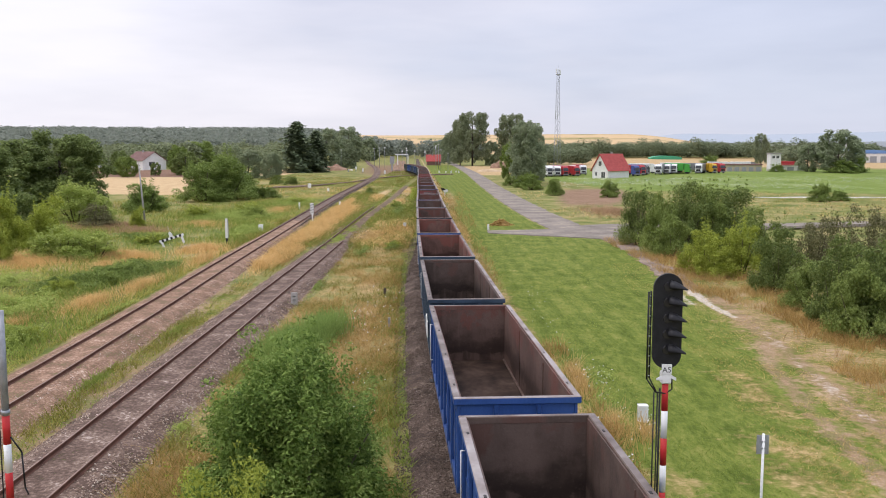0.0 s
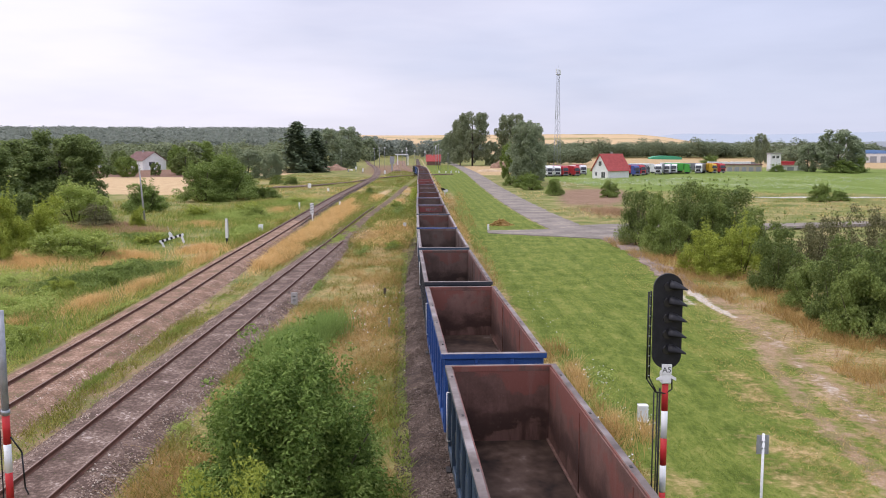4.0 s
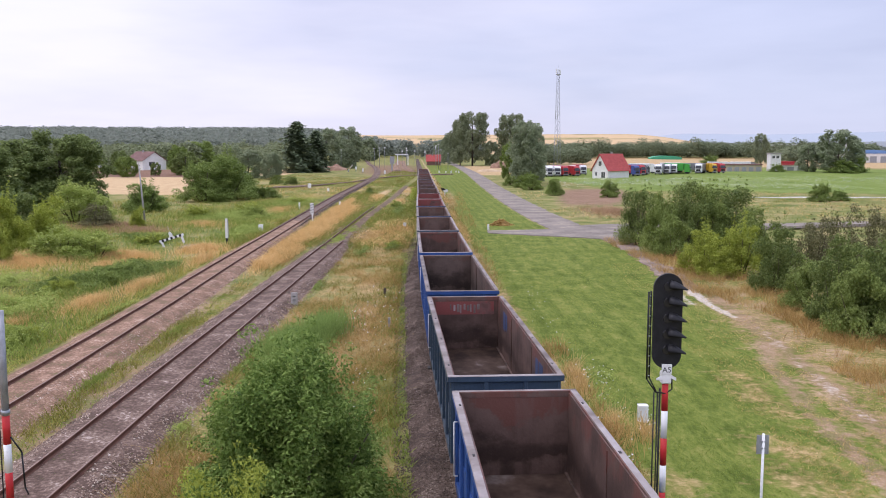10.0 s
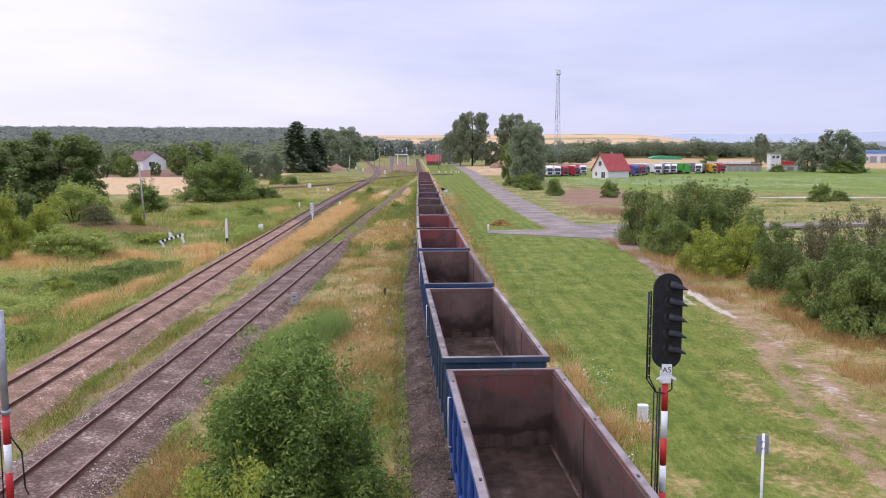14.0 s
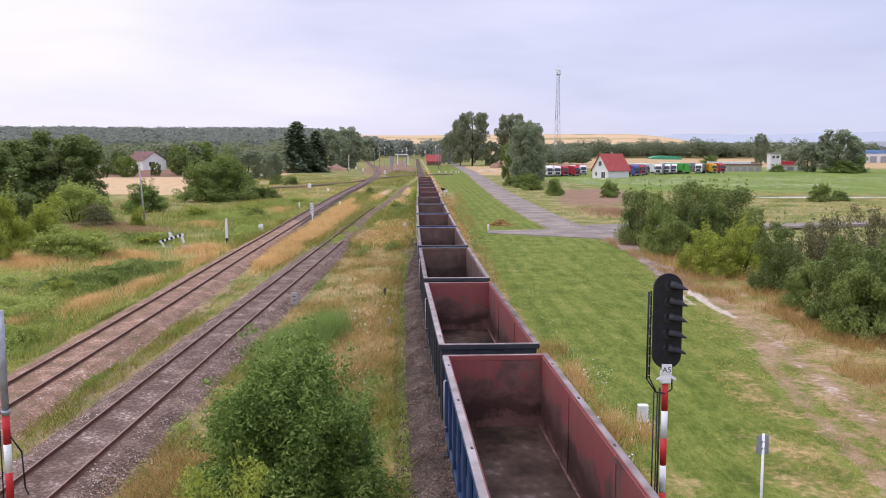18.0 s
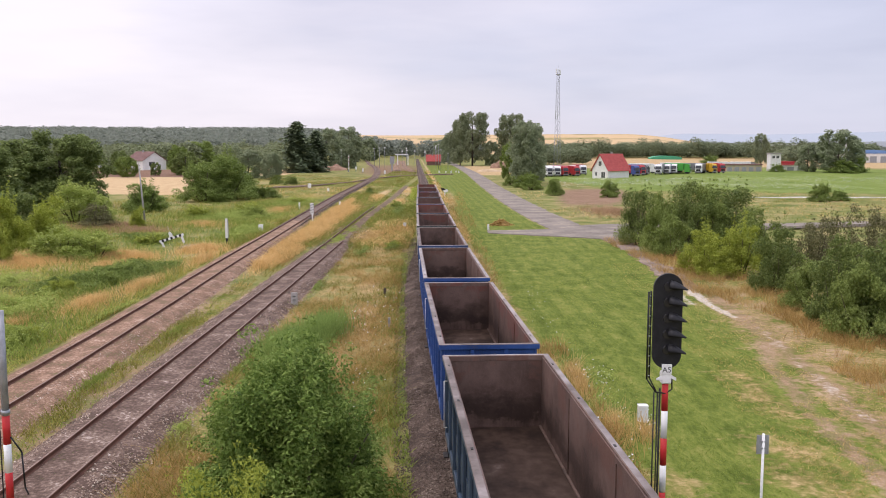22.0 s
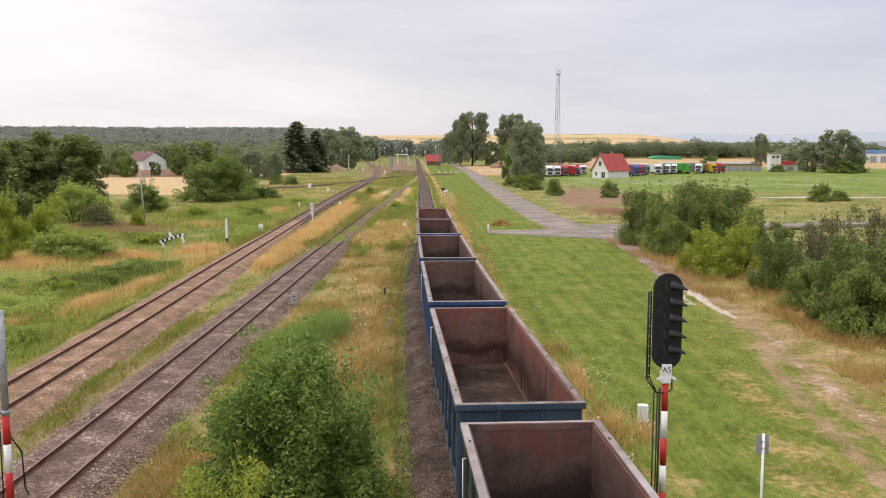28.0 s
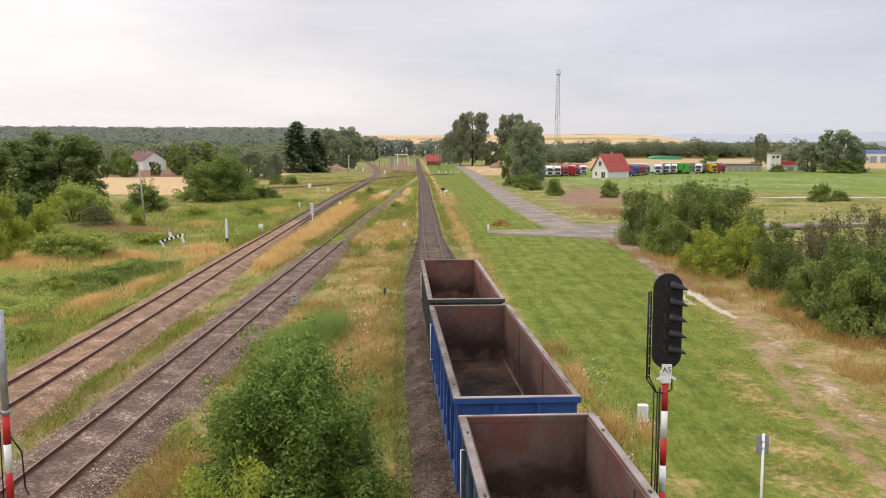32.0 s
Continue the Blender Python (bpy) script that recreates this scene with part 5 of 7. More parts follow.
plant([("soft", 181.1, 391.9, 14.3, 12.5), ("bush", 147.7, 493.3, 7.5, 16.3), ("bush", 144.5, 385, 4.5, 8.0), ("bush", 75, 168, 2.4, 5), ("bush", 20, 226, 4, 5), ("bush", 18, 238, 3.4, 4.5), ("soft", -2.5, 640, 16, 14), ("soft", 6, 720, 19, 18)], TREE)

# the big willow bush by the bridge, a lower one in front of it
big = make_bush("bush", "large leafy green willow bush by the railway line", M["leaf_bush"], 41, 125000, 0.0102, shoots=80, lobes=26, wild=0.26, slim=0.38)
big.matrix_basis = Matrix.Translation((-3.8, 21.6, -0.5)) @ Matrix.Diagonal((6.0, 5.0, 5.65, 1))
low = make_bush("bush", "light green leafy sapling below the bridge", M["leaf_light"], 42, 15000, 0.0125, shoots=30, lobes=8, wild=0.35, slim=0.36)
low.matrix_basis = Matrix.Translation((-4.55, 17.2, -0.45)) @ Matrix.Diagonal((3.3, 2.5, 4.3, 1))

# patterns that stand nowhere go
for plants in list(BUSH.values()) + list(TREE.values()):
    for ob in plants:
        if ob.name not in used_plants:
            for kid in list(ob.children):
                bpy.data.objects.remove(kid)
            used_plants.add(ob.name)
            bpy.data.objects.remove(ob)

# woods: belts and the forest on the hill, too many to count
def woods(name, label, spots, material, seed, cards=26, size=0.15):
    rng = np.random.default_rng(seed)
    vs, fs, base = [], [], 0
    for x, y, h, w in spots:
        n = cards
        u = rng.normal(0, 1, (n, 3))
        u /= np.linalg.norm(u, axis=1)[:, None]
        z0 = gz(x, y)
        c = np.array([x, y, z0 + h * 0.52]) + u * np.array([w * 0.42, w * 0.42, h * 0.45]) * (0.65 + 0.35 * rng.random((n, 1)))
        c[:, 2] = np.maximum(c[:, 2], z0 + h * 0.03)
        v, f = leaf_cards(c, u, w * size, rng, 0.7, 1.3)
        vs.append(v)
        fs.append(f + base)
        base += len(v)
    ob = new(name, mesh_np(name, np.concatenate(vs), np.concatenate(fs), material))
    return tagged(ob, label, "woods", kind="stuff")


rng = np.random.default_rng(8)


def scatter(n, x0, x1, y0, y1, h0, h1, k=1.0):
    return [(rng.uniform(x0, x1), rng.uniform(y0, y1), hh := rng.uniform(h0, h1), hh * k) for _ in range(n)]


def fan(n, a0, a1, r0, r1, h0, h1, k=1.0):
    out = []
    for _ in range(n):
        a, r = rng.uniform(a0, a1), math.sqrt(rng.uniform(r0 * r0, r1 * r1))
        hh = rng.uniform(h0, h1)
        out.append((r * math.sin(a), r * math.cos(a), hh, hh * k))
    return out


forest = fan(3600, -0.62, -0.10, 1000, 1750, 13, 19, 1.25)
woods("forest", "mixed forest covering the low hill, leaves paled for haze", forest, M["leaf_far"], 51, 84, 0.085)
belt = scatter(60, -190, -95, 430, 560, 10, 15) + fan(330, -0.62, -0.16, 480, 950, 9, 15, 1.15) + fan(60, -0.19, -0.08, 620, 950, 12, 18, 1.0)
woods("tree_belt", "belt of trees round the village, green greyed for haze", belt, M["leaf_belt"], 52, 260, 0.062)
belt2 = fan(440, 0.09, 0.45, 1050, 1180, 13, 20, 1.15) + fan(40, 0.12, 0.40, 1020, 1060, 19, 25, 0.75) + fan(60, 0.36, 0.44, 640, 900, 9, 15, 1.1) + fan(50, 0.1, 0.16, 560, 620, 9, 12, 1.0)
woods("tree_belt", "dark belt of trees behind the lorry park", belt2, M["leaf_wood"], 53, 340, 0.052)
woods("tree_belt", "belt of trees beyond the station, leaves paled for haze", fan(150, -0.085, 0.045, 950, 1300, 15, 23, 1.1), M["leaf_far"], 56, 200, 0.07)
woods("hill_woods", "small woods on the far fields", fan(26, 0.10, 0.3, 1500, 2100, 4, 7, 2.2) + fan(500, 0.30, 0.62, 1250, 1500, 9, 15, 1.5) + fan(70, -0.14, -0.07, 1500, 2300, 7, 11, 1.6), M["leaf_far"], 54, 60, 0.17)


# grass and weeds
def blades(name, label, material, pts, h, w, seed, lean=0.35):
    rng = np.random.default_rng(seed)
    n = len(pts)
    hh = h * rng.uniform(0.5, 1.3, n)
    a = rng.uniform(0, 6.28, n)
    ln = rng.normal(0, lean, (n, 2)) * hh[:, None]
    z = land(pts[:, 0], pts[:, 1]) - 0.03
    ww = w * rng.uniform(0.6, 1.4, n)
    ax = np.stack([np.cos(a) * ww, np.sin(a) * ww, np.zeros(n)], 1)
    p = np.stack([pts[:, 0], pts[:, 1], z], 1)
    tip = p + np.concatenate([ln, hh[:, None]], 1)
    midp = p * 0.45 + tip * 0.55 - np.concatenate([ln * 0.18, np.zeros((n, 1))], 1)
    v = np.stack([p - ax, p + ax, midp + ax * 0.7, midp - ax * 0.7, tip, tip], 1)
    v[:, 4] -= ax * 0.1
    v[:, 5] += ax * 0.1
    o = np.arange(n)[:, None] * 6
    f = np.concatenate([o + np.array([0, 1, 2, 3]), o + np.array([3, 2, 5, 4])])
    ob = new(name, mesh_np(name, v.reshape(-1, 3), f, material))
    return tagged(ob, label, "grass", kind="stuff")


def near_track(p):
    ok = np.ones(len(p), bool)
    for keys, near_w, far_w in ((MAIN, 2.75, 1.7), (MIDDLE, 2.1, 0.75), (WEST, 2.2, 1.7)):
        c = np.interp(p[:, 1], np.arange(-60, 400, 4.0), [curve_at(keys, v) for v in np.arange(-60, 400, 4.0)])
        ok &= np.abs(p[:, 0] - c) > near_w + (far_w - near_w) * smooth(78, 100, p[:, 1])
    return ok


def vnoise(x, y, seed):
    """Smooth random field, -1 to 1, on a unit lattice."""
    tab = np.random.default_rng(seed).uniform(-1, 1, (64, 64))
    xi, yi = np.floor(x).astype(int), np.floor(y).astype(int)
    fx, fy = x - xi, y - yi
    fx, fy = fx * fx * (3 - 2 * fx), fy * fy * (3 - 2 * fy)
    a, b = tab[xi % 64, yi % 64], tab[(xi + 1) % 64, yi % 64]
    c, d = tab[xi % 64, (yi + 1) % 64], tab[(xi + 1) % 64, (yi + 1) % 64]
    return (a * (1 - fx) + b * fx) * (1 - fy) + (c * (1 - fx) + d * fx) * fy


def field_pts(n, x0, x1, y0, y1, seed, clump=0.9, cut=0.45):
    """Random places, thinned to clumps by a smooth noise."""
    rng = np.random.default_rng(seed)
    y = y0 * (y1 / y0) ** rng.random(n)
    p = np.stack([rng.uniform(x0, x1, n), y], 1)
    q = vnoise(p[:, 0] * clump, p[:, 1] * clump * 0.5, seed) * 0.7 + vnoise(p[:, 0] * clump * 3, p[:, 1] * clump * 2, seed + 1) * 0.4 + rng.normal(0, 0.12, n)
    p = p[q > (cut - 0.5) * 0.9]
    return p[near_track(p)]


def only(grid, lo, hi, p):
    """Places where the cover lies between lo and hi."""
    v = cover_at(grid, p) + np.random.default_rng(len(p)).normal(0, 0.12, len(p))
    return p[(v > lo) & (v < hi)]


def in_patches(spots, seed):
    """Random places in ellipses (x, y, rx, ry, how many), thick in the middle."""
    rng = np.random.default_rng(seed)
    out = []
    for cx, cy, rx, ry, n in spots:
        a, r = rng.uniform(0, 6.28, n), np.abs(rng.normal(0, 0.55, n))
        k = 1 + 0.25 * np.sin(3 * a + cx) + 0.15 * np.sin(5 * a + cy)
        out.append(np.stack([cx + rx * r * k * np.cos(a), cy + ry * r * k * np.sin(a)], 1))
    return np.concatenate(out)


def thicket(name, label, material, spots, seed, leaf=0.075, slim=0.4):
    """Waist-high tangle of leaves over uneven mounds (x, y, rx, ry, how many, height)."""
    rng = np.random.default_rng(seed)
    cs = []
    for cx, cy, rx, ry, n, h in spots:
        p = in_patches([(cx, cy, rx, ry, n)], seed)
        seed += 1
        p = p if name == "siding_grass" else p[near_track(p)]
        d = np.clip(1 - ((p[:, 0] - cx) / rx / 1.3) ** 2 - ((p[:, 1] - cy) / ry / 1.3) ** 2, 0, 1) ** 0.5
        lump = 0.62 + 0.38 * vnoise(p[:, 0] * 0.9 + 7, p[:, 1] * 0.55, seed) + 0.22 * vnoise(p[:, 0] * 2.6, p[:, 1] * 1.6, seed + 3)
        top = h * np.clip(0.18 + d, 0, 1) * np.clip(lump, 0.12, 1.3)
        z = land(p[:, 0], p[:, 1]) + top * (0.25 + 0.75 * rng.random(len(p)) ** 0.5)
        cs.append(np.stack([p[:, 0], p[:, 1], z], 1))
    c = np.concatenate(cs)
    up = np.tile([0.0, -0.25, 0.6], (len(c), 1))
    v, f = leaf_cards(c, up, leaf, rng, slim, 0.3)
    return tagged(new(name, mesh_np(name, v, f, material)), label, "weeds", kind="stuff")


blades("meadow_grass", "tall green meadow grass between the tracks", M["grass_olive"], np.concatenate([only(straw, -1, 0.62, field_pts(60000, -9.2, -0.5, 17, 95, 61, 0.6, 0.42)), field_pts(9000, -14.9, -13.2, 26, 110, 62, 0.9, 0.36)]), 0.30, 0.012, 71, 0.8)
blades("dry_grass", "matted straw-coloured dry grass between the tracks", M["grass_gold"], np.concatenate([field_pts(60000, -9.0, -0.6, 17, 110, 63, 0.4, 0.44), field_pts(9000, -16.2, -12.6, 70, 180, 64, 0.4, 0.4)]), 0.38, 0.009, 72, 1.1)
blades("verge_grass", "dry tall grass along the lane and scrub", M["grass_gold"], np.concatenate([field_pts(34000, 17.0, 24.0, 30, 95, 65, 0.7, 0.5), field_pts(2500, 4.4, 6.0, 24, 44, 66, 0.9, 0.5), field_pts(5000, -0.2, 4.2, 60, 200, 67, 0.5, 0.4)]), 0.55, 0.013, 73, 0.6)
blades("wild_meadow", "uneven green and yellow wild meadow", M["grass_green"], only(straw, -1, 0.45, field_pts(60000, -60, -18.9, 35, 190, 68, 0.35, 0.5)), 0.5, 0.022, 74, 0.6)
blades("wild_weeds", "broad-leaved weeds in the wild meadow", M["weed"], np.concatenate([only(straw, -1, 0.4, field_pts(30000, -55, -19.0, 35, 170, 83, 0.28, 0.62)), only(lush, 0.3, 2, field_pts(100000, -55, -19.2, 35, 170, 183, 0.3, 0.3))]), 0.6, 0.032, 84, 0.5)
blades("reed_patch", "upright vivid green reed grass behind the willow bush", M["reed"], in_patches([(-7.2, 41.5, 1.2, 4.2, 6500), (-6.2, 45.5, 1.0, 4.0, 4200)], 191), 0.85, 0.022, 192, 0.35)
blades("straw_patches", "tall pale dry grass in patches of the meadow", M["grass_straw"], in_patches([(-36.5, 75.0, 4.6, 5.0, 11000), (-28.8, 79.5, 3.2, 2.6, 4500), (-22.0, 54.5, 0.9, 3.6, 2200), (-23.2, 85.0, 2.2, 3.0, 3200), (-21.2, 62.0, 0.7, 5.0, 1600), (-27.5, 71.5, 1.6, 2.6, 1800), (-30.5, 112.0, 3.0, 3.0, 2200), (-26.0, 141.0, 2.4, 6.0, 2200), (-21.0, 77.0, 0.8, 6.0, 1500), (-23.4, 47.5, 0.7, 3.0, 900)], 221), 0.6, 0.016, 222, 0.45)
blades("ruddy_grass", "reddish dry seed grass in the meadow", M["grass_ruddy"], in_patches([(-41.0, 109.0, 5.0, 5.0, 9000), (-36.0, 104.0, 3.0, 3.0, 3000), (27.0, 138.0, 6.0, 11.0, 6000), (33.0, 62.0, 4.0, 9.0, 4000)], 223), 0.5, 0.02, 224, 0.5)
blades("ballast_tufts", "clumps of green weeds growing in the old ballast", M["weed"], in_patches([(-16.7, 33.5, 0.45, 2.2, 700), (-16.4, 40.5, 0.4, 2.6, 600), (-16.9, 62.0, 0.4, 4.0, 500), (-14.4, 36.0, 0.5, 3.6, 900), (-14.2, 47.0, 0.5, 4.6, 900), (-14.6, 58.0, 0.5, 4.0, 700), (-11.0, 34.0, 0.3, 2.0, 160), (-11.9, 50.0, 0.3, 3.0, 180), (-11.2, 71.0, 0.5, 4.0, 500), (-9.0, 38.0, 0.3, 3.0, 300)], 231), 0.17, 0.016, 232, 0.7)
verge_rng = np.random.default_rng(241)
verge_y = 27 * (125 / 27) ** verge_rng.random(26000)
verge_x = np.interp(verge_y, [k[0] for k in WEST], [k[1] for k in WEST]) + np.where(verge_rng.random(26000) < 0.6, -2.1 - np.abs(verge_rng.normal(0, 0.9, 26000)), verge_rng.uniform(2.5, 4.2, 26000))
verge_p = np.stack([verge_x, verge_y], 1)
verge_p = verge_p[near_track(verge_p) & (vnoise(verge_x * 0.8, verge_y * 0.45, 17) > -0.45)]
blades("track_verge", "short yellow-green grass along the old tracks", M["grass_green"], verge_p[::2], 0.15, 0.014, 242, 0.8)
blades("track_verge_weeds", "low weeds along the old tracks", M["weed"], verge_p[1::3], 0.13, 0.016, 243, 0.8)
thicket("weed_thicket", "dense green bramble thicket in the meadow", M["bramble"], [(-24.4, 65.0, 2.3, 6.5, 21000, 1.25), (-22.4, 70.5, 1.3, 4.0, 5000, 0.8), (-32.0, 95.5, 3.6, 2.6, 7000, 1.0), (-26.5, 60.0, 1.5, 4.0, 6000, 0.9)], 193, 0.085)
thicket("nettle_bank", "tall light green nettles and weeds beside the meadow", M["leaf_low"], [(-25.3, 50.0, 2.6, 6.5, 15000, 1.25), (-21.9, 42.5, 1.6, 4.0, 7500, 0.9), (-19.6, 52.0, 0.6, 7.0, 1200, 0.3), (-29.0, 126.0, 6.0, 14.0, 11000, 1.0), (-36.0, 65.5, 3.6, 4.0, 6500, 0.8), (-31.0, 62.0, 2.4, 4.0, 5000, 0.8), (-22.8, 103.0, 2.2, 9.0, 4500, 0.8), (-26.5, 158.0, 4.0, 18.0, 7000, 1.0)], 197, 0.08)
thicket("siding_grass", "green grass overgrowing the old siding", M["leaf_low"], [(-11.1, 94.0, 1.0, 7.0, 9000, 0.42), (-11.6, 84.0, 0.5, 4.0, 1600, 0.25), (-10.9, 106.0, 0.7, 5.0, 2600, 0.35)], 207, 0.06, 0.2)
thicket("low_weeds", "low dark green weeds between the tracks", M["leaf_mid"], [(-7.6, 82.0, 0.8, 3.4, 1500, 0.7), (-5.0, 87.0, 0.9, 3.4, 1700, 0.75), (-6.8, 133.0, 1.0, 6.0, 1700, 1.1), (-8.9, 62.0, 0.6, 3.0, 700, 0.4), (-2.3, 25.5, 0.55, 4.0, 3000, 0.32), (-3.1, 33.5, 0.45, 4.0, 1800, 0.3)], 201, 0.07)
thicket("yellow_weeds", "tall yellow-green flowering weeds beside the line", M["leaf_light"], [(-5.7, 178.0, 0.9, 14.0, 2600, 1.5), (-6.6, 205.0, 0.9, 12.0, 1500, 1.2)], 203, 0.11)
blades("wild_straw", "patches of dry grass in the wild meadow", M["grass_straw"], np.concatenate([only(straw, 0.4, 2, field_pts(90000, -60, -19.3, 42, 190, 69, 0.22, 0.25)), only(straw, 0.05, 0.4, field_pts(20000, -60, -19.3, 42, 190, 169, 0.22, 0.6))]), 0.55, 0.02, 75, 0.6)
blades("bank_straw", "bright golden dry grass between the two sidings", M["grass_straw"], np.concatenate([only(straw, 0.5, 3, field_pts(60000, -18.0, -12.0, 62, 185, 97, 0.4, 0.15))]), 0.5, 0.022, 98, 0.7)
blades("track_weeds", "low weeds growing in the siding ballast", M["weed"], np.concatenate([np.stack([rng.normal(-11.3, 1.1, 1800), 20 + 100 * rng.random(1800) ** 1.6], 1), np.stack([rng.normal(-16.9, 0.8, 900), 30 + 50 * rng.random(900) ** 1.6], 1)]), 0.16, 0.02, 76)
blades("tall_verge", "tall dry grass clump beside the train and the marker post", M["grass_straw"], in_patches([(5.6, 36.0, 0.5, 3.6, 800), (6.0, 30.0, 0.7, 2.6, 500), (6.9, 29.5, 0.5, 1.2, 200)], 211), 0.6, 0.011, 212, 0.4)
thicket("verge_clump", "green weeds among the dry grass beside the train", M["leaf_low"], [(6.1, 33.0, 0.55, 4.5, 1500, 0.55), (7.0, 37.0, 0.5, 2.0, 400, 0.4), (-8.9, 29.2, 0.5, 1.6, 700, 0.6), (-9.4, 25.5, 0.6, 1.6, 500, 0.35)], 215, 0.045, 0.3)

lawn_p = field_pts(52000, 3.0, 15.5, 22, 70, 80, 1.3, 0.40)
lane_x = np.interp(lawn_p[:, 1], [k[0] for k in LANE], [k[1] for k in LANE])
lawn_p = lawn_p[(lawn_p[:, 0] < lane_x - 2.2)]
blades("lawn_tufts", "short uneven tufts of the mown lawn", M["weed"], lawn_p, 0.075, 0.013, 81, 0.7)

edge_y = 18 * (150 / 18) ** rng.random(7000)
edge_x = np.interp(edge_y, [k[0] for k in MAIN], [k[1] for k in MAIN]) - 2.4 - np.abs(rng.normal(0, 0.85, 7000))
blades("verge_weeds", "green weeds creeping into the ballast edge", M["weed"], np.stack([edge_x, edge_y], 1)[vnoise(edge_x * 0.9, edge_y * 0.5, 4) > -0.25], 0.19, 0.02, 82, 0.8)

# rough grass of the middle distance
def open_ground(p):
    rx = np.interp(p[:, 1], [k[0] for k in ROAD], [k[1] for k in ROAD])
    mx = np.interp(p[:, 1], [k[0] for k in MAIN], [k[1] for k in MAIN])
    return p[(np.abs(p[:, 0] - rx) > 3.6) & ~((p[:, 0] > mx + 4.5) & (p[:, 0] < rx)) & ~((p[:, 0] > 17) & (p[:, 1] < 125))]


def not_bare(p):
    k = p[:, 0] / p[:, 1]
    return p[~((k > 0.112) & (k < 0.212) & (p[:, 1] > 148) & (p[:, 1] < 224))]


for nm, lab, mt, sd, cut, nn in (("rough_grass", "rough green grass beside the far tracks", M["weed"], 91, 0.48, 60000), ("rough_straw", "dry yellow grass beside the far tracks", M["grass_straw"], 93, 0.30, 80000), ("rough_olive", "brown-green rough grass in the distance", M["grass_olive"], 95, 0.46, 60000)):
    blades(nm, lab, mt, not_bare(np.concatenate([(only(straw, 0.3, 3, open_ground(field_pts(nn, -22, 12, 88, 420, sd, 0.12, cut))) if nm == "rough_straw" else only(straw, -1, 0.42, open_ground(field_pts(nn, -22, 12, 88, 420, sd, 0.12, cut)))), open_ground(field_pts(nn // 10, 14, 90, 110, 205, sd + 1, 0.5, 0.5)), field_pts(nn // (8 if nm == "rough_straw" else 3), -60, -20, 185, 330, sd + 2, 0.1, 0.56), only(straw, -1, 0.5, open_ground(field_pts(30000 if nm != "rough_straw" else 3000, -22, 12, 86, 330, sd + 3, 0.8, 0.4)))])), 0.36, 0.035, sd + 20, 1.1)

# thin tufts over the worn ground on both sides of the lane
worn = field_pts(70000, 11.0, 24.0, 20, 75, 85, 0.8, 0.5)
worn_x = np.interp(worn[:, 1], [k[0] for k in LANE], [k[1] for k in LANE])
worn = worn[worn[:, 0] > worn_x - 4.0]
half_n = len(worn) // 2
blades("lane_tufts", "thin green tufts in the worn grass by the lane", M["grass_green"], worn[:half_n], 0.07, 0.014, 86, 0.9)
blades("lane_straw", "trodden dry straw in the worn grass by the lane", M["grass_straw"], worn[half_n:], 0.07, 0.012, 87, 1.4)

# ---- signals, posts and signs along the line ----
def letters(text, size, material, parent, m):
    cu = bpy.data.curves.new("letters", "FONT")
    cu.body, cu.size, cu.extrude, cu.align_x, cu.align_y = text, size, 0.002, "CENTER", "CENTER"
    tmp = bpy.data.objects.new("tmp", cu)
    me = bpy.data.meshes.new_from_object(tmp)
    bpy.data.objects.remove(tmp)
    me.materials.append(material)
    ob = new("letters", me)
    ob.parent = parent
    ob.matrix_basis = m
    return ob


def capsule(hw, half, n=14):
    """Outline of the signal's backboard: a board with round top and bottom."""
    pts = []
    for i in range(n + 1):
        a = math.pi * i / n
        pts.append((hw * math.cos(a), half - hw + hw * math.sin(a)))
    for i in range(n + 1):
        a = math.pi + math.pi * i / n
        pts.append((hw * math.cos(a), -half + hw + hw * math.sin(a)))
    return pts


def plate(pts, y0, y1):
    bm = bmesh.new()
    a = [bm.verts.new((x, y0, z)) for x, z in pts]
    b = [bm.verts.new((x, y1, z)) for x, z in pts]
    n = len(pts)
    bm.faces.new(a)
    bm.faces.new(b[::-1])
    for i in range(n):
        bm.faces.new((a[i], b[i], b[(i + 1) % n], a[(i + 1) % n]))
    bmesh.ops.recalc_face_normals(bm, faces=bm.faces[:])
    return bm


def signal_mast(x, y, foot, pole_top, bands, r=0.065, ladder=(-0.12, -0.19)):
    s = empty("railway_signal", pose(x, y, 0))
    part("base", soft_box(-0.3, 0.3, -0.3, 0.3, foot - 0.1, foot + 0.3, 0.03), M["concrete"], s)
    z1, i = bands, 0
    while z1 > foot + 0.3:
        z = max(foot + 0.3, z1 - 0.56)
        part("mast_band", tubes(((0, 0, z), (0, 0, z1), r, r, 14)), M["white" if i % 2 else "red"], s)
        z1, i = z, i + 1
    if pole_top > bands:
        part("mast_top", tubes(((0, 0, bands), (0, 0, pole_top), r * 0.95, r * 0.95, 14)), M["grey"], s)
    # ladder behind the mast
    for dx in ladder:
        part("ladder_rail", tubes(((dx, 0.12, foot), (dx, 0.12, 4.4 if pole_top <= bands else pole_top - 0.35), 0.014, 0.014, 6)), M["black"], s)
    return s


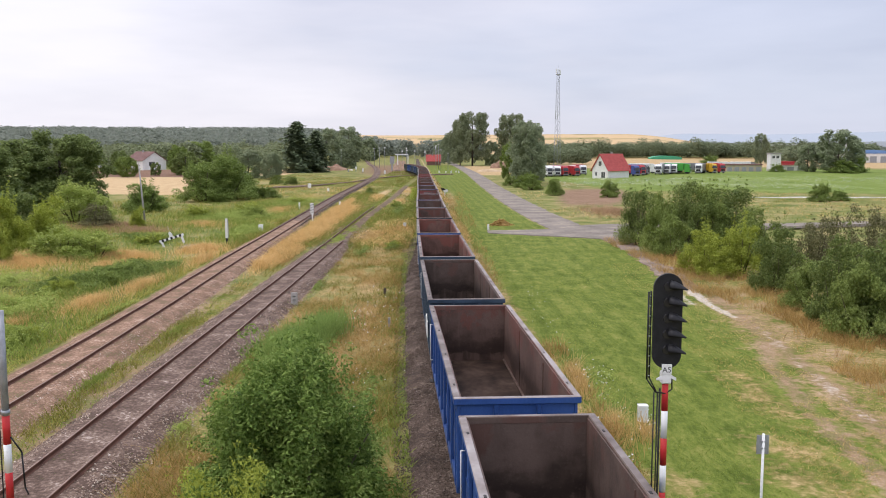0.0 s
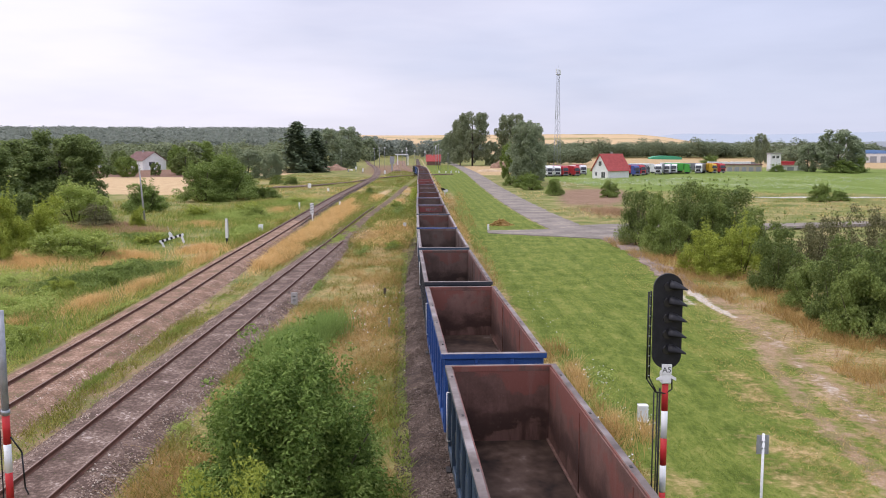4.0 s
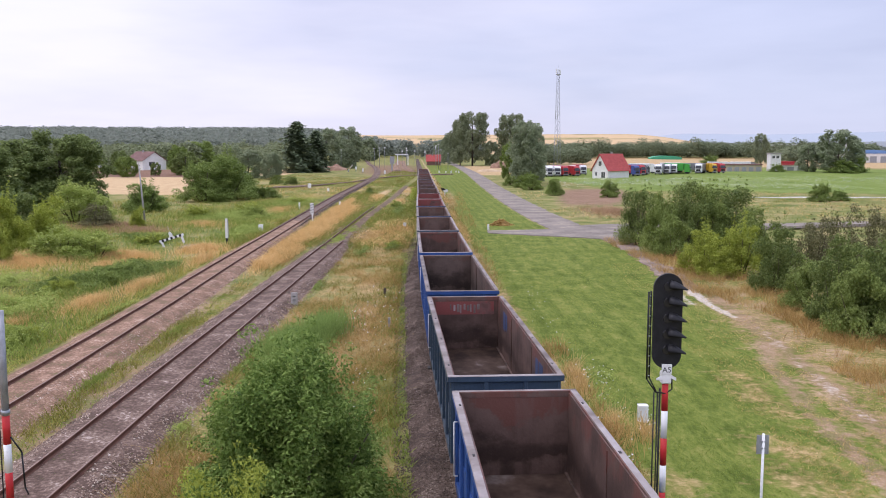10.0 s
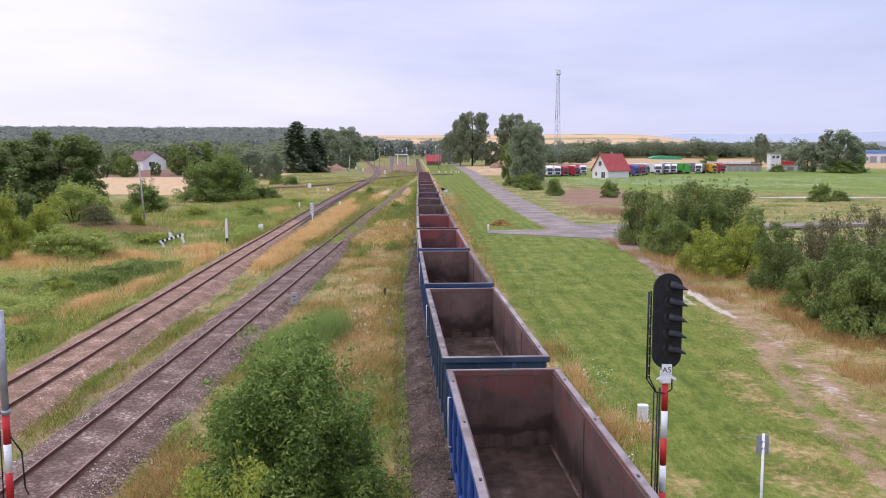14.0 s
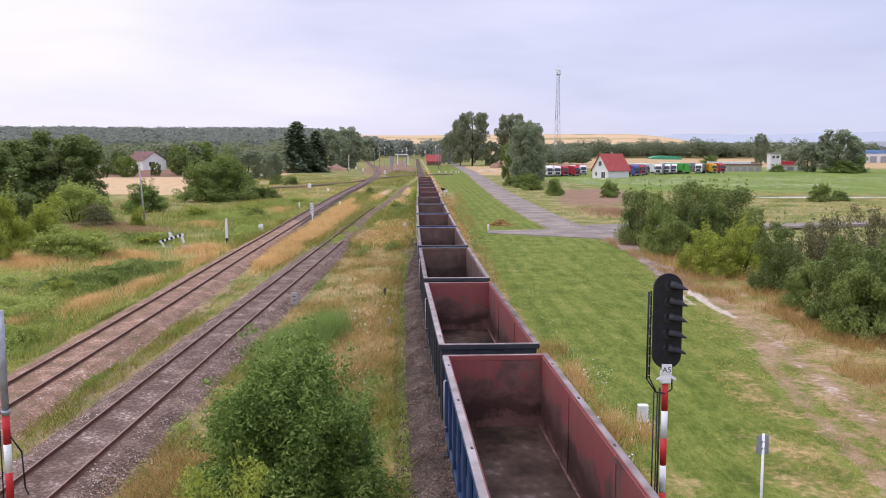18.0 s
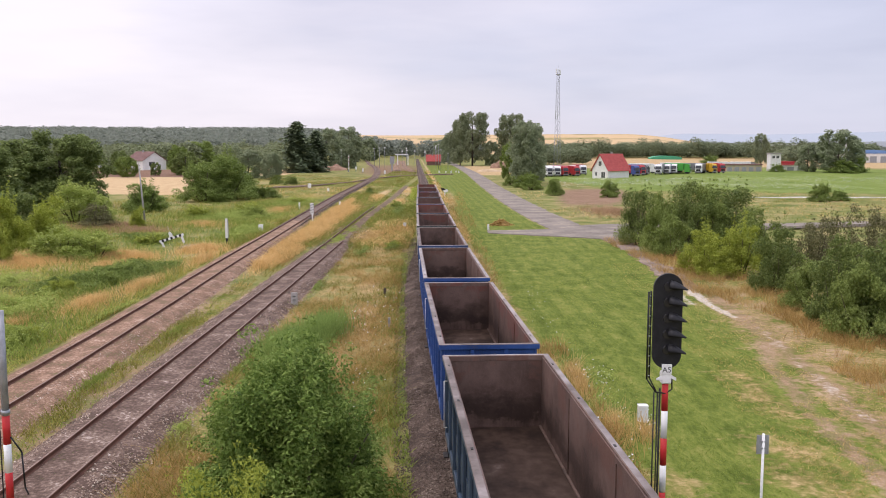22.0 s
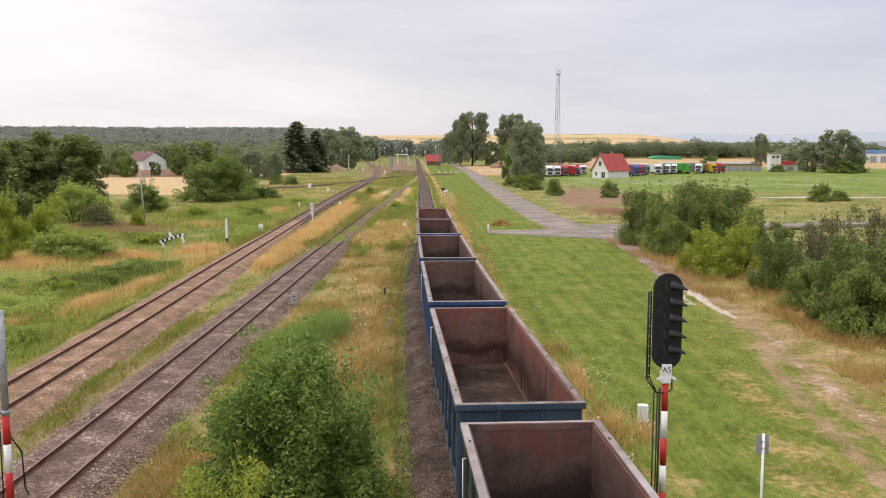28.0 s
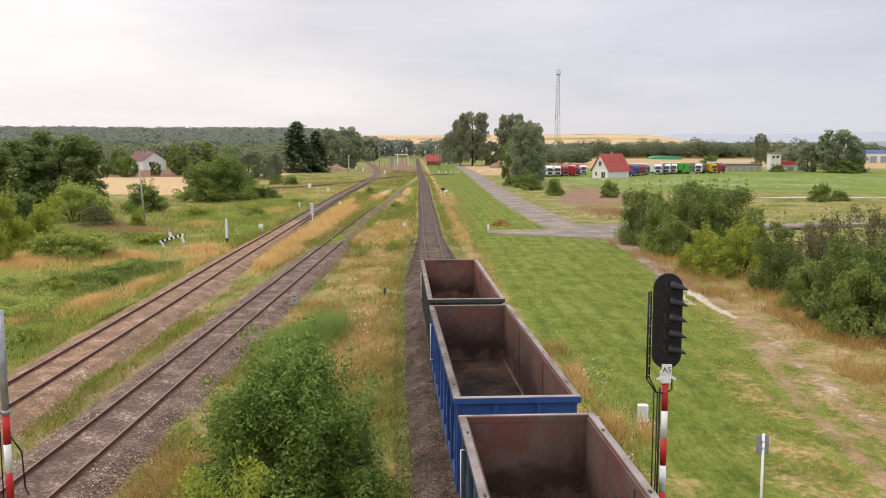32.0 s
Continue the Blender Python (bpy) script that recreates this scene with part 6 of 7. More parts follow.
sig = signal_mast(4.41, 17.2, -0.45, 4.62, 4.62)
tagged(sig, "black five-lamp railway signal on a red and white striped mast", "railway signal")
head = part("backboard", plate(capsule(0.285, 0.95), -0.035, 0.035), M["black"], sig)
head.matrix_basis = pose(0.0, -0.02, 5.87)
part("lamp_box", soft_box(-0.19, 0.19, 0.03, 0.26, 5.12, 6.62, 0.04, 2), M["black"], sig)
M["lens_dark"] = mat("unlit_signal_lens", [(0.3, (0.012, 0.012, 0.014)), (0.7, (0.03, 0.03, 0.034))], 4, 0.25, 0, 0, spec=0.5)
for k in range(5):
    z = 5.30 + 0.315 * k
    part("lens", tubes(((0, -0.055, z), (0, -0.075, z), 0.095, 0.09, 18)), M["lens_dark"], sig)
    # long hood over the lens, open below
    bm = bmesh.new()
    n = 12
    rows = []
    for d, rr, drop in ((-0.05, 0.125, 0.0), (-0.14, 0.110, 0.004), (-0.23, 0.082, 0.016), (-0.32, 0.046, 0.034), (-0.375, 0.022, 0.046)):
        rows.append([bm.verts.new((rr * math.cos(a), d, z + rr * math.sin(a) - drop)) for a in [math.radians(-12 + 204 * i / n) for i in range(n + 1)]])
    for a, b in zip(rows[:-1], rows[1:]):
        for i in range(n):
            bm.faces.new((a[i], a[i + 1], b[i + 1], b[i])).smooth = True
    hood = part("hood", bm, M["black"], sig)
    hood.matrix_basis = Matrix.Translation((0.0, -0.04, 0)) @ Matrix.Translation((0, 0, z)) @ Matrix.Rotation(radians(62), 4, "Z") @ Matrix.Translation((0, 0, -z))
    th = hood.modifiers.new("thickness", "SOLIDIFY")
    th.thickness = 0.008
board = part("name_plate", soft_box(-0.10, 0.10, -0.10, -0.085, 4.82, 5.02, 0.004), M["white"], sig, "white name plate lettered A5")
letters("A5", 0.155, M["black"], board, pose(0, -0.102, 4.905, 90, 0, 0))
part("collar", soft_box(-0.10, 0.10, -0.09, 0.09, 4.62, 4.86, 0.02), M["white"], sig)
for sx in (-1, 1):
    part("arrow_plate", plate([(sx * 0.06, 4.75), (sx * 0.19, 4.69), (sx * 0.19, 4.75), (sx * 0.1, 4.80)] if sx > 0 else [(sx * 0.06, 4.80), (sx * 0.2, 4.74), (sx * 0.2, 4.70), (sx * 0.06, 4.70)], -0.095, -0.085), M["white"], sig)
for k in range(9):
    part("ladder_rung", tubes(((-0.30, 0.1, 4.75 + 0.2 * k), (-0.37, 0.0, 4.75 + 0.2 * k), 0.016, 0.016, 5)), M["grey"], sig)
part("ladder_hoop", tubes(((-0.30, 0.1, 6.45), (-0.30, 0.1, 4.7), 0.019, 0.019, 6), ((-0.37, 0.0, 6.45), (-0.37, 0.0, 4.7), 0.019, 0.019, 6), ((-0.37, 0.0, 4.7), (-0.2, -0.05, 4.45), 0.016, 0.016, 6), ((-0.30, 0.1, 4.7), (-0.14, 0.1, 4.4), 0.014, 0.014, 6), ((-0.2, -0.05, 4.45), (0.0, -0.05, 4.42), 0.016, 0.016, 6), ((0.0, -0.05, 4.42), (0.13, -0.02, 4.5), 0.014, 0.014, 6), ((0.13, -0.02, 4.5), (0.13, 0, 4.75), 0.014, 0.014, 6)), M["black"], sig)
part("cable_pipe", tubes(((-0.09, 0.06, -0.4), (-0.09, 0.06, 4.5), 0.02, 0.02, 8)), M["black"], sig)

sig2 = signal_mast(-8.36, 16.5, -0.45, 6.2, 4.17, 0.07)
tagged(sig2, "red and white striped signal mast with a grey top", "railway signal")
part("foot_rail", tubes(((0.07, 0, 3.75), (0.27, 0, 3.45), 0.016, 0.016, 6), ((0.27, 0, 3.45), (0.30, 0, 2.75), 0.016, 0.016, 6), ((0.30, 0, 2.75), (0.36, 0, 2.6), 0.016, 0.016, 6)), M["black"], sig2)
part("mast_clamp", tubes(((0, 0, 4.2), (0, 0, 4.28), 0.085, 0.085, 12)), M["grey"], sig2)

sign = empty("sign_post", pose(7.45, 20.0, 0))
tagged(sign, "grey metal sign plate on a thin white post", "sign")
part("post", tubes(((0, 0, -0.5), (0, 0, 2.66), 0.032, 0.032, 10)), M["white"], sign)
part("sign_plate", soft_box(-0.145, 0.145, 0.03, 0.05, 2.16, 2.62, 0.006), M["grey"], sign, "back of a grey sheet sign")
part("clamp", boxes((-0.05, 0.05, -0.03, 0.03, 2.3, 2.34), (-0.05, 0.05, -0.03, 0.03, 2.46, 2.5)), M["grey"], sign)


def concrete_post(x, y, w, h, label, cap=True, material="white", d=None):
    t = empty("marker_post", pose(x, y, gz(x, y) - 0.05))
    tagged(t, label, "post")
    d = w * 0.8 if d is None else d
    part("shaft", soft_box(-w / 2, w / 2, -d / 2, d / 2, 0, h, w * 0.08, 2), M[material], t)
    if cap:
        part("top", soft_box(-w * 0.54, w * 0.54, -d * 0.54, d * 0.54, h - 0.02, h + w * 0.12, w * 0.06), M[material], t)
    return t


concrete_post(7.15, 30.9, 0.34, 0.62, "squat white concrete marker post in the grass")
concrete_post(-21.7, 105.3, 0.5, 0.8, "short white concrete marker post by the track")
concrete_post(-23.7, 146.3, 0.25, 1.1, "thin white marker post in the meadow", False)
concrete_post(-17.9, 153.7, 0.28, 0.8, "small white marker post in dry grass", False)
concrete_post(-33.7, 224.3, 0.8, 1.1, "white concrete block by the path")
concrete_post(-26.5, 205.0, 0.5, 0.7, "small white marker stone in the meadow")
concrete_post(-2.95, 47.9, 0.14, 0.55, "small pale marker stone beside the train", False, "concrete")
concrete_post(-3.9, 58.8, 0.16, 0.42, "stubby dark wooden stake in straw grass", False, "sleeper")
concrete_post(5.45, 106.2, 0.22, 0.75, "small white post at the road's end", False)
concrete_post(-4.75, 110.0, 0.35, 0.6, "white marker stone in green weeds")

# kilometre stone beside the siding
km = concrete_post(-9.3, 54.8, 0.40, 0.9, "grey concrete distance stone by the siding", False, "concrete", 0.14)
for r in range(2):
    part("lettering_bar", boxes((-0.09, 0.09, -0.076, -0.07, 0.42 + r * 0.2, 0.47 + r * 0.2)), M["steel_dark"], km)

# white board with black foot
wp = empty("marker_board", pose(-22.2, 90.7, gz(-22.2, 90.7)))
tagged(wp, "tall narrow white marker board with a black foot", "post")
part("foot", boxes((-0.1, 0.1, -0.06, 0.06, -0.1, 0.62)), M["black"], wp)
part("board", soft_box(-0.14, 0.1, -0.05, 0.03, 0.62, 2.65, 0.01), M["white"], wp)
part("edge", boxes((0.1, 0.17, -0.03, 0.05, 0.62, 2.6)), M["grey"], wp)
# banded indicator post
bp = empty("banded_post", pose(-17.55, 118.6, gz(-17.5, 118.6)))
tagged(bp, "white indicator post with black diagonal bands", "post")
part("pole", tubes(((0.1, 0, -0.1), (0.0, 0, 1.3), 0.07, 0.07, 8)), M["white"], bp)
part("board", soft_box(-0.25, 0.25, -0.03, 0.03, 1.05, 2.55, 0.008), M["white"], bp)
for k in range(4):
    part("band", plate([(-0.25, 1.15 + k * 0.34), (0.25, 1.34 + k * 0.34), (0.25, 1.44 + k * 0.34), (-0.25, 1.25 + k * 0.34)], -0.04, -0.032), M["black"], bp)

# buffer stop of a removed track: a slanting striped beam on two legs
bs = empty("buffer_stop", pose(-26.9, 88.2, gz(-26.9, 88.2) + 0.2, 0, -17, 10))
tagged(bs, "black and white striped buffer stop beam on short legs", "buffer stop")
for k in range(11):
    part("beam_stripe", boxes((-1.2 + k * 0.22, -0.98 + k * 0.22, -0.09, 0.09, 0.62, 0.86)), M["white" if k % 2 == 0 else "black"], bs)
for x in (-1.0, 1.0):
    part("leg", boxes((x - 0.1, x + 0.1, -0.08, 0.08, -0.1, 0.62)), M["white"], bs)
part("signal_disc", plate([(-0.16, 0.86), (0.16, 0.86), (0.2, 1.15), (0.05, 1.42), (-0.14, 1.34)], -0.04, 0.04), M["white"], bs)
part("lamp_rod", tubes(((0.02, 0, 1.3), (0.02, 0, 2.0), 0.02, 0.02, 6)), M["grey"], bs)
tagged(link("foundation_slab", soft_box(-26.0, -24.6, 86.6, 89.2, -0.62, -0.28, 0.05), M["asphalt"]), "low grey concrete slab in dry grass", "slab")

# leaning wooden pole
tp = empty("wooden_pole", pose(-37.3, 110.8, gz(-37.3, 110.8), 0, -4, 0))
tagged(tp, "thin leaning pale grey pole in the meadow", "pole")
part("pole", tubes(((0, 0, -0.3), (0, 0, 7.9), 0.13, 0.08, 9)), M["concrete"], tp)
part("insulator_pin", tubes(((-0.15, 0, 7.6), (0.15, 0, 7.6), 0.03, 0.03, 6)), M["steel_dark"], tp)

# dwarf shunting signal
dw = empty("dwarf_signal", pose(0.4, 183.6, gz(0.4, 183.6)))
tagged(dw, "low black and white shunting disc on a post", "signal")
part("post", tubes(((0, 0, -0.1), (0, 0, 1.0), 0.06, 0.06, 8)), M["white"], dw)
part("disc", plate([(-0.5, 1.25), (0.1, 0.95), (0.55, 1.05), (0.7, 1.35), (0.2, 1.6)], -0.04, 0.04), M["white"], dw)
part("black_arm", plate([(-0.9, 1.75), (-0.5, 1.25), (0.2, 1.5), (-0.3, 1.85)], -0.05, -0.042), M["black"], dw)


def lamp_post(x, y, h, arm=0.0):
    t = empty("lamp_post", pose(x, y, gz(x, y)))
    tagged(t, "grey steel lamp post with a white lamp head", "lamp post", "lamp posts of the station")
    part("pole", tubes(((0, 0, -0.2), (0, 0, h), 0.12, 0.07, 8)), M["grey"], t)
    part("lamp_head", soft_box(-0.45 - arm, 0.45, -0.25, 0.25, h - 0.02, h + 0.3, 0.05), M["white"], t)
    return t


for x, y, h in ((-49.9, 436.8, 9.6), (2.2, 391.9, 7.9), (-2.2, 436.8, 12.0), (-3.4, 440, 11.4), (-1.0, 425, 9.5), (-33.5, 470, 10.5), (-31.0, 475, 10.5), (-40, 520, 10), (-21, 520, 9)):
    lamp_post(x, y, h)
# level crossing barrier beside the bend; its arm rises once the train's head is past
barrier = empty("crossing_barrier", pose(-41.2, 388.0, gz(-41.2, 388.0), 0, 0, -69.4))
tagged(barrier, "level crossing barrier with a pale red-banded arm", "barrier")
part("pedestal", soft_box(-0.22, 0.22, -0.3, 0.12, -0.2, 1.15, 0.04), M["grey"], barrier)
barrier_arm = part("arm", soft_box(-1.1, 6.2, 0.10, 0.30, -0.22, 0.22, 0.03), M["white"], barrier, "pale barrier arm with faded red bands")
part("counterweight", soft_box(-1.5, -0.8, 0.1, 0.32, -0.3, 0.26, 0.04), M["steel_dark"], barrier_arm)
for k in range(3):
    part("red_band", soft_box(1.4 + k * 1.8, 1.7 + k * 1.8, 0.092, 0.308, -0.228, 0.228, 0.004), M["red"], barrier_arm)
BARRIER = [(0, 0), (8.0, 0), (8.5, 4), (9.0, 10), (10.0, 20), (11.0, 31), (12.5, 50), (14.5, 75), (16.0, 87), (17.0, 90), (32.0, 90)]


def white_signal(x, y, h):
    t = empty("station_signal", pose(x, y, gz(x, y)))
    tagged(t, "distant slim signal with a white board", "signal", "signals at the station throat")
    part("mast", tubes(((0, 0, -0.2), (0, 0, h), 0.13, 0.13, 8)), M["grey"], t)
    part("board", soft_box(-0.3, 0.3, -0.12, 0.12, h - 1.25, h, 0.03), M["white"], t)
    return t


for x, y, h in ((-24.0, 415, 6.0), (-23.0, 560, 11.0), (-18.3, 580, 9.5), (-10.5, 520, 9.0), (-27, 590, 9.0), (-4.2, 520, 11.5), (-33.5, 372, 1.8), (-38.6, 395, 2.2), (-23, 352, 1.4)):
    white_signal(x, y, h)
gan = empty("station_gantry", pose(-28.5, 560, gz(-28.5, 560)))
tagged(gan, "white steel gantry at the station throat", "gantry")
for x in (0, 6.5):
    part("leg", boxes((x - 0.25, x + 0.25, -0.25, 0.25, -0.3, 6.6)), M["white"], gan)
part("beam", boxes((-1.5, 6.75, -0.3, 0.3, 6.3, 7.0)), M["white"], gan)
cab = empty("relay_cabinet", pose(-23.4, 410, gz(-23.4, 410)))
tagged(cab, "grey-blue trackside relay cabinet on a post", "cabinet")
part("body", boxes((-1.0, 1.0, -0.4, 0.4, 3.2, 6.6)), M["grey"], cab)
part("post", boxes((-0.3, 0.3, -0.2, 0.2, -0.3, 3.2)), M["grey"], cab)

# path across the tracks at the station throat
bm = bmesh.new()
pp = [(-43, 224), (-35, 233), (-26.5, 262), (-24, 285), (-17, 318), (-12, 330), (-4, 340), (4, 347)]
rows = [[bm.verts.new((x, y - 3.4, -0.52)), bm.verts.new((x, y - 3.2, -0.10)), bm.verts.new((x, y + 3.2, -0.10)), bm.verts.new((x, y + 3.4, -0.52))] for x, y in pp]
for a, b in zip(rows[:-1], rows[1:]):
    for i in range(3):
        bm.faces.new((a[i], b[i], b[i + 1], a[i + 1]))
tagged(link("crossing_path", bm, M["ballast_dark"]), "dark cinder path crossing the tracks", "path", kind="structure")
# second pair of tracks in the station
STATION = [(400, -20.5), (500, -26.0), (620, -31.5), (760, -37.5)]
STATION_B = [(372, -12.0), (430, -17.0), (560, -25.0), (760, -34)]
railway("station_track", STATION, 400, 760, 760, M["ballast"], M["sleeper"], "rusty station track curving towards the sidings", (402, 404))
railway("station_track", STATION_B, 372, 760, 760, M["ballast"], M["sleeper"], "worn station track beside the main line", (374, 376))

# white boundary stones by the platform
for x, y, h in ((-1.6, 372, 1.1), (1.2, 379, 0.7), (3.4, 371, 1.0), (5.6, 381, 0.6), (6.6, 374, 0.8)):
    concrete_post(x, y, 0.55, h, "white painted stone by the platform", False)
rng = np.random.default_rng(9)
hc = np.stack([rng.normal(0, 0.62, 900), rng.normal(0, 0.5, 900), np.zeros(900)], 1)
hc[:, 2] = 0.75 * np.exp(-(hc[:, 0] ** 2 + hc[:, 1] ** 2) / 0.9) * rng.random(900)
hv, hf = leaf_cards(hc, np.tile([0.0, 0.0, 1.0], (900, 1)), 0.3, rng, 0.12)
hp = tagged(new("straw_heap", mesh_np("straw_heap", hv, hf, M["grass_gold"])), "heap of dry mown grass on the lawn", "heap")
hp.matrix_basis = pose(7.4, 113.5, gz(7.4, 113.5) + 0.02)



def earth_heap(x, y, w, d, h, material, label):
    """A tipped heap with an uneven back."""
    bm = bmesh.new()
    n, m = 18, 10
    rows = []
    for j in range(m + 1):
        v = -1 + 2 * j / m
        row = []
        for i in range(n + 1):
            u = -1 + 2 * i / n
            k = max(0.0, 1 - u * u * 0.9 - v * v) ** 0.6
            z = h * k * (0.75 + 0.35 * noise.noise(Vector((u * 2.2 + x, v * 1.7, y)))) + 0.12 * noise.noise(Vector((u * 7, v * 7, x)))
            row.append(bm.verts.new((u * w / 2, v * d / 2, z - 0.15)))
        rows.append(row)
    for a, b in zip(rows[:-1], rows[1:]):
        for i in range(n):
            bm.faces.new((a[i], a[i + 1], b[i + 1], b[i])).smooth = True
    ob = link("earth_heap", bm, material)
    ob.matrix_basis = pose(x, y, gz(x, y))
    return tagged(ob, label, "heap")


M["soil"] = mat("dry_reddish_soil", [(0.3, (0.15, 0.085, 0.055)), (0.5, (0.25, 0.15, 0.10)), (0.7, (0.36, 0.24, 0.165))], 0.5, 0.95, 0, 0.6, 4, bump_dist=0.1)
M["sand"] = mat("pale_sandy_soil", [(0.3, (0.36, 0.26, 0.15)), (0.7, (0.56, 0.43, 0.28))], 0.5, 0.95, 0, 0.5, 4, bump_dist=0.1)
earth_heap(-52.0, 424, 13, 9, 3.6, M["soil"], "low reddish earth bank beside the bend")
earth_heap(30.5, 470, 11, 8, 4.6, M["soil"], "brown earth heap behind the poplars")
earth_heap(20.5, 395, 11, 6, 1.7, M["sand"], "pale sandy heap beside the road")

# ---- buildings ----
def window(parent, x0, x1, z0, z1, y, outward, frame_mat="white"):
    s = 0.02 * outward
    w = part("window", boxes((x0, x1, *sorted((y, y + s * 2)), z0, z1)), M[frame_mat], parent)
    part("pane", boxes((x0 + 0.12, x1 - 0.12, *sorted((y + s * 1.5, y + s * 3)), z0 + 0.12, z1 - 0.12)), M["glass"], w)
    part("mullion", boxes(((x0 + x1) / 2 - 0.06, (x0 + x1) / 2 + 0.06, *sorted((y + s * 2.5, y + s * 4)), z0 + 0.1, z1 - 0.1)), M[frame_mat], w)
    return w


def gable_house(name, x, y, w, d, eave, ridge, turn, wall, roof, label, windows=(), over=0.5):
    """Gable towards -y in its own space."""
    t = empty(name, Matrix.Translation((x, y, gz(x, y))) @ pose(0, 0, 0, 0, 0, turn))
    tagged(t, label, "house")
    hw = w / 2
    bm = plate([(-hw, -0.5), (hw, -0.5), (hw, eave), (0, ridge - 0.15), (-hw, eave)], 0, d)
    part("wall", bm, wall, t)
    for s in (-1, 1):
        k = (ridge - eave) / hw
        pts = [(0, ridge), (s * (hw + over), eave - over * k), (s * (hw + over), eave - over * k + 0.22), (0, ridge + 0.22)]
        rf = part("roof", plate(pts, -over, d + over), roof, t)
        # courses of tiles
        for c in range(8):
            f = (c + 0.6) / 8.5
            px, pz = s * (hw + over) * f, ridge + 0.22 - (ridge - eave + over * k) * f
            part("tile_course", boxes((*sorted((px - 0.12, px + 0.12)), -over, d + over, pz + 0.01, pz + 0.06)), roof, rf)
    part("chimney", boxes((-0.9, -0.3, d * 0.55, d * 0.55 + 0.7, ridge - 1.2, ridge + 0.9)), M["concrete"], t)
    for x0, x1, z0, z1 in windows:
        window(t, x0, x1, z0, z1, 0, -1)
    return t


gable_house("house", 54.5, 309, 7.2, 11.0, 3.1, 8.2, -52, M["plaster"], M["tile_red"], "white gabled house with a bright red tiled roof", [(-0.75, 0.75, 4.1, 5.9), (-2.4, -1.2, 0.7, 2.2), (0.6, 2.4, 0.0, 2.2)])
gable_house("house", -137.5, 425, 12.5, 15, 4.4, 8.4, 50, M["plaster"], M["tile_brown"], "white house with a low brown tiled roof in trees", [(-3.2, 0.2, 1.6, 3.8), (1.4, 3.2, 0.3, 2.6)])
gable_house("house", -187, 490, 6.5, 8, 3.0, 5.2, 30, M["plaster"], M["tile_brown"], "small white house half hidden by trees", [(-1.4, 1.4, 1, 2.4)])
gable_house("house", -262, 760, 9, 10, 5, 9.5, 30, M["plaster"], M["tile_brown"], "distant white house among dark trees", [(-1.4, 1.4, 1, 2.4)])
gable_house("house", -240, 770, 8, 10, 4, 7.5, -30, M["plaster"], M["tile_brown"], "far white house among trees", [(-1.4, 1.4, 1, 2.4)])
gable_house("station_building", -1.6, 556, 9.0, 8.5, 2.7, 6.4, 90, M["tile_brown"], M["tile_red"], "small brick station building with a red roof", [(-2.8, -1.4, 0.8, 2.4), (1.0, 2.6, 0.8, 2.4)])


def hall(name, x, y, w, d, h, wall, roof, label, turn=0, crown=0.0, doors=0):
    t = empty(name, Matrix.Translation((x, y, gz(x, y))) @ pose(0, 0, 0, 0, 0, turn))
    tagged(t, label, "building")
    part("wall", boxes((-w / 2, w / 2, 0, d, -0.5, h)), wall, t)
    if crown:
        n = 8
        pts = [(-w / 2 - 0.3, h + 0.02)] + [(w * (-0.5 + i / n), h + 0.02 + crown * math.sin(math.pi * i / n) ** 0.6 + 0.2) for i in range(n + 1)] + [(w / 2 + 0.3, h + 0.02)]
        part("roof", plate(pts, -0.3, d + 0.3), roof, t)
    else:
        part("roof", boxes((-w / 2 - 0.4, w / 2 + 0.4, -0.4, d + 0.4, h + 0.01, h + 0.5)), roof, t)
    for k in range(doors):
        xx = -w / 2 + w * (k + 0.5) / doors
        part("door", boxes((xx - w / doors * 0.32, xx + w / doors * 0.32, -0.06, -0.01, 0, h * 0.7)), M["grey"], t)
    return t


M["beige"] = mat("beige_render", [(0.3, (0.42, 0.36, 0.26)), (0.7, (0.55, 0.48, 0.36))], 1, 0.85, 0, 0.1)
hall("workshop", 134.5, 398, 16, 9, 2.9, M["beige"], M["tile_brown"], "long low beige workshop with a flat brown roof", 0, 0, 5)
tw = hall("concrete_tower", 149.3, 400, 4.6, 4.6, 7.6, M["plaster"], M["concrete"], "square pale concrete tower block", 0)
for xx in (-1.6, 0.2):
    window(tw, xx, xx + 1.2, 5.6, 6.8, 0, -1, "concrete")
hall("shed", 158, 405, 14, 7, 2.4, M["plaster"], M["tile_red"], "low white shed with a red roof", 0, 0, 3)
hall("tunnel_hall", 227, 905, 31, 16, 1.6, M["tarmac_green"], M["tarmac_green"], "long green arched sheet hall in the fields", 0, 1.9)
hall("factory_hall", 305, 640, 46, 30, 6.5, M["plaster"], M["blue_sheet"], "long white factory hall with a blue roof", 0, 2.5, 6)
hall("factory_hall", 387, 1000, 29, 26, 13.5, M["plaster"], M["plaster"], "distant white factory hall", 0, 2, 6)
hall("factory_hall", 415, 1004, 24, 26, 12.5, M["plaster"], M["blue_sheet"], "distant hall with a pale blue roof", 0, 2, 6)
ch = empty("chimney_stack", pose(289, 640, gz(289, 640)))
tagged(ch, "grey factory chimney stack", "chimney")
part("shaft", tubes(((0, 0, -1), (0, 0, 15), 0.9, 0.7, 12)), M["concrete"], ch)

# lattice mast
ms = empty("lattice_mast", pose(55.0, 430, gz(55, 430)))
tagged(ms, "tall grey steel lattice telecom mast", "mast")


def mast_leg(s, z):
    r = 1.9 + (0.62 - 1.9) * min(1, z / 46)
    a = 2 * math.pi * s / 3 + 0.4
    return (r * math.cos(a), r * math.sin(a), z)


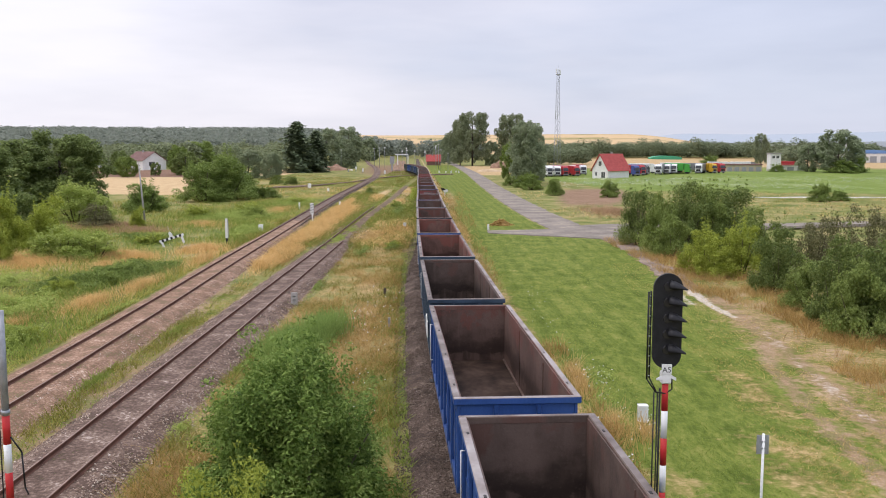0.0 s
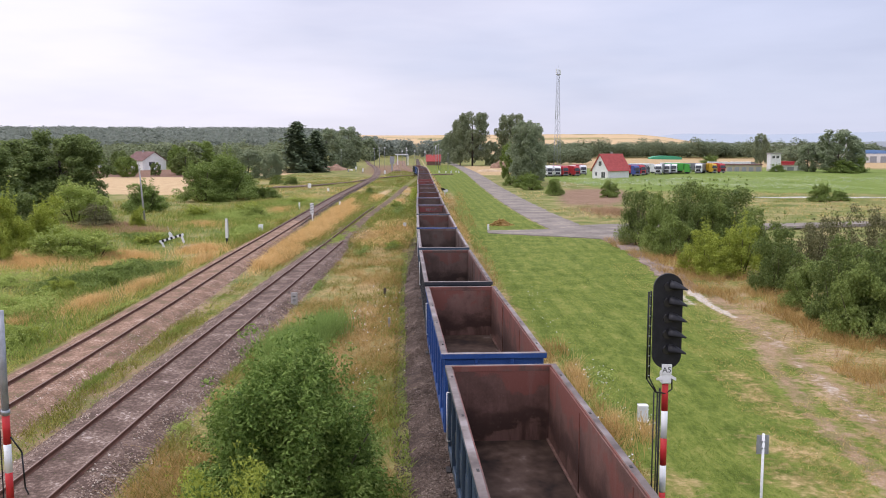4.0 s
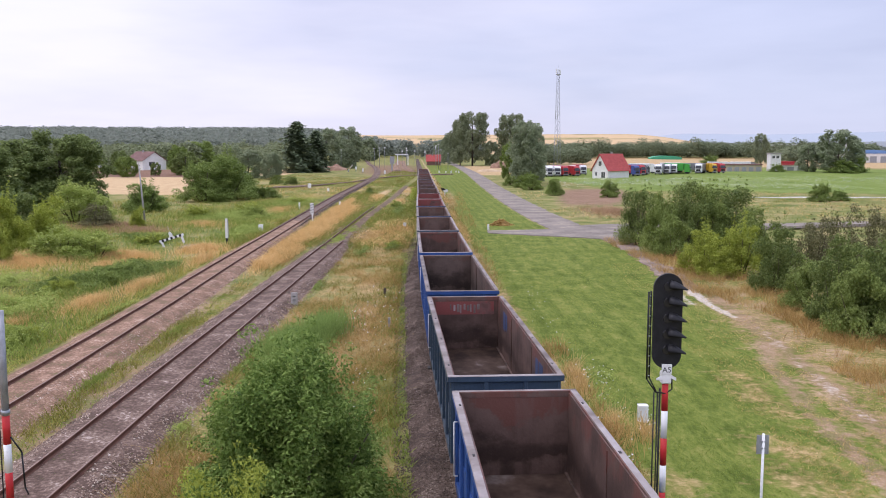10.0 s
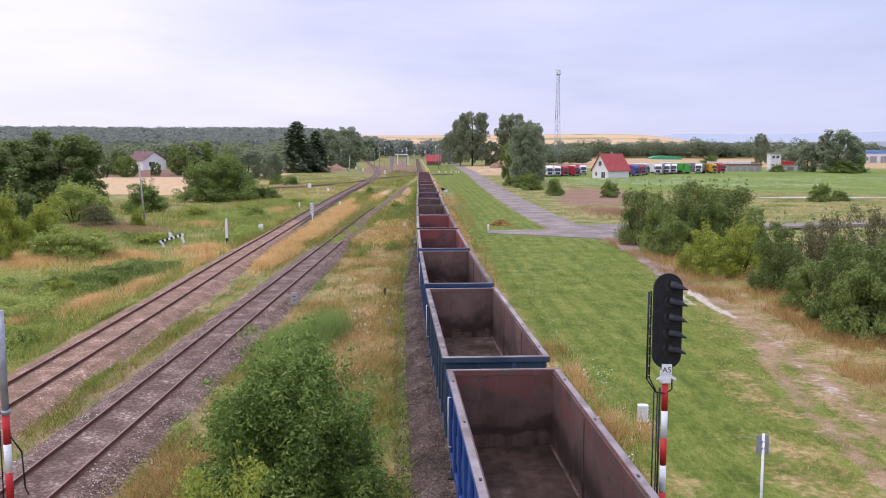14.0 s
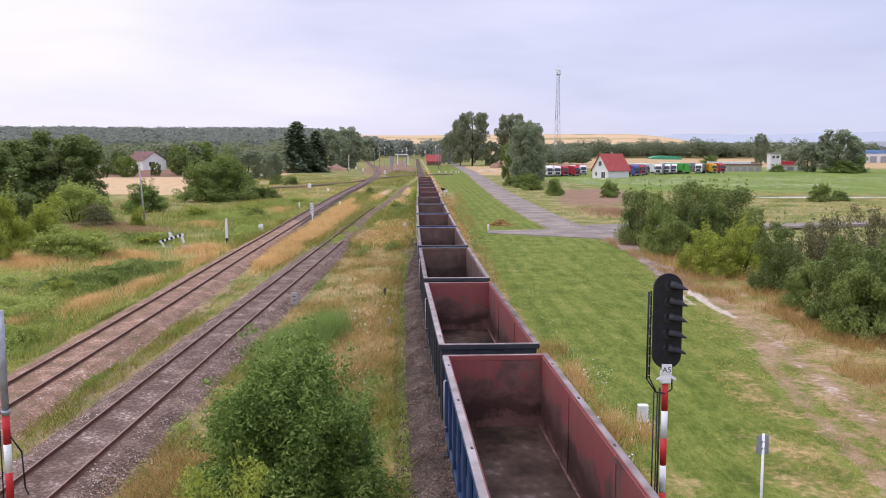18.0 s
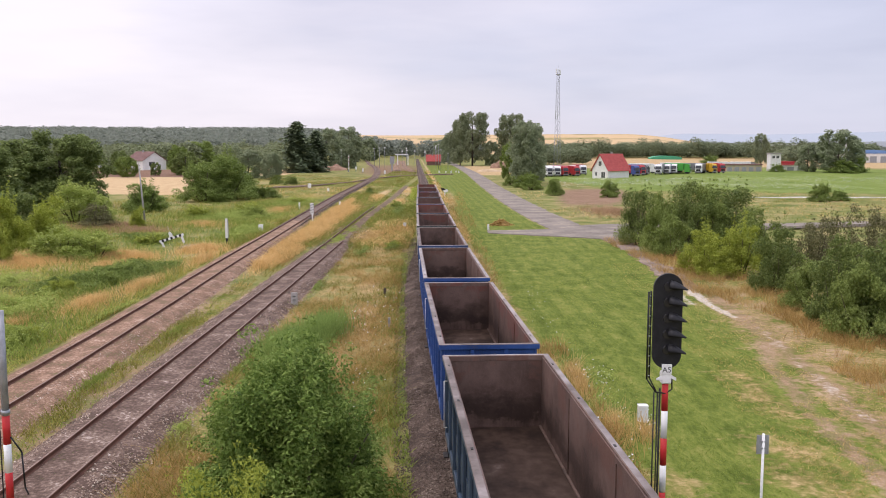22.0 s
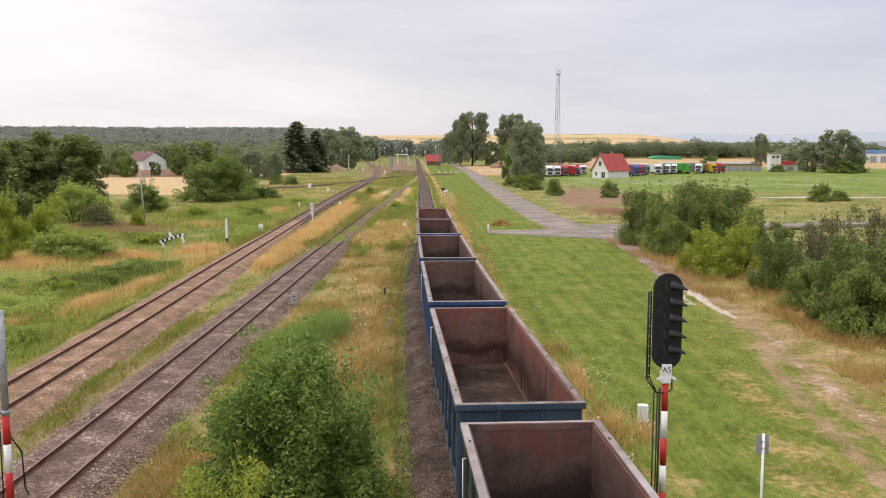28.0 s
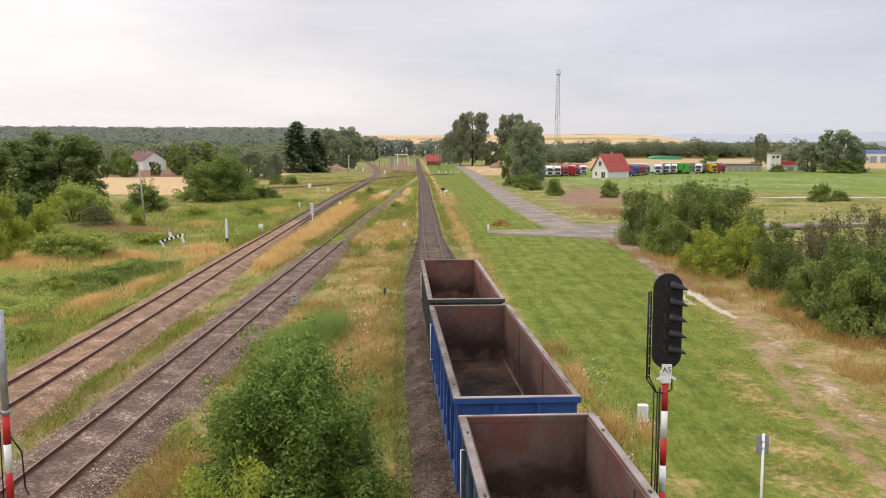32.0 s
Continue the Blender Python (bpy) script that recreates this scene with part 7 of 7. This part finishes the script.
for s in range(3):
    part("leg", tubes((mast_leg(s, -0.5), mast_leg(s, 24), 0.11, 0.10, 6), (mast_leg(s, 24), mast_leg(s, 47.5), 0.10, 0.08, 6)), M["grey"], ms)
    zs = [46.0 * (1 - (1 - k / 22) ** 1.25) for k in range(23)]
    for k in range(22):
        a, b = (s, (s + 1) % 3) if k % 2 else ((s + 1) % 3, s)
        part("brace", tubes((mast_leg(a, zs[k]), mast_leg(b, zs[k + 1]), 0.05, 0.05, 4)), M["grey"], ms)
for s in range(3):
    a = 2 * math.pi * s / 3 + 0.4
    part("antenna_panel", soft_box(-0.2, 0.2, -0.12, 0.12, -1.1, 1.1, 0.04), M["white"], ms).matrix_basis = Matrix.Translation((1.05 * math.cos(a), 1.05 * math.sin(a), 46.6)) @ Matrix.Rotation(a, 4, "Z")
part("top_platform", lathe([(1.2, 45.0), (1.3, 45.05), (1.3, 45.15), (1.2, 45.2)], 12), M["grey"], ms)
part("spike", tubes(((0, 0, 45), (0, 0, 49.4), 0.05, 0.02, 6)), M["grey"], ms)

# ---- lorry park ----
def colour(name, c):
    return mat(name, [(0.3, tuple(v * 0.8 for v in c)), (0.7, c)], 1.5, 0.45, 0, 0.05)


LORRY = {"white": colour("white_lorry_paint", (0.78, 0.78, 0.77)), "red": colour("red_lorry_paint", (0.45, 0.045, 0.05)), "blue": colour("blue_lorry_paint", (0.06, 0.09, 0.28)), "green": colour("green_lorry_paint", (0.07, 0.34, 0.05)),
         "yellow": colour("yellow_lorry_paint", (0.68, 0.42, 0.04)), "grey": colour("grey_tarpaulin", (0.22, 0.22, 0.23)), "teal": colour("teal_tarpaulin", (0.12, 0.28, 0.3))}


def lorry(x, y, turn, cab, box_c, length=7.5):
    t = empty("lorry", Matrix.Translation((x, y, gz(x, y))) @ pose(0, 0, 0, 0, 0, turn))
    tagged(t, f"parked lorry with {cab} cab and {box_c} load box", "lorry", "lorries in the park")
    bm = bmesh.new()
    pts = [(0, 0.7), (0, 1.9), (0.35, 3.3), (0.8, 3.75), (2.2, 3.85), (2.2, 0.7)]
    a = [bm.verts.new((-1.22, p, z)) for p, z in pts]
    b = [bm.verts.new((1.22, p, z)) for p, z in pts]
    bm.faces.new(a)
    bm.faces.new(b[::-1])
    for i in range(len(pts)):
        bm.faces.new((a[i], b[i], b[(i + 1) % len(pts)], a[(i + 1) % len(pts)]))
    bmesh.ops.recalc_face_normals(bm, faces=bm.faces[:])
    part("cab", bm, LORRY[cab], t)
    ws = part("windscreen", plate([(-1.08, 0.0), (1.08, 0.0), (1.0, 1.2), (-1.0, 1.2)], -0.03, 0.0), M["glass"], t)
    ws.matrix_basis = Matrix.Translation((0, 0.0, 1.95)) @ Matrix.Rotation(-0.25, 4, "X")
    part("bumper", soft_box(-1.22, 1.22, -0.12, 0.15, 0.45, 0.95, 0.05), LORRY["grey"], t)
    part("grille", boxes((-0.8, 0.8, -0.03, 0.0, 1.0, 1.7)), M["black"], t)
    part("load_box", soft_box(-1.25, 1.25, 2.5, 2.5 + length, 1.15, 3.95, 0.06), LORRY[box_c], t)
    part("chassis", boxes((-0.5, 0.5, 0.3, 2.4 + length, 0.6, 1.0)), M["steel_dark"], t)
    for s in (-1, 1):
        for yy in (1.1, 2.5 + length - 1.2, 2.5 + length - 2.4):
            part("wheel", tubes(((s * 0.9, yy, 0.5), (s * 1.2, yy, 0.5), 0.5, 0.5, 12)), M["tyre"], t)
        part("mirror", boxes((*sorted((s * 1.25, s * 1.45)), 0.05, 0.15, 2.1, 2.8)), M["black"], t)
    return t


rows_l = [(39.1, 325, 12, "white", "white"), (42.2, 327, 8, "white", "white"), (45.6, 330, 25, "red", "red"), (50.2, 332, 30, "red", "red"), (46.0, 343, 5, "white", "grey"), (50.5, 345, -5, "white", "white"), (55.0, 348, 10, "white", "red"),
          (70.4, 322, 30, "blue", "red"), (73.6, 327, 35, "red", "blue"), (77.2, 334, 60, "grey", "grey"), (80.4, 333, -24, "white", "grey"), (84.8, 338, -24, "white", "teal"), (88.0, 340, -20, "white", "white"), (91.2, 342, -20, "white", "green"),
          (94.6, 340, 62, "green", "green"), (98.0, 342, -26, "white", "grey"), (103.4, 350, 62, "grey", "grey"), (106.0, 347, 28, "yellow", "yellow"), (110.0, 350, 18, "red", "red"), (84.0, 352, 70, "white", "white"), (96.5, 354, 60, "white", "white"), (38.0, 345, 15, "white", "white")]
for r in rows_l:
    lorry(*r)
for x, y, c, b2 in ((136, 418, "white", "white"), (147, 419, "grey", "white"), (166, 414, "white", "red")):
    lorry(x, y, 84, c, b2, 9)

# white wild flowers in the field, one by one too small to tell apart
rng = np.random.default_rng(77)
fp = np.concatenate([np.stack([rng.uniform(60, 90, 4000), rng.normal(172, 0.7, 4000)], 1), np.stack([rng.uniform(95, 130, 2600), rng.normal(186, 0.8, 2600)], 1),
                     np.stack([rng.uniform(40, 190, 5200), rng.normal(280, 12, 5200)], 1), np.stack([rng.uniform(30, 110, 3600), rng.normal(240, 12, 3600)], 1),
                     np.stack([rng.normal(-3.6, 0.9, 120), rng.uniform(30, 60, 120)], 1), np.stack([rng.normal(5.6, 0.5, 90), rng.uniform(25, 60, 90)], 1),
                     np.stack([rng.normal(-5.0, 0.5, 70), rng.normal(49, 2.4, 70)], 1), np.stack([rng.normal(6.4, 0.35, 70), rng.normal(35.5, 2.4, 70)], 1), np.stack([rng.normal(7.0, 0.3, 40), rng.normal(29.5, 0.9, 40)], 1)])
fc = np.concatenate([fp, land(fp[:, 0], fp[:, 1])[:, None] + 0.45], 1)
fsz = np.where(fp[:, 1] < 100, 0.035, 0.075)
fv, ff = leaf_cards(fc / fsz[:, None], np.tile([0.0, 0.0, 1.0], (len(fc), 1)), 1.0, rng, 0.8)
fv = fv * np.repeat(fsz, 4)[:, None]
tagged(new("wild_flowers", mesh_np("wild_flowers", fv, ff, M["white"])), "scattered white wild flowers in the grass", "flowers", kind="stuff")

# loose ballast stones on the old tracks' shoulders
rng = np.random.default_rng(78)
sn = 22000
sy = 20 * (110 / 20) ** rng.random(sn)
pick = rng.random(sn)
sx = np.where(pick < 0.62, np.interp(sy, [m[0] for m in MIDDLE], [m[1] for m in MIDDLE]) + np.where(rng.random(sn) < 0.7, rng.normal(1.7, 0.45, sn), rng.normal(-1.6, 0.3, sn)), np.interp(sy, [m[0] for m in WEST], [m[1] for m in WEST]) + rng.normal(1.7, 0.6, sn))
off = np.where(pick < 0.62, np.abs(sx - np.interp(sy, [m[0] for m in MIDDLE], [m[1] for m in MIDDLE])), np.abs(sx - np.interp(sy, [m[0] for m in WEST], [m[1] for m in WEST])))
sz = np.interp(off, [0, 0.7, 1.35, 1.75, 2.45, 3.0], [-0.16, -0.15, -0.17, -0.36, -0.46, -0.46])
sr = 0.016 + 0.034 * rng.random(sn) ** 2
octa = np.array([(1, 0, 0), (-1, 0, 0), (0, 1, 0), (0, -1, 0), (0, 0, 0.8), (0, 0, -0.6)], float)
tri = np.array([(0, 2, 4), (2, 1, 4), (1, 3, 4), (3, 0, 4), (2, 0, 5), (1, 2, 5), (3, 1, 5), (0, 3, 5)])
sv = np.stack([sx, sy, sz], 1)[:, None, :] + octa[None] * sr[:, None, None] * rng.uniform(0.6, 1.4, (sn, 6, 1))
sf = (np.arange(sn)[:, None, None] * 6 + tri[None]).reshape(-1, 3)
tagged(new("ballast_stones", mesh_np("ballast_stones", sv.reshape(-1, 3), sf, M["stone"])), "loose pale ballast stones on the track shoulders", "ballast", kind="stuff")

# grimy stones of the main line's shoulder
rng = np.random.default_rng(79)
sn = 30000
sy = 16 * (95 / 16) ** rng.random(sn)
off = np.where(rng.random(sn) < 0.75, -rng.uniform(1.3, 2.95, sn), rng.uniform(1.3, 2.9, sn))
sx = np.interp(sy, [m[0] for m in MAIN], [m[1] for m in MAIN]) + off
sz = np.maximum(np.interp(np.abs(off), [0, 0.7, 1.75, 2.15, 2.85], [-0.16, -0.15, -0.17, -0.36, -0.62]), -0.46) + 0.005
sr = 0.015 + 0.024 * rng.random(sn) ** 1.5
sv = np.stack([sx, sy, sz], 1)[:, None, :] + octa[None] * sr[:, None, None] * rng.uniform(0.6, 1.4, (sn, 6, 1))
sf = (np.arange(sn)[:, None, None] * 6 + tri[None]).reshape(-1, 3)
tagged(new("main_line_ballast", mesh_np("main_line_ballast", sv.reshape(-1, 3), sf, M["stone_dark"])), "grimy grey-brown ballast stones beside the train", "ballast", kind="stuff")

# the last ridge on the horizon, a plain backdrop of distance, glowing haze blue
rm = bpy.data.materials.new("haze_blue_glow_ridge")
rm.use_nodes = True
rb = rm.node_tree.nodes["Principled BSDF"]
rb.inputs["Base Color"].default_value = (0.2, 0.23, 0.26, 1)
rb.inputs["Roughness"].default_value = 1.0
# emission stands in for the haze in front of the ridge
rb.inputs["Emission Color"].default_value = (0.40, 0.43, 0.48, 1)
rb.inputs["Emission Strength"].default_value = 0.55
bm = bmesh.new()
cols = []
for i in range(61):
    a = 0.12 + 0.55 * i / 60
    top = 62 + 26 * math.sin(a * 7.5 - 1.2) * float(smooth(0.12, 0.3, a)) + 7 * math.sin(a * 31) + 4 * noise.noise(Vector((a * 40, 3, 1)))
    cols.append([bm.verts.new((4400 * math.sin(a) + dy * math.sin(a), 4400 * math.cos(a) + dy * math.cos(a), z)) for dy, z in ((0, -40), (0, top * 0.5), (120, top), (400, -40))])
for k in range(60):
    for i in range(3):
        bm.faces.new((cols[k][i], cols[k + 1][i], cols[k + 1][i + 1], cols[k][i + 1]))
tagged(link("backdrop", bm, rm), "far ridge on the horizon, glowing in haze blue", "backdrop", kind="structure")

motions()
